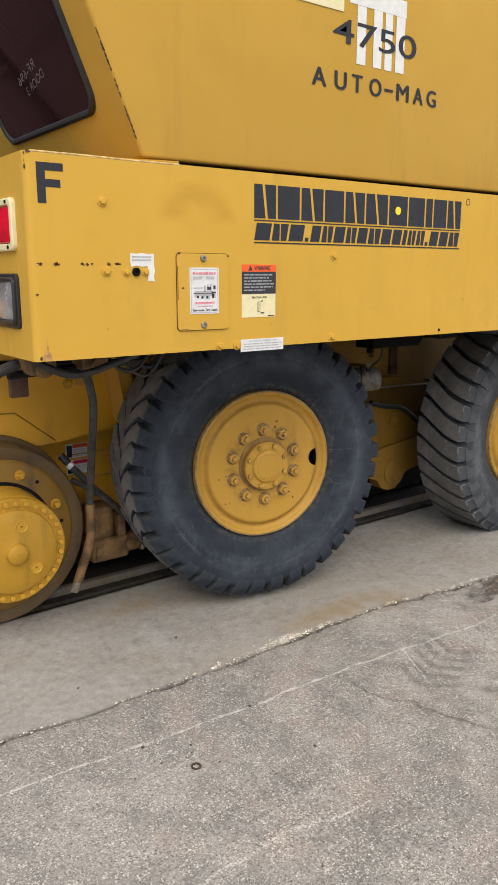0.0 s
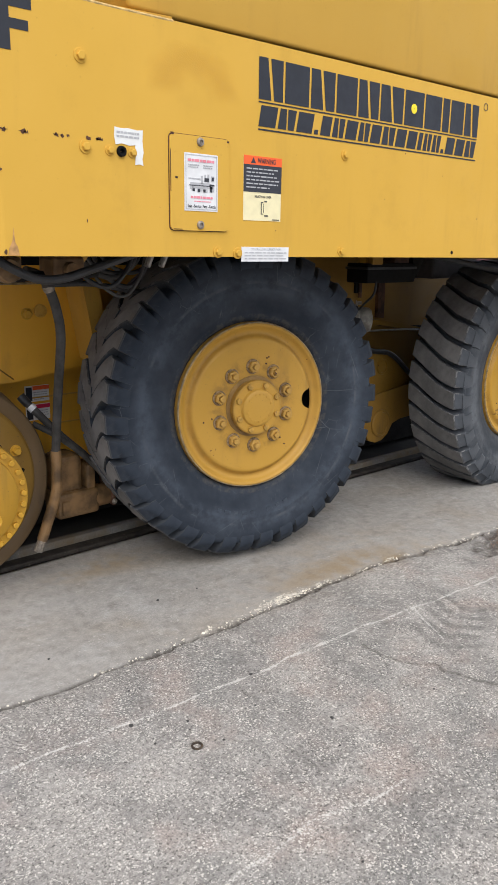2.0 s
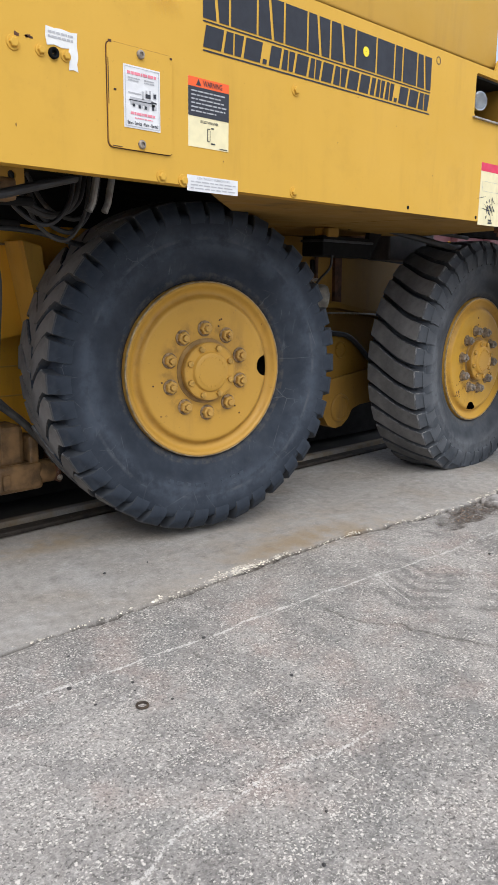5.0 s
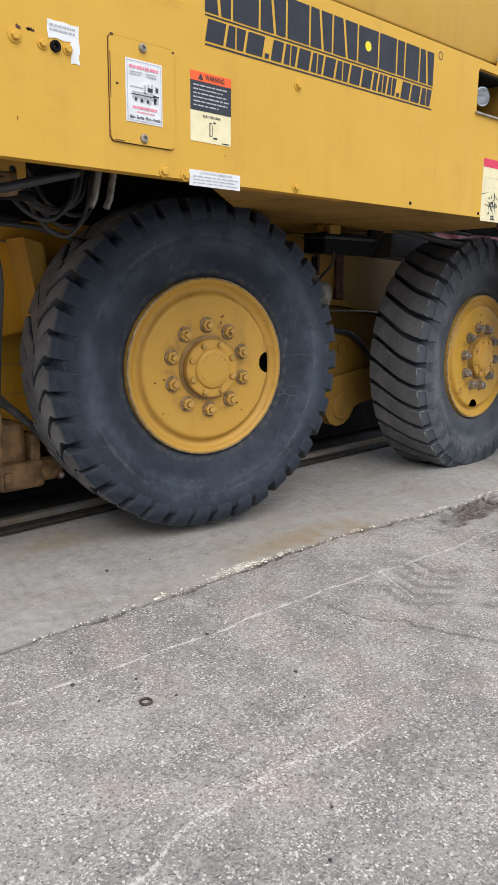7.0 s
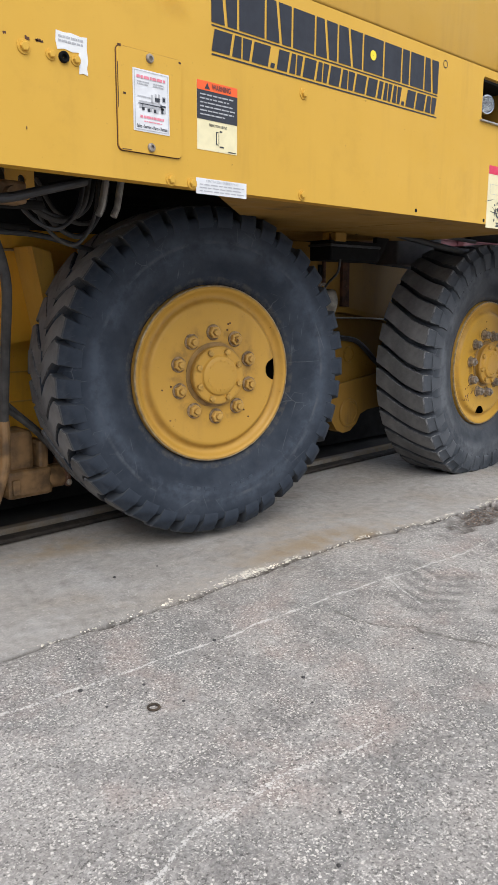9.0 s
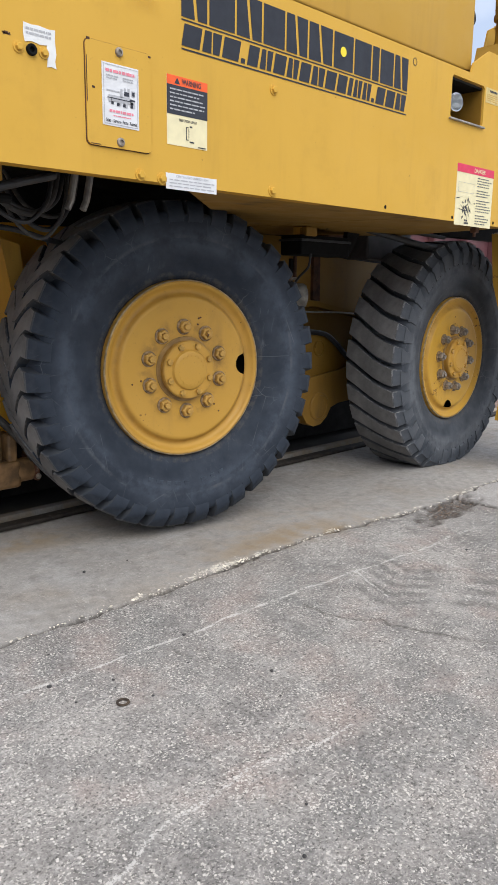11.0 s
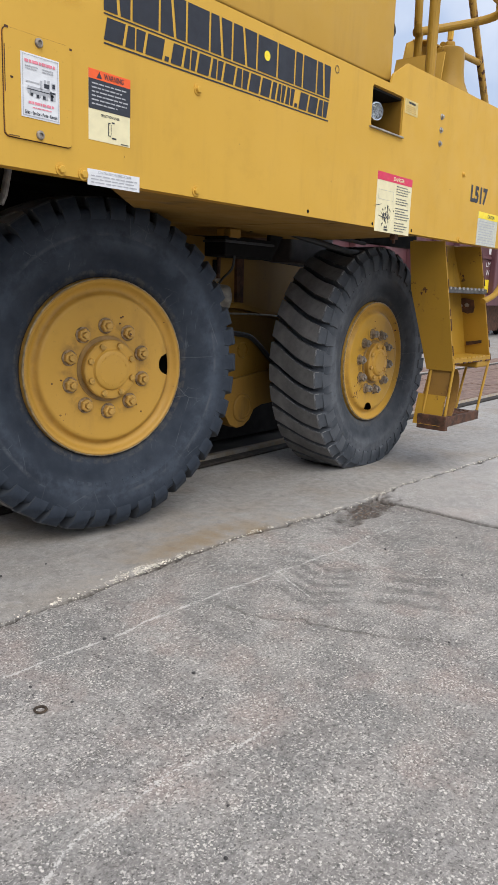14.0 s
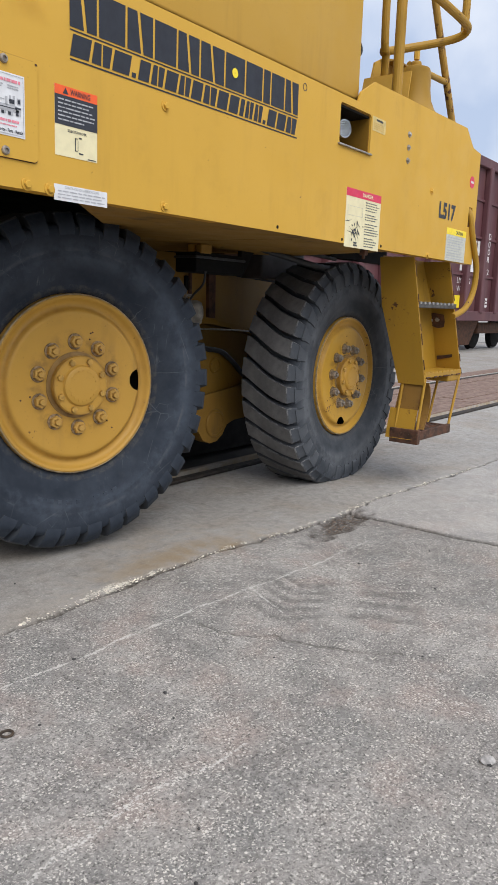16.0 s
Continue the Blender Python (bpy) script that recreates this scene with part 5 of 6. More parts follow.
for a, b, c, d in ((2.282, 2.555, 1.716, 1.722), (2.282, 2.555, 1.877, 1.883)):
    box(bm, a, b, 0.010, 0.20, c, d)
box(bm, 2.282, 2.288, 0.010, 0.20, 1.722, 1.877)
box(bm, 2.549, 2.555, 0.010, 0.20, 1.722, 1.877)
# Inside shade is painted: dark yellow walls, near-black back and top.
pocket = part("lamp_pocket", bm, mat_shaded_grimy, mover, "recessed lamp pocket, its inside shade painted in")
part("pocket_back", box(B(), 2.282, 2.555, 0.20, 0.206, 1.716, 1.883), mat_dark_steel, pocket)
part("lamp_stem", tube(B(), [(2.35, 0.10, 1.73), (2.35, 0.09, 1.76)], 0.010, 8, False), mat_dark_steel, pocket)
part("pocket_top", box(B(), 2.289, 2.548, 0.012, 0.199, 1.870, 1.876), mat_dark_steel, pocket)
bm = B()
box(bm, 2.270, 2.560, -0.012, 0.010, 1.708, 1.7155, 0.002)
part("pocket_lip", bm, mat_steel, pocket)
bm = B()
lathe(bm, [(0.001, 0.09), (0.015, 0.09), (0.034, 0.03), (0.038, 0.028), (0.040, 0.02), (0.038, 0.012), (0.034, 0.012)], 32)
lamp = part("work_lamp", bm, mat_reflector, mover, "round chrome work lamp", True)
lamp.matrix_basis = pose(2.372, 0.02, 1.795, 0, 0, -18)
bm = B()
lathe(bm, [(0.034, 0.014), (0.032, 0.006), (0.02, 0.0), (0.001, -0.002)], 32)
part("lens", bm, mat_glass_clear, lamp, "clear ribbed lens", True)


def face_box(bm, y0, y1, z0, z1, out, bevel):
    """A bezel or lens on the end panel, which looks towards -x."""
    return box(bm, -out, 0.001, y0, y1, z0, z1, bevel, 3)


def bezel(y0, y1, z0, z1, rim, out, material, parent, name, label):
    bm = B()
    def ring(inset, x, r):
        pts = []
        for cy, cz, a0 in ((y1 - r - inset, z1 - r - inset, 0), (y0 + r + inset, z1 - r - inset, 90), (y0 + r + inset, z0 + r + inset, 180), (y1 - r - inset, z0 + r + inset, 270)):
            for k in range(6):
                a = radians(a0 + 18 * k)
                pts.append(bm.verts.new((x, cy + r * math.cos(a), cz + r * math.sin(a))))
        return pts
    loops = [ring(0, 0.001, 0.02), ring(0, -out * 0.7, 0.02), ring(0.004, -out, 0.018), ring(rim - 0.004, -out, 0.014), ring(rim, -out * 0.6, 0.012), ring(rim, 0.0, 0.012)]
    for a, b in zip(loops, loops[1:]):
        for i in range(len(a)):
            j = (i + 1) % len(a)
            bm.faces.new((a[i], a[j], b[j], b[i]))
    return part(name, bm, material, parent, label, True)


tail = bezel(0.090, 0.328, 1.632, 1.787, 0.022, 0.015, mat_cream, mover, "tail_lamp", "red tail lamp in a cream bezel")
part("lens", face_box(B(), 0.114, 0.304, 1.656, 1.763, 0.012, 0.006), mat_lens_red, tail, "red lens", True)
for y in (0.13, 0.288):
    for z in (1.643, 1.776):
        bm = B()
        lathe(bm, [(0.006, -0.001), (0.005, -0.004), (0.0005, -0.0042)], 10)
        for v in bm.verts:
            v.co = Vector((-0.014 + v.co.y, y + v.co.x, z + v.co.z))
        part("screw", bm, mat_dark_hole, tail)
head = bezel(0.095, 0.326, 1.396, 1.565, 0.016, 0.010, mat_black_frame, mover, "reversing_lamp", "clear lamp in a stepped black bezel")
bezel(0.106, 0.315, 1.407, 1.554, 0.014, 0.019, mat_black_frame, head, "inner_bezel", "")
part("reflector", face_box(B(), 0.120, 0.301, 1.421, 1.540, 0.004, 0.002), plain("dim_reflector", (0.66, 0.67, 0.68), 0.25, 0.35, 0.3, 12, 0.6), head)
part("lens", face_box(B(), 0.122, 0.299, 1.423, 1.538, 0.012, 0.004), mat_glass_clear, head, "clear frosted lens", True)
bm = B()
box(bm, -0.0015, 0.001, 0.372, 0.80, 1.312, 1.572)
chart = part("load_chart", bm, mat_cream, mover, "cream chart of fine print")
bm = B()
for k in range(10):
    x = 0.006 + 0.041 * k + 0.006 * (k % 3)
    for z, lines in ((1.325, 3), (1.374, 2), (1.410, 4), (1.476, 2), (1.512, 3)):
        bars(bm, x, x + 0.022 + 0.006 * (k % 2), z, z + 0.0135 * lines, lines, 0, 0.34, 7 * k + lines, 0.6)
for v in bm.verts:
    v.co = Vector((-0.0025, 0.385 + v.co.x, v.co.z))
part("fine_print", bm, mat_dark_ink, chart)

# ---- cab window on the leaning end ----
LEAN_N = Vector((-1, 0, -0.4177)).normalized()


def on_lean(y, z, out=0.0):
    return Vector((0.40 - 0.4177 * (z - 1.93), y, z)) + LEAN_N * out


def lean_window(y0, y1, z0, z1, name):
    def loop(inset, out):
        r = 0.07 - inset * 0.6
        pts = []
        for cy, cz, a0 in ((y1 - r - inset, z1 - r - inset, 0), (y0 + r + inset, z1 - r - inset, 90), (y0 + r + inset, z0 + r + inset, 180), (y1 - r - inset, z0 + r + inset, 270)):
            for k in range(7):
                a = radians(a0 + 15 * k)
                pts.append(on_lean(cy + r * math.cos(a), cz + r * math.sin(a), out))
        return pts
    bm = B()
    loops = [[bm.verts.new(p) for p in loop(i, o)] for i, o in ((0, -0.002), (0.002, 0.010), (0.009, 0.015), (0.018, 0.012), (0.023, 0.004))]
    for a, b in zip(loops, loops[1:]):
        for i in range(len(a)):
            j = (i + 1) % len(a)
            bm.faces.new((a[i], a[j], b[j], b[i]))
    win = part(name, bm, mat_gasket, mover, "dark cab window in a black rubber gasket", True)
    bm = B()
    bm.faces.new([bm.verts.new(p) for p in loop(0.020, 0.005)])
    part("pane", bm, mat_glass_dark, win, "dark pane with its reflection in the colour")
    return win


win = lean_window(0.185, 1.02, 2.075, 2.75, "cab_window")
lean_window(1.21, 2.0, 2.075, 2.75, "cab_window")
# Reflected lettering, laid on the pane as faint mirrored print.
mat_glass_print = plain("faint_reflected_print", (0.17, 0.15, 0.155), 0.3, 0, 0.1)
for text, y, z, wide in (("RF-696", 0.505, 2.268, 0.20), ("DOOR 3", 0.465, 2.231, 0.20)):
    t = lettering("etched_print", text, 0, 0, 0.026, win, mat_glass_print, wide, 0, False, 0)
    co = np.empty(len(t.data.vertices) * 3, np.float32)
    t.data.vertices.foreach_get("co", co)
    co = co.reshape(-1, 3)
    out = [on_lean(y + px * 0.92 + 0, z - px * 0.16 + pz, 0.0065) for px, _, pz in co]
    t.data.vertices.foreach_set("co", np.array([c[:] for c in out], np.float32).ravel())
    t.data.update()


# ---- fittings and decals on the side panel ----
def bolt_on(x, z, r=0.0125, steel=False):
    part("panel_bolt", hexbolt(B(), x, 0.0, z, r * 0.9, 0.011, 1.55, False), mat_steel if steel else mat_yellow, mover)


for x, z in ((0.240, 1.782), (0.245, 1.573), (1.207, 1.632), (1.208, 1.323), (0.672, 1.317), (0.748, 1.314), (3.254, 1.645), (3.258, 1.313), (0.315, 1.570), (0.383, 1.570)):
    bolt_on(x, z, 0.0125 if x > 0.4 or z > 1.575 or x < 0.3 else 0.010)
for z in (1.874, 1.812, 1.750):
    bolt_on(2.945, z, 0.0105, True)
for x, z in ((2.35, 1.318), (1.85, 1.322), (2.72, 1.318)):
    bm = B()
    lathe(bm, [(0.007, 0.0005), (0.007, -0.0012), (0.0003, -0.0013)], 12, (x, 0, z))
    part("drain_hole", bm, mat_dark_hole, mover)
bm = B()
lathe(bm, [(0.0135, 0.0), (0.0135, -0.007), (0.011, -0.009), (0.007, -0.008), (0.006, -0.0005), (0.001, -0.0005)], 24, (0.349, 0, 1.570))
part("key_switch", bm, mat_dark_hole, mover, "dark round key switch")
bm = B()
plate(bm, [(0.331, 1.629), (0.352, 1.627), (0.372, 1.629), (0.398, 1.626), (0.417, 1.628), (0.415, 1.600), (0.418, 1.572), (0.414, 1.556), (0.417, 1.539), (0.404, 1.542), (0.391, 1.539), (0.393, 1.560), (0.390, 1.574), (0.393, 1.589), (0.374, 1.586), (0.352, 1.590), (0.333, 1.586), (0.329, 1.606)], -0.0014, -0.0002)
tag = part("switch_label", bm, mat_white, mover, "torn white switch label")
part("fine_print", bars(B(), 0.336, 0.410, 1.602, 1.622, 2, -0.0022, 0.5, 3, 0.3), mat_grey_ink, tag)
# inspection hatch
bm = B()
hatch_out = []
for cx, cz, a0 in ((0.694, 1.617, 0), (0.514, 1.617, 90), (0.514, 1.390, 180), (0.694, 1.390, 270)):
    for k in range(5):
        a = radians(a0 + 22.5 * k)
        hatch_out.append((cx + 0.014 * math.cos(a), cz + 0.014 * math.sin(a)))
plate(bm, hatch_out, -0.006, 0.0005, (), 0.0012)
# Slightly larger dark plate that draws an outline round the hatch.
part("hatch_outline", plate(B(), [(0.604 + (x - 0.604) * 1.018, 1.5035 + (z - 1.5035) * 1.014) for x, z in hatch_out], -0.0022, 0.0003), mat_rust, mover, "dark outline round the hatch")
hatch = part("hatch", bm, mat_yellow, mover, "small bolted yellow hatch with chipped edges")
for z in (1.616, 1.392):
    bm = B()
    lathe(bm, [(0.012, -0.006), (0.012, -0.009), (0.010, -0.0125), (0.006, -0.013), (0.0055, -0.009), (0.0005, -0.009)], 20, (0.603, 0, z))
    part("hatch_screw", bm, mat_nut, hatch)
for k, (x, z, w, h) in enumerate(((0.503, 1.628, 0.010, 0.006), (0.700, 1.622, 0.008, 0.005), (0.517, 1.515, 0.008, 0.005), (0.5005, 1.48, 0.002, 0.11), (0.51, 1.378, 0.03, 0.002))):
    part("paint_chip", box(B(), x, x + w, -0.0068, -0.0055, z, z + h), mat_rust, hatch)
# dealer label on the hatch
bm = sheet(B(), 0.547, 0.665, 1.430, 1.585, -0.0074)
lab = part("dealer_label", bm, mat_sheet, hatch, "white dealer label with small print and a vehicle picture")
Y1 = -0.0086
bm = B()
for a, b, c, d in ((0.551, 0.661, 1.434, 1.4355), (0.551, 0.661, 1.5795, 1.581), (0.551, 0.5525, 1.434, 1.581), (0.6595, 0.661, 1.434, 1.581)):
    bars(bm, a, b, c, d, 1, Y1, 1.0, 1, 0, False)
bars(bm, 0.560, 0.600, 1.545, 1.557, 2, Y1, 0.5, 4, 0.2)
bars(bm, 0.612, 0.652, 1.545, 1.557, 2, Y1, 0.5, 6, 0.2)
part("fine_print", bm, mat_grey_ink, lab)
bm = B()
for a, b, c, d in ((0.558, 0.654, 1.562, 1.570), (0.568, 0.648, 1.464, 1.471), (0.58, 0.64, 1.455, 1.458)):
    part("red_print", bars(B(), a, b, c, d, 1, Y1, 0.9, 9, 0, True), mat_pink_ink, lab)
bm = B()
for a, b, c, d in ((0.560, 0.602, 1.516, 1.519), (0.604, 0.611, 1.505, 1.526), (0.616, 0.622, 1.510, 1.530), (0.627, 0.634, 1.508, 1.531), (0.640, 0.652, 1.512, 1.527), (0.566, 0.640, 1.500, 1.507), (0.574, 0.646, 1.492, 1.498), (0.566, 0.576, 1.489, 1.499), (0.598, 0.606, 1.484, 1.492), (0.618, 0.628, 1.482, 1.492), (0.636, 0.652, 1.484, 1.503)):
    bars(bm, a, b, c, d, 1, Y1, 1.0, 1, 0, False)
part("vehicle_picture", bm, mat_grey_ink, lab)
bm = B()
for a, b, c, d in ((0.562, 0.640, 1.4985, 1.5005), (0.574, 0.582, 1.484, 1.491), (0.592, 0.600, 1.482, 1.490), (0.612, 0.620, 1.482, 1.490), (0.636, 0.644, 1.483, 1.492), (0.616, 0.632, 1.511, 1.521), (0.642, 0.650, 1.514, 1.524), (0.634, 0.652, 1.500, 1.5045)):
    bars(bm, a, b, c, d, 1, Y1 - 0.0004, 1.0, 1, 0, False)
part("vehicle_shade", bm, mat_black_label, lab)
lettering("dealer_print", "Sales - Service - Parts - Rentals", 0.557, 1.439, 0.009, lab, mat_black_label, 0.100, Y1, bold=0.02)
# warning label
bm = sheet(B(), 0.768, 0.921, 1.411, 1.597)
lab = part("warning_label", bm, mat_cream, mover, "orange, black and cream warning label")
part("black_field", box(B(), 0.768, 0.921, -0.0022, -0.0012, 1.494, 1.572), mat_black_label, lab)
part("orange_band", box(B(), 0.768, 0.921, -0.0022, -0.0012, 1.572, 1.597), mat_orange, lab)
lettering("warning_word", "WARNING", 0.822, 1.577, 0.015, lab, mat_black_label, 0.072, -0.0030, bold=0.02)
bm = B()
bm.faces.new([bm.verts.new((x, -0.003, z)) for x, z in ((0.795, 1.576), (0.815, 1.576), (0.805, 1.593))])
part("warning_triangle", bm, mat_black_label, lab)
part("fine_print", bars(B(), 0.778, 0.912, 1.502, 1.566, 6, -0.003, 0.35, 21, 0.35), mat_grey_ink, lab)
lettering("lever_print", "SELECTION LEVER", 0.812, 1.478, 0.007, lab, mat_black_label, 0.068, -0.0022, bold=0.02)
bm = B()
for a, b, c, d in ((0.838, 0.841, 1.430, 1.466), (0.848, 0.8495, 1.434, 1.462), (0.841, 0.848, 1.464, 1.466), (0.841, 0.848, 1.430, 1.432), (0.852, 0.862, 1.466, 1.470), (0.852, 0.868, 1.424, 1.428), (0.885, 0.915, 1.414, 1.4165)):
    bars(bm, a, b, c, d, 1, -0.0022, 1.0, 1, 0, False)
part("lever_diagram", bm, mat_black_label, lab)
# lubrication label
bm = sheet(B(), 0.763, 0.960, 1.289, 1.333)
lab = part("lubrication_label", bm, mat_sheet, mover, "white lubrication label at the panel's lower edge")
lettering("label_title", "CENTRALIZED LUBRICATION", 0.800, 1.323, 0.0065, lab, mat_grey_ink, 0.125, -0.0022, bold=0.01)
part("fine_print", bars(B(), 0.775, 0.950, 1.293, 1.320, 3, -0.0022, 0.35, 31, 0.1), mat_grey_ink, lab)
# danger label
bm = sheet(B(), 2.368, 2.692, 1.290, 1.546)
lab = part("danger_label", bm, mat_cream, mover, "cream danger label with crimson band and worn drawing")
part("crimson_band", box(B(), 2.368, 2.692, -0.0022, -0.0012, 1.512, 1.546), mat_red_ink, lab)
lettering("danger_word", "DANGER", 2.512, 1.520, 0.017, lab, mat_cream, 0.10, -0.003, bold=0.02)
bm = B()
for z0, z1, lines in ((1.298, 1.345, 4), (1.352, 1.410, 5), (1.418, 1.452, 3), (1.460, 1.505, 4)):
    bars(bm, 2.545, 2.682, z0, z1, lines, -0.0022, 0.36, int(z0 * 1000), 0.35)
part("fine_print", bm, mat_dark_ink, lab)
bm = B()
for a, b, c, d in ((2.385, 2.52, 1.470, 1.471), (2.385, 2.52, 1.430, 1.431), (2.385, 2.3865, 1.43, 1.471), (2.5185, 2.52, 1.43, 1.471)):
    bars(bm, a, b, c, d, 1, -0.0022, 1.0, 1, 0, False)
part("print_frame", bm, mat_grey_ink, lab)
bm = B()
rnd = random.Random(17)
for k in range(26):
    cx, cz = 2.462 + rnd.gauss(0, 0.026), 1.362 + rnd.gauss(0, 0.020)
    a, ln, th = rnd.uniform(0, math.pi), rnd.uniform(0.005, 0.017) if k > 5 else rnd.uniform(0.025, 0.045), rnd.uniform(0.002, 0.006) if k > 5 else 0.0016
    c, s_ = math.cos(a), math.sin(a)
    bm.faces.new([bm.verts.new((cx + p * c - q * s_, -0.0022 - 0.00002 * k, cz + p * s_ + q * c)) for p, q in ((-ln, -th * 0.3), (ln * 0.3, -th), (ln, 0), (0, th))])
bars(bm, 2.45, 2.486, 1.296, 1.318, 2, -0.0022, 0.7, 5, 0.3)
part("hazard_drawing", bm, mat_black_label, lab, "worn black hazard drawing")
# caution label, serial plate, round sticker
bm = sheet(B(), 3.492, 3.776, 1.304, 1.484)
lab = part("caution_label", bm, plain("aged_label_white", (0.52, 0.52, 0.44), 0.5, 0, 0.12, 40), mover, "white caution label with yellow band")
part("yellow_band", box(B(), 3.492, 3.776, -0.0022, -0.0012, 1.448, 1.484), mat_yellow_ink, lab)
lettering("caution_word", "CAUTION", 3.62, 1.456, 0.019, lab, mat_black_label, 0.10, -0.003, bold=0.02)
part("fine_print", bars(B(), 3.51, 3.76, 1.312, 1.440, 9, -0.0022, 0.35, 51, 0.3), mat_grey_ink, lab)
bm = sheet(B(), 2.566, 2.692, 1.822, 1.884)
lab = part("fluid_label", bm, plain("yellowed_label", (0.60, 0.46, 0.17), 0.5, 0, 0.15, 40), mover, "small yellowed label beside the lamp pocket")
part("label_title", bars(B(), 2.60, 2.665, 1.866, 1.877, 1, -0.0022, 0.8, 61, 0.0), mat_black_label, lab)
part("fine_print", bars(B(), 2.575, 2.685, 1.828, 1.860, 4, -0.0022, 0.3, 62, 0.2), mat_yellow_worn, lab)
bm = B()
lathe(bm, [(0.001, -0.0014), (0.034, -0.0014), (0.034, 0.0)], 28, (3.805, 0, 1.769))
lab = part("round_sticker", bm, mat_red_ink, mover, "small red round sticker")
part("fine_print", bars(B(), 3.783, 3.827, 1.762, 1.776, 1, -0.0022, 0.9, 71, 0.0), mat_white, lab)
lettering("unit_number", "L517", 3.366, 1.520, 0.090, mover, mat_navy, 0.226, -0.0015, bold=0.045)
# front letter
bm = B()
plate(bm, [(0.036, 1.766), (0.062, 1.766), (0.062, 1.812), (0.108, 1.812), (0.108, 1.834), (0.062, 1.834), (0.062, 1.858), (0.118, 1.858), (0.118, 1.880), (0.036, 1.880)], -0.0012, -0.0002)
part("letter", bm, mat_navy, mover, "dark letter F")


def maker_mark(name, x0, x1, z0, z1, cells, gap, lean, material, parent, y=-0.0013):
    """A maker's name shown as a row of plain blocks, not as letters. cells: (width, kind)."""
    k = (x1 - x0) / (sum(w for w, _ in cells) + gap * (len(cells) - 1))
    h = z1 - z0
    x = x0
    for w, kind in cells:
        wd = w * k
        m, t = wd * 0.5, 0.05 * h
        blocks = {
            "solid": [((0, 0), (wd, 0), (wd, h), (0, h))],
            "split": [((0, 0), (m * 1.15 - t, 0), (m * 0.85 - t, h), (0, h)), ((m * 1.15 + t, 0), (wd, 0), (wd, h), (m * 0.85 + t, h))],
            "bands": [((0, 0), (wd, 0), (wd, h * 0.44), (0, h * 0.44)), ((0, h * 0.56), (wd, h * 0.56), (wd, h), (0, h))],
            "dash": [((0, h * 0.38), (wd, h * 0.38), (wd, h * 0.58), (0, h * 0.58))],
            "dot": [((0, 0), (wd, 0), (wd, h * 0.24), (0, h * 0.24))],
        }[kind]
        bm = B()
        for shape in blocks:
            bm.faces.new([bm.verts.new((x + p + lean * q, y, z0 + q)) for p, q in shape])
        part(name, bm, material, parent)
        x += wd + gap * k


plaque = part("maker_rule", bars(B(), 0.823, 1.955, 1.7475, 1.7515, 1, -0.0013, 1.0, 1, 0, False), mat_navy, mover, "navy maker's name in plain slabs")
part("maker_rule", bars(B(), 0.823, 1.955, 1.671, 1.6755, 1, -0.0013, 1.0, 1, 0, False), mat_navy, mover)
maker_mark("maker_slab", 0.823, 1.955, 1.757, 1.872, [(1.0, "split"), (1.05, "solid"), (1.1, "split"), (1.0, "solid"), (1.05, "split"), (1.25, "split"), (1.1, "solid"), (1.0, "solid"), (0.42, "solid"), (0.85, "solid"), (0.9, "split")], 0.09, 0.0, mat_navy, plaque)
maker_mark("maker_slab", 0.823, 1.94, 1.682, 1.741, [(1.2, "solid"), (1.2, "split"), (1.2, "solid"), (0.3, "dot"), (0.8, "solid"), (0.9, "split"), (0.95, "solid"), (0.9, "split"), (0.9, "solid"), (1.1, "split"), (0.95, "solid"), (0.9, "solid"), (0.4, "solid"), (0.75, "split"), (0.8, "split"), (0.3, "dot"), (0.9, "solid"), (0.95, "solid"), (1.1, "split")], 0.18, 0.2, mat_navy, plaque)
bm = B()
lathe(bm, [(0.001, -0.0026), (0.016, -0.0026), (0.016, -0.001)], 20, (1.555, 0, 1.815))
part("yellow_dot", bm, mat_yellow_ink, plaque)
bm = B()
lathe(bm, [(0.0145, -0.0012), (0.0115, -0.0012)], 24, (2.000, 0, 1.873))
part("mark_ring", bm, mat_navy, plaque)
# model badge on the hood
HY = 0.0285
badge = part("model_badge", bars(B(), 1.285, 1.59, 2.540, 2.600, 1, HY - 0.0003, 1.0, 1, 0, False), mat_white, mover, "white block emblem behind a dark model number")
for a, b in ((1.325, 1.372), (1.412, 1.458), (1.475, 1.515), (1.535, 1.585)):
    part("emblem_bar", bars(B(), a, b, 2.338, 2.539, 1, HY - 0.0003, 1.0, 1, 0, False), mat_white, badge)
lettering("model_number", "4750", 1.203, 2.398, 0.083, badge, mat_navy, 0.45, HY - 0.0015, bold=0.004)
for ch, x, w in (("A", 1.104, 0.072), ("U", 1.216, 0.062), ("T", 1.305, 0.056), ("O", 1.398, 0.066), ("M", 1.548, 0.072), ("A", 1.646, 0.060), ("G", 1.728, 0.059)):
    letter = lettering("model_print", ch, x, 2.238, 0.062, badge, mat_navy, w - 0.005, HY - 0.0012)
    lettering("print_stroke", ch, x + 0.005, 2.237, 0.062, letter, mat_navy, w - 0.005, HY - 0.0016)
part("model_dash", bars(B(), 1.480, 1.528, 2.262, 2.272, 1, HY - 0.0012, 1.0, 1, 0, False), mat_navy, badge)
part("fuel_label", box(B(), 1.03, 1.255, HY - 0.002, HY, 2.502, 2.60, 0.001), mat_cream, mover, "cream label edged in brown")
rnd = random.Random(21)
bm = B()
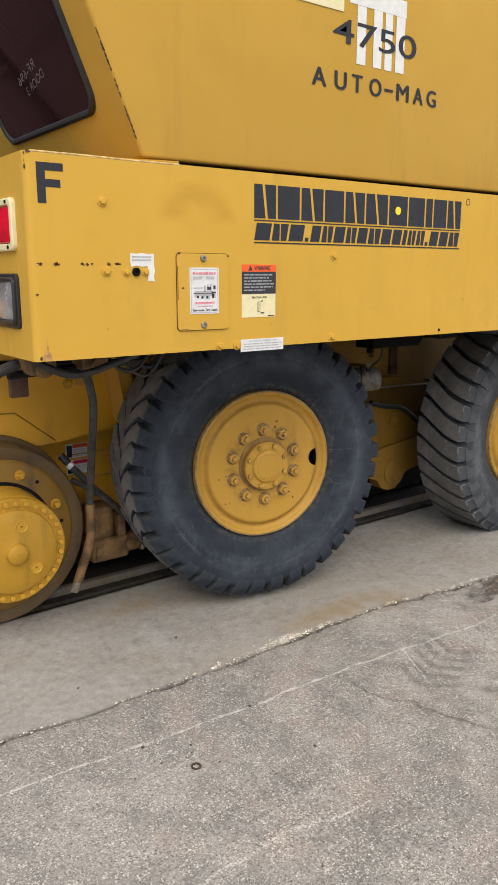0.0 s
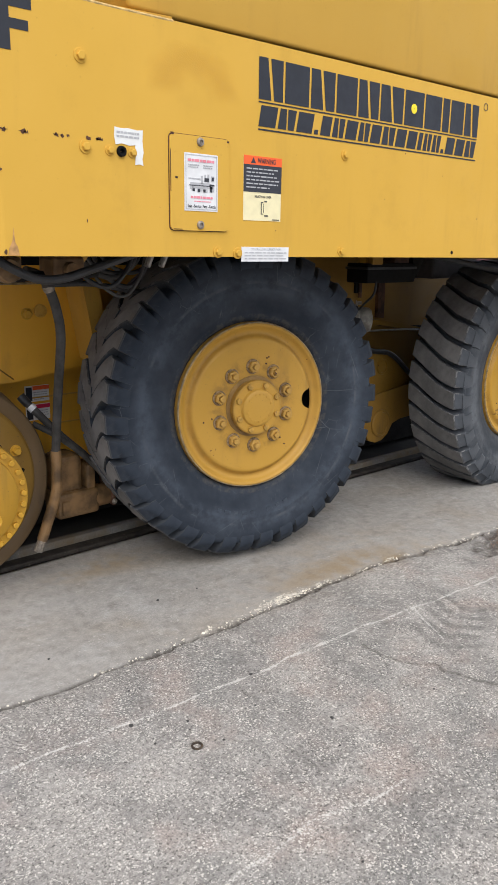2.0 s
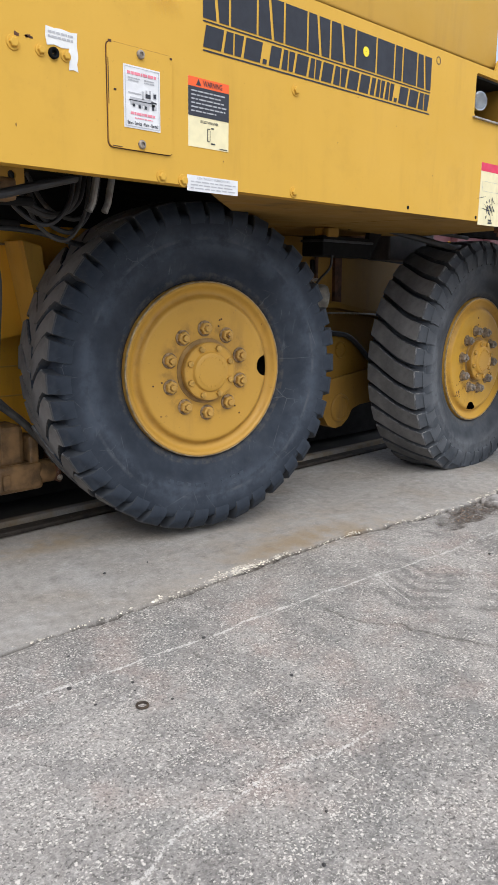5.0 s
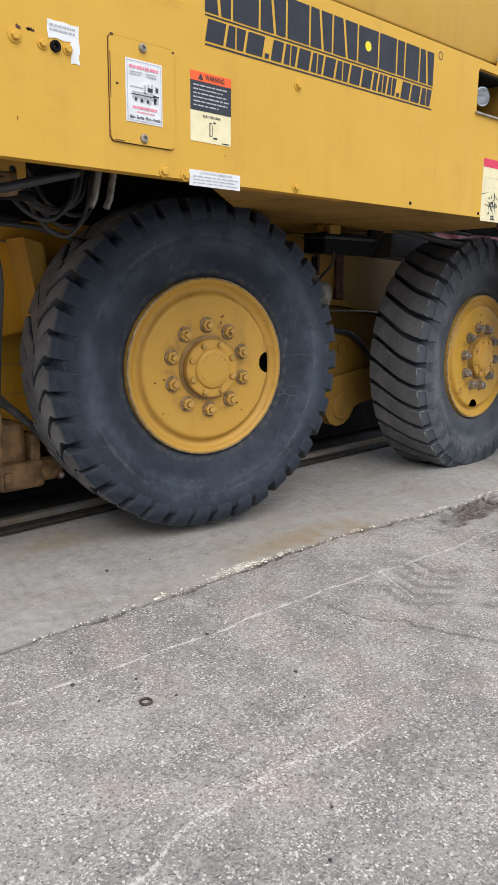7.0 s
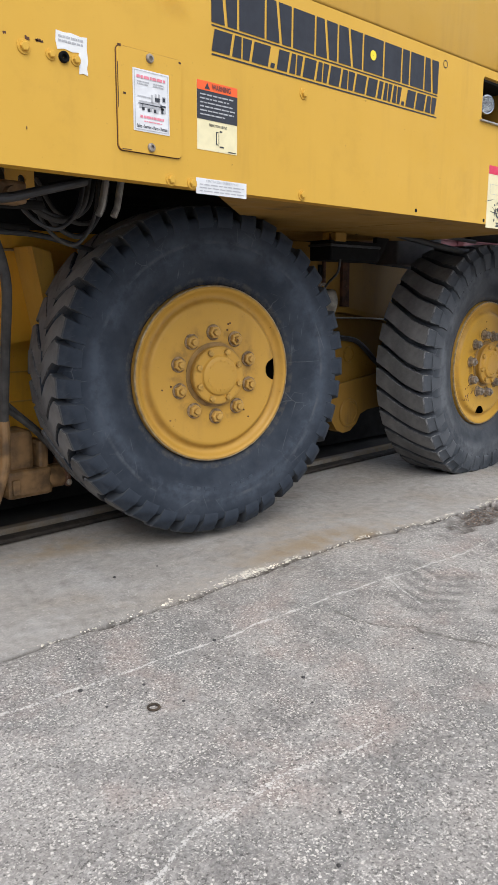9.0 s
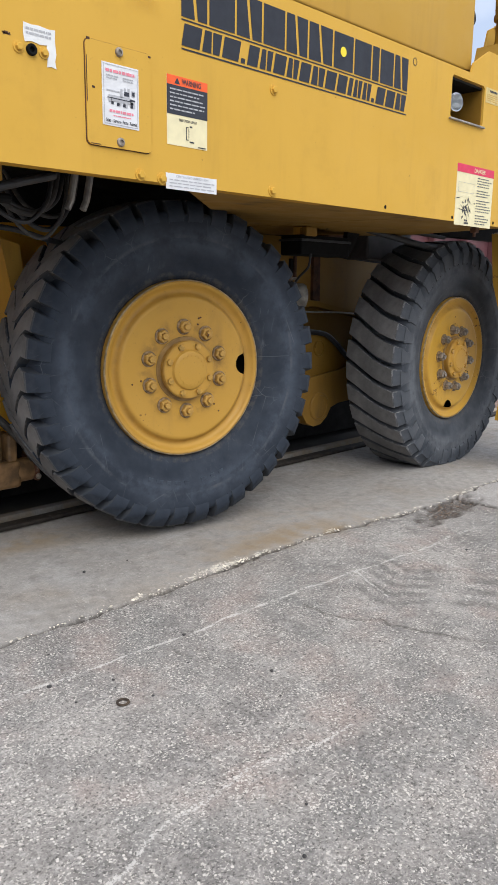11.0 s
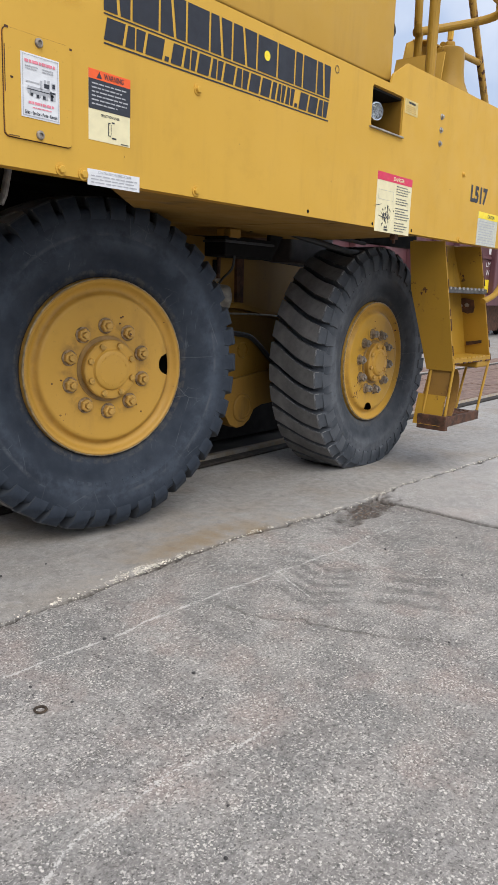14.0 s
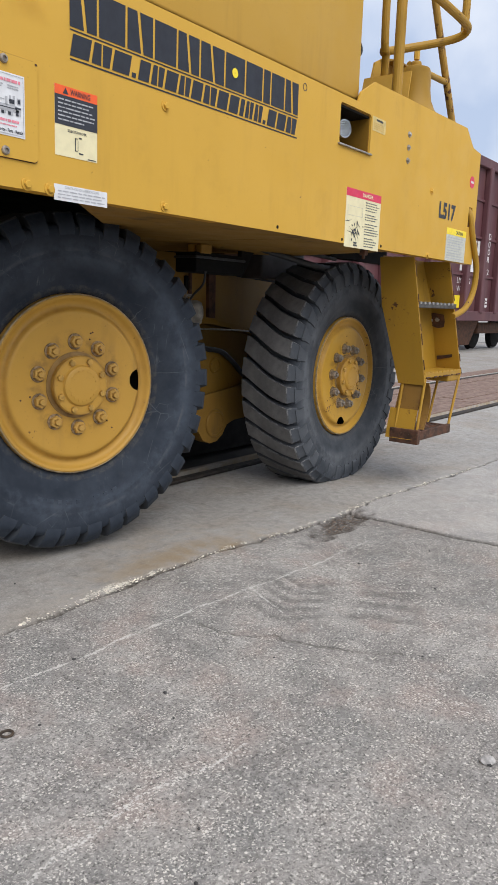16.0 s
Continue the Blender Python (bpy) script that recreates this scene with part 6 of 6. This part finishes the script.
for k in range(34):
    z = 1.985 + 0.29 * (k + rnd.random()) / 34
    if 9 < k < 13 or k in (19, 20, 27):
        continue
    x = 0.40 - 0.4195 * (z - 1.934) + 0.003
    r = rnd.uniform(0.0022, 0.0048)
    made = bmesh.ops.create_icosphere(bm, subdivisions=1, radius=r)["verts"]
    for v in made:
        v.co = Vector((x + v.co.x * 0.8 - v.co.z * 0.8 + rnd.uniform(-0.001, 0.001), 0.0335 + v.co.y * 0.7, z + v.co.z * 2.0))
part("rust_edge", bm, mat_rust, mover, "rusty chips along the hood's edge")


# a touched-up patch of fresher paint, an arch of brush strokes
def touch_material():
    n = Nodes("touch_up_yellow")
    sep = n.tree.nodes.new("ShaderNodeSeparateXYZ")
    n.put(sep.inputs[0], n.co)
    u = n.math("DIVIDE", n.math("SUBTRACT", sep.outputs["X"], 0.588), 0.105)
    v = n.math("DIVIDE", n.math("SUBTRACT", sep.outputs["Z"], 1.742), 0.080)
    r = n.math("SQRT", n.math("ADD", n.math("MULTIPLY", u, u), n.math("MULTIPLY", v, v)))
    off = n.math("ADD", n.math("ABSOLUTE", n.math("SUBTRACT", r, 1.0)), n.math("MULTIPLY", n.math("SUBTRACT", n.noise(14, 4), 0.5), 0.7))
    arch = n.math("MULTIPLY", n.ramp(off, 0.0, 0.7, 0.22, 0.0), n.ramp(sep.outputs["Z"], 1.718, 1.765))
    col = n.mix(0.75, YELLOW, (0.66, 0.37, 0.03))
    n.put(n.bsdf.inputs["Alpha"], arch)
    return n.done(col, 0.4)


part("touch_up_patch", bars(B(), 0.42, 0.76, 1.715, 1.865, 1, -0.0005, 1.0, 1, 0, False), touch_material(), mover, "brushed-on arch of fresher yellow paint")
# rust bleeding through the paint along the weld
rnd = random.Random(4)
for x0, x1, z in ((0.018, 0.105, 1.592), (0.155, 0.20, 1.593), (0.245, 0.30, 1.594)):
    for k in range(7 if x0 < 0.1 else 5):
        x = x0 + (x1 - x0) * rnd.random()
        bm = B()
        n, r = 9, rnd.uniform(0.0025, 0.006)
        bm.faces.new([bm.verts.new((x + r * 1.5 * math.cos(2 * math.pi * i / n) * rnd.uniform(0.6, 1.2), -0.0008, z + rnd.uniform(-0.003, 0.003) + r * math.sin(2 * math.pi * i / n) * rnd.uniform(0.5, 1.1))) for i in range(n)])
        part("rust_spot", bm, mat_rust, mover)
for x, z, w, h in ((0.012, 1.499, 0.012, 0.008), (0.241, 1.385, 0.003, 0.014), (0.014, 1.306, 0.010, 0.014), (0.004, 1.902, 0.02, 0.006), (1.52, 1.66, 0.005, 0.005), (3.1, 1.55, 0.006, 0.006), (1.42, 1.50, 0.004, 0.004), (0.9, 1.38, 0.003, 0.006), (2.0, 1.45, 0.004, 0.008), (1.75, 1.6, 0.004, 0.004)):
    bm = B()
    bm.faces.new([bm.verts.new((x + w * (0.5 + 0.5 * math.cos(a) * rnd.uniform(0.6, 1)), -0.0008, z + h * (0.5 + 0.5 * math.sin(a) * rnd.uniform(0.6, 1)))) for a in (2 * math.pi * i / 8 for i in range(8))])
    part("rust_spot", bm, mat_rust, mover)

# worn top edge, corner and a bare patch at the foot of the corner
rnd = random.Random(33)
for k in range(22):
    x = rnd.uniform(0.01, 0.46) if k < 16 else 0.004
    z = TOP - 0.001 if k < 16 else TOP - rnd.uniform(0.0, 0.05)
    r = rnd.uniform(0.0015, 0.0040)
    bm = B()
    made = bmesh.ops.create_icosphere(bm, subdivisions=1, radius=r)["verts"]
    for v in made:
        v.co = Vector((x + v.co.x * (rnd.uniform(1.2, 2.6) if k < 16 else 0.8), 0.0015 + v.co.y * 0.7 + (0.004 if k >= 16 else 0), z + v.co.z * (0.6 if k < 16 else 1.6)))
    part("rust_chip", bm, mat_rust, mover)
bm = B()
bm.faces.new([bm.verts.new((x, -0.0009, z)) for x, z in ((0.024, 1.3045), (0.054, 1.3045), (0.050, 1.325), (0.044, 1.335), (0.041, 1.372), (0.037, 1.340), (0.028, 1.322))])
part("primer_patch", bm, plain("bare_primer", (0.40, 0.215, 0.075), 0.6, 0, 0.35, 40), mover)

# ---- hoses under the front end ----
part("brake_hose", tube(B(), [(0.36, 0.66, 1.245), (0.42, 0.67, 1.225), (0.460, 0.69, 1.180), (0.488, 0.695, 1.10), (0.500, 0.70, 1.0), (0.528, 0.80, 0.79), (0.553, 0.90, 0.52)], 0.0175, 14), mat_hose, mover, "thick grey rubber hose")
part("sand_pipe", tube(B(), [(0.553, 0.90, 0.53), (0.553, 0.90, 0.43), (0.546, 0.905, 0.345), (0.50, 0.92, 0.20), (0.485, 0.925, 0.155)], 0.022, 14), mat_grease, mover, "rusty sanding pipe ending above the rail")
part("sand_nozzle", tube(B(), [(0.486, 0.925, 0.158), (0.466, 0.93, 0.108)], 0.019, 12, False), mat_nut, mover)
part("hose", tube(B(), [(0.515, 1.10, 0.715), (0.56, 1.06, 0.652), (0.647, 1.03, 0.548), (0.73, 1.0, 0.462), (0.80, 0.99, 0.378), (0.862, 0.99, 0.305)], 0.016, 12), mat_hose, mover)
part("hose", tube(B(), [(0.53, 1.05, 0.615), (0.60, 1.02, 0.570), (0.69, 1.0, 0.495), (0.78, 0.985, 0.400), (0.842, 0.985, 0.300)], 0.013, 12), mat_hose, mover)
part("hose_fitting", tube(B(), [(0.508, 1.105, 0.726), (0.530, 1.085, 0.692)], 0.0185, 12, False), mat_cable, mover)
part("hose_band", tube(B(), [(0.536, 1.080, 0.684), (0.548, 1.070, 0.668)], 0.0185, 12, False), mat_sheet, mover, "pale band on the hose")
bm = B()
box(bm, 0.600, 0.800, 1.0, 1.14, 0.185, 0.300, 0.018)
box(bm, 0.610, 0.735, 1.02, 1.16, 0.285, 0.462, 0.026)
box(bm, 0.745, 0.790, 1.01, 1.12, 0.295, 0.410, 0.012)
casting = part("sand_trap_casting", bm, mat_grease, mover, "greasy cast housing")
bm = B()
lathe(bm, [(0.001, -0.05), (0.046, -0.05), (0.050, -0.045), (0.050, 0.045), (0.001, 0.046)], 20)
part("valve_body", bm, mat_grease, casting, "", True).matrix_basis = pose(0.815, 1.05, 0.248, 0, 0, 90)
part("end_flange", box(B(), 0.856, 0.874, 0.985, 1.11, 0.205, 0.318, 0.006), mat_rust, casting)
for z in (0.225, 0.298):
    part("flange_bolt", hexbolt(B(), 0.864, 0.985, z, 0.009, 0.010, 1.4), mat_nut, casting)
part("cast_foot", box(B(), 0.615, 0.650, 0.985, 1.0, 0.205, 0.270, 0.006), mat_grease, casting)
for z in (0.615, 0.70):
    bm = box(B(), 0.628, 0.743, 1.331, 1.3345, z - 0.055, z + 0.018)
    lab = part("hazard_label", bm, mat_white, mover, "small white and red hazard label")
    part("label_frame", box(B(), 0.664, 0.743, 1.3285, 1.3305, z - 0.002, z + 0.016), mat_orange if z > 0.65 else mat_red_ink, lab)
    part("pictogram", box(B(), 0.632, 0.660, 1.3285, 1.3305, z - 0.05, z + 0.012), mat_black_label, lab)
    part("fine_print", bars(B(), 0.668, 0.738, z - 0.050, z - 0.008, 4, 1.3300, 0.4, 8, 0.3), mat_grey_ink, lab)
bm = B()
lathe(bm, [(0.028, 1.20), (0.028, 1.192), (0.022, 1.19), (0.020, 1.196), (0.001, 1.196)], 24, (0.66, 0, 1.06))
part("grease_port", bm, mat_under, mover)
part("frame_bolt", hexbolt(B(), 0.60, 1.20, 1.05, 0.018, 0.02, 1.4), mat_yellow_worn, mover)
# pipework tucked under the end panel
bm = B()
box(bm, 0.05, 0.15, 0.20, 0.30, 1.235, 1.30, 0.012)
lathe(bm, [(0.001, 0.17), (0.03, 0.17), (0.034, 0.18), (0.034, 0.22)], 16, (0.10, 0, 1.262))
part("relay_valve", bm, mat_grease, mover, "grimy relay valve")
bm = B()
box(bm, 0.24, 0.34, 0.20, 0.30, 1.24, 1.30, 0.01)
lathe(bm, [(0.001, 0.18), (0.02, 0.18), (0.022, 0.19), (0.022, 0.22)], 12, (0.29, 0, 1.262))
part("relay_valve", bm, mat_grease, mover)
part("pipe", tube(B(), [(0.0, 0.26, 1.235), (0.42, 0.28, 1.25)], 0.014, 10, False), mat_dark_steel, mover)
bm = box(B(), 0.035, 0.098, 0.34, 0.37, 1.145, 1.27, 0.005)
part("hanger_bracket", bm, mat_rust, mover, "rusty hanger bracket")
part("hose_and_shadow_tube", tube(B(), [(0.02, 0.22, 1.275), (-0.06, 0.20, 1.25), (-0.14, 0.20, 1.19), (-0.25, 0.22, 1.08)], 0.018, 12), mat_cable, mover)
part("cable", tube(B(), [(0.04, 0.14, 1.30), (0.09, 0.12, 1.266), (0.16, 0.12, 1.240), (0.24, 0.13, 1.243), (0.33, 0.14, 1.266), (0.41, 0.15, 1.288), (0.50, 0.17, 1.312)], 0.0125, 12), mat_cable, mover, "sagging black cable")
rnd = random.Random(9)
for k in range(6):
    x0 = 0.50 + 0.04 * k
    deep = rnd.uniform(0.05, 0.14)
    y0 = 0.42 + 0.035 * k
    part("cable", tube(B(), [(x0 - 0.10, y0 + 0.05, 1.38), (x0 - 0.06, y0, 1.31 - deep * 0.7), (x0 + 0.03, y0 - 0.02, 1.29 - deep), (x0 + 0.12, y0, 1.31 - deep * 0.5), (x0 + 0.18, y0 + 0.05, 1.39)], rnd.uniform(0.006, 0.010), 10), mat_hose if k % 2 else mat_cable, mover)
for x in (0.78, 0.84):
    part("hose_end", tube(B(), [(x, 0.50, 1.38), (x - 0.02, 0.50, 1.29), (x - 0.035, 0.50, 1.26)], 0.012, 10, False), mat_steel, mover)
part("air_line", tube(B(), [(0.42, 0.62, 1.20), (0.62, 0.66, 1.195), (0.80, 0.70, 1.165), (1.05, 0.85, 1.15)], 0.010, 10), mat_cable, mover)
part("air_line", tube(B(), [(0.05, 0.60, 1.235), (0.55, 0.62, 1.215)], 0.012, 10, False), mat_dark_steel, mover)
# Black sheet added for the shaded gap behind the cables.
part("dark_gap_sheet", box(B(), 0.55, 1.30, 1.10, 1.11, 1.25, 1.42), mat_dark_hole, mover)

part("hose_clamp", tube(B(), [(0.452, 0.687, 1.193), (0.462, 0.691, 1.175)], 0.0205, 12, False), mat_nut, mover, "dull steel hose clamp")
holes = [[(cx + 0.013 * math.cos(2 * math.pi * k / 12), cz + 0.013 * math.sin(2 * math.pi * k / 12)) for k in range(12)] for cx, cz in ((0.425, 1.335), (0.398, 1.288))]
part("mount_bracket", plate(B(), [(0.375, 1.262), (0.43, 1.262), (0.465, 1.30), (0.465, 1.41), (0.375, 1.41)], 0.40, 0.408, holes, 0.001), mat_under, mover, "dusty mounting bracket with two holes")

# ---- loose bits on the slab ----
mat_grease_dark = rust_material("dark_rusted_ring", (0.03, 0.022, 0.016), (0.08, 0.055, 0.035))
bm = B()
ring = []
for i in range(28):
    a = 2 * math.pi * i / 28
    ring.append([bm.verts.new(((0.0138 + 0.0034 * math.cos(b)) * math.cos(a), (0.0138 + 0.0034 * math.cos(b)) * math.sin(a), 0.003 + 0.003 * math.sin(b))) for b in (2 * math.pi * j / 8 for j in range(8))])
for i in range(28):
    for j in range(8):
        bm.faces.new((ring[i][j], ring[(i + 1) % 28][j], ring[(i + 1) % 28][(j + 1) % 8], ring[i][(j + 1) % 8]))
washer = new("washer", mesh_of(bm, "washer", mat_grease_dark, True))
washer.location = (0.311, -0.374, 0.002)
tagged(washer, "rusty steel ring washer lying on the concrete", "washer")


def pebble(x, y, r, material, seed):
    bm = B()
    bmesh.ops.create_icosphere(bm, subdivisions=2, radius=r)
    rn = random.Random(seed)
    off = Vector((rn.random() * 9, rn.random() * 9, rn.random() * 9))
    for v in bm.verts:
        v.co *= 1 + 0.55 * noise.noise(v.co / r * 0.9 + off)
        v.co.z *= 0.6
    ob = new("pebble", mesh_of(bm, "pebble", material, True))
    ob.location = (x, y, r * 0.35)
    return tagged(ob, "small dark stone lying on the concrete" if material is mat_dark_stone else "pale grey chip of concrete lying loose", "stone", "loose stones")


mat_dark_stone = plain("dark_stone", (0.05, 0.047, 0.045), 0.8, 0, 0.3, 80, 0.4)
mat_pale_stone = plain("pale_stone", (0.34, 0.32, 0.30), 0.85, 0, 0.4, 60, 0.5)
for k, (x, y, r, m) in enumerate(((0.660, -0.194, 0.008, 1), (0.953, -1.292, 0.016, 0), (0.221, -0.179, 0.009, 1), (0.359, -0.264, 0.006, 1), (0.387, -0.397, 0.006, 1), (0.718, 0.431, 0.008, 1), (0.308, -0.026, 0.005, 1), (0.696, -0.518, 0.007, 1), (0.945, -1.300, 0.009, 1), (0.23, -0.29, 0.005, 1), (0.34, -0.30, 0.004, 1), (0.56, -0.33, 0.005, 1), (1.95, -0.40, 0.007, 1), (0.36, -0.93, 0.005, 1), (1.05, -0.62, 0.005, 1), (0.2, 0.30, 0.006, 1), (0.9, 0.42, 0.005, 1), (1.9, -0.75, 0.006, 1), (0.62, -0.62, 0.004, 1), (1.35, -0.95, 0.005, 1), (0.25, -1.02, 0.006, 1), (2.3, -0.55, 0.006, 1))):
    pebble(x, y, r * (0.72 if m else 1.0), mat_dark_stone if m else mat_pale_stone, k)
mat_grit = plain("pale_grit", (0.58, 0.53, 0.44), 0.85, 0, 0.5, 25, 0.4)
rnd = random.Random(12)
mat_debris = plain("brown_leaf_litter", (0.15, 0.105, 0.075), 0.9, 0, 0.6, 40, 0.4)


def scatter(name, spots, material, label):
    bm = B()
    for x, y, z, s in spots:
        made = bmesh.ops.create_icosphere(bm, subdivisions=1, radius=s)["verts"]
        sx, sy = rnd.uniform(0.7, 1.5), rnd.uniform(0.7, 1.5)
        for v in made:
            v.co = Vector((v.co.x * sx + x, v.co.y * sy + y, v.co.z * 0.6 + z))
    return tagged(new(name, mesh_of(bm, name, material)), label, "gravel", kind="stuff")


spots = []
for k in range(760):
    x = rnd.gauss(1.12, 0.085) if k % 4 == 0 else rnd.uniform(-0.2, 4.4)
    y = float(crack_y(x)) + (rnd.gauss(0.028, 0.016) if k % 4 == 0 else rnd.gauss(0.010, 0.011))
    spots.append((x, y, -0.002, rnd.uniform(0.0013, 0.0048)))
scatter("gravel_grit", spots, mat_grit, "pale grit and broken aggregate along the slab joint")
spots = [(rnd.gauss(2.38, 0.13), rnd.gauss(-0.05, 0.045), -0.008, rnd.uniform(0.001, 0.004)) for k in range(420)]
scatter("leaf_litter", spots, mat_debris, "brown crumbled leaf litter in a broken corner of the slab")

# ---- second track and railcars beyond ----
def maroon():
    n = Nodes("faded_maroon_car_paint")
    col = n.mix(n.ramp(n.noise(0.9, 5), 0.3, 0.7), (0.078, 0.024, 0.029), (0.110, 0.038, 0.043))
    col = n.mix(n.ramp(n.noise(5, 6, 0.65, (1, 1, 0.15)), 0.5, 0.75, 0, 0.5), col, (0.16, 0.08, 0.068))
    n.bump(n.noise(20, 4), 0.1, 0.003)
    return n.done(col, 0.6)


mat_maroon = maroon()


def railcar(x0, x1, y0):
    """A ribbed hopper or box car on its trucks, side towards -y."""
    car = thing("railcar", "maroon ribbed railcar with white stencilling standing on the far track", "railcar", (0, 0, 0), "railcars on the far track")
    bm = B()
    box(bm, x0, x1, y0 + 0.10, y0 + 2.9, 0.98, 4.62)
    part("body", bm, mat_maroon, car)
    part("top_chord", box(B(), x0 - 0.05, x1 + 0.05, y0 - 0.02, y0 + 0.14, 4.55, 4.78, 0.02), mat_maroon, car)
    part("side_sill", box(B(), x0 - 0.05, x1 + 0.05, y0 - 0.02, y0 + 0.14, 0.80, 1.05, 0.02), mat_maroon, car)
    n = 12
    for k in range(n + 1):
        x = x0 + (x1 - x0) * k / n
        part("rib", box(B(), x - 0.11, x + 0.11, y0 - 0.05, y0 + 0.12, 1.0, 4.6, 0.03), mat_maroon, car)
    for z in (1.9, 2.85, 3.75):
        part("rail_stiffener", box(B(), x0, x1, y0 + 0.06, y0 + 0.12, z, z + 0.06, 0.01), mat_maroon, car)
    for x in (x0 + 1.1, x1 - 1.1):
        bm = B()
        box(bm, x - 1.2, x + 1.2, y0 + 0.35, y0 + 0.55, 0.45, 0.75, 0.05)
        truck = part("truck", bm, mat_rust, car, "rusty truck side frame")
        for dx in (-0.85, 0.85):
            bm = B()
            lathe(bm, [(0.001, 0.0), (0.16, 0.0), (0.40, 0.02), (0.42, 0.03), (0.42, 0.15), (0.45, 0.17), (0.001, 0.17)], 36, (x + dx, y0 + 0.55, 0.45))
            part("truck_wheel", bm, mat_dark_steel, truck)
    # Rusty panels added in place of the truck gear below the sill.
    for k in range(4):
        x = x0 + 2.9 + 2.2 * k
        bm = B()
        quad_plate(bm, [(x - 0.75, y0 + 0.20, 0.96), (x + 0.75, y0 + 0.20, 0.96), (x + 0.62, y0 + 0.42, 0.16), (x - 0.62, y0 + 0.42, 0.16)], 0.03)
        box(bm, x - 0.62, x + 0.62, y0 + 0.5, y0 + 2.4, 0.30, 0.97, 0.03)
        part("underbody_rust_panel", bm, mat_rust, car)
    return car


FAR_Y = 5.45
car = railcar(9.0, 21.9, FAR_Y)
copy_thing(car, Matrix.Translation((-14.2, 0, 0)))


def stencil(text, x, z, h, width, ob):
    return lettering("stencil", text, x, z, h, ob, mat_white, width, FAR_Y - 0.056, bold=0.01)


for k, ch in enumerate("DOOR"):
    lettering("stencil", ch, 18.75, 2.86 - 0.19 * k, 0.145, car, mat_white, 0.15, FAR_Y - 0.055)
lettering("stencil", "2", 18.80, 1.98, 0.14, car, mat_white, 0.13, FAR_Y - 0.055)
lettering("stencil", "LMT  212", 17.25, 1.72, 0.13, car, mat_white, 0.85, FAR_Y + 0.090)
lettering("stencil", "WT  74", 17.25, 1.52, 0.13, car, mat_white, 0.72, FAR_Y + 0.090)
bm = B()
for x, w in ((17.35, 0.28), (17.70, 0.28), (18.05, 0.30), (18.40, 0.24)):
    bars(bm, x, x + w, 2.45, 2.80, 1, FAR_Y + 0.092, 1.0, 1, 0, False)
    bars(bm, x, x + w, 2.02, 2.34, 1, FAR_Y + 0.092, 1.0, 1, 0, False)
part("stencil_bar", bm, mat_white, car)
bm = B()
for z in (1.15, 1.24, 1.33):
    bars(bm, 18.85, 19.05, z, z + 0.07, 1, FAR_Y - 0.055, 0.9, 2, 0.2)
part("stencil_bar", bm, mat_white, car)
part("yellow_patch", box(B(), 17.15, 17.55, FAR_Y + 0.088, FAR_Y + 0.1, 1.12, 1.42), mat_yellow_ink, car)
part("yellow_patch", box(B(), 10.95, 11.35, FAR_Y + 0.088, FAR_Y + 0.1, 1.68, 1.78), mat_yellow_ink, car)
for y in (6.15, 7.65):
    tagged(rail(y, y + 0.072), group="rails of the far track")

# timber crossing planks between the tracks
mat_plank = rust_material("weathered_crossing_timber", (0.16, 0.10, 0.075), (0.30, 0.21, 0.165))
rnd = random.Random(3)
crossing = thing("timber_crossing", "weathered brown timber crossing planks laid between the rails", "crossing", (0, 0, 0), "", "structure")
for k in range(6):
    y = (1.235 + 0.256 * k) if k < 5 else 2.735
    x = 5.0 + rnd.uniform(0, 0.6)
    while x < 17.5:
        ln = rnd.uniform(2.2, 2.7)
        part("plank", box(B(), x, x + ln - 0.012, y, y + 0.240, -0.03, 0.010 + rnd.uniform(0, 0.010), 0.006), mat_plank, crossing)
        x += ln
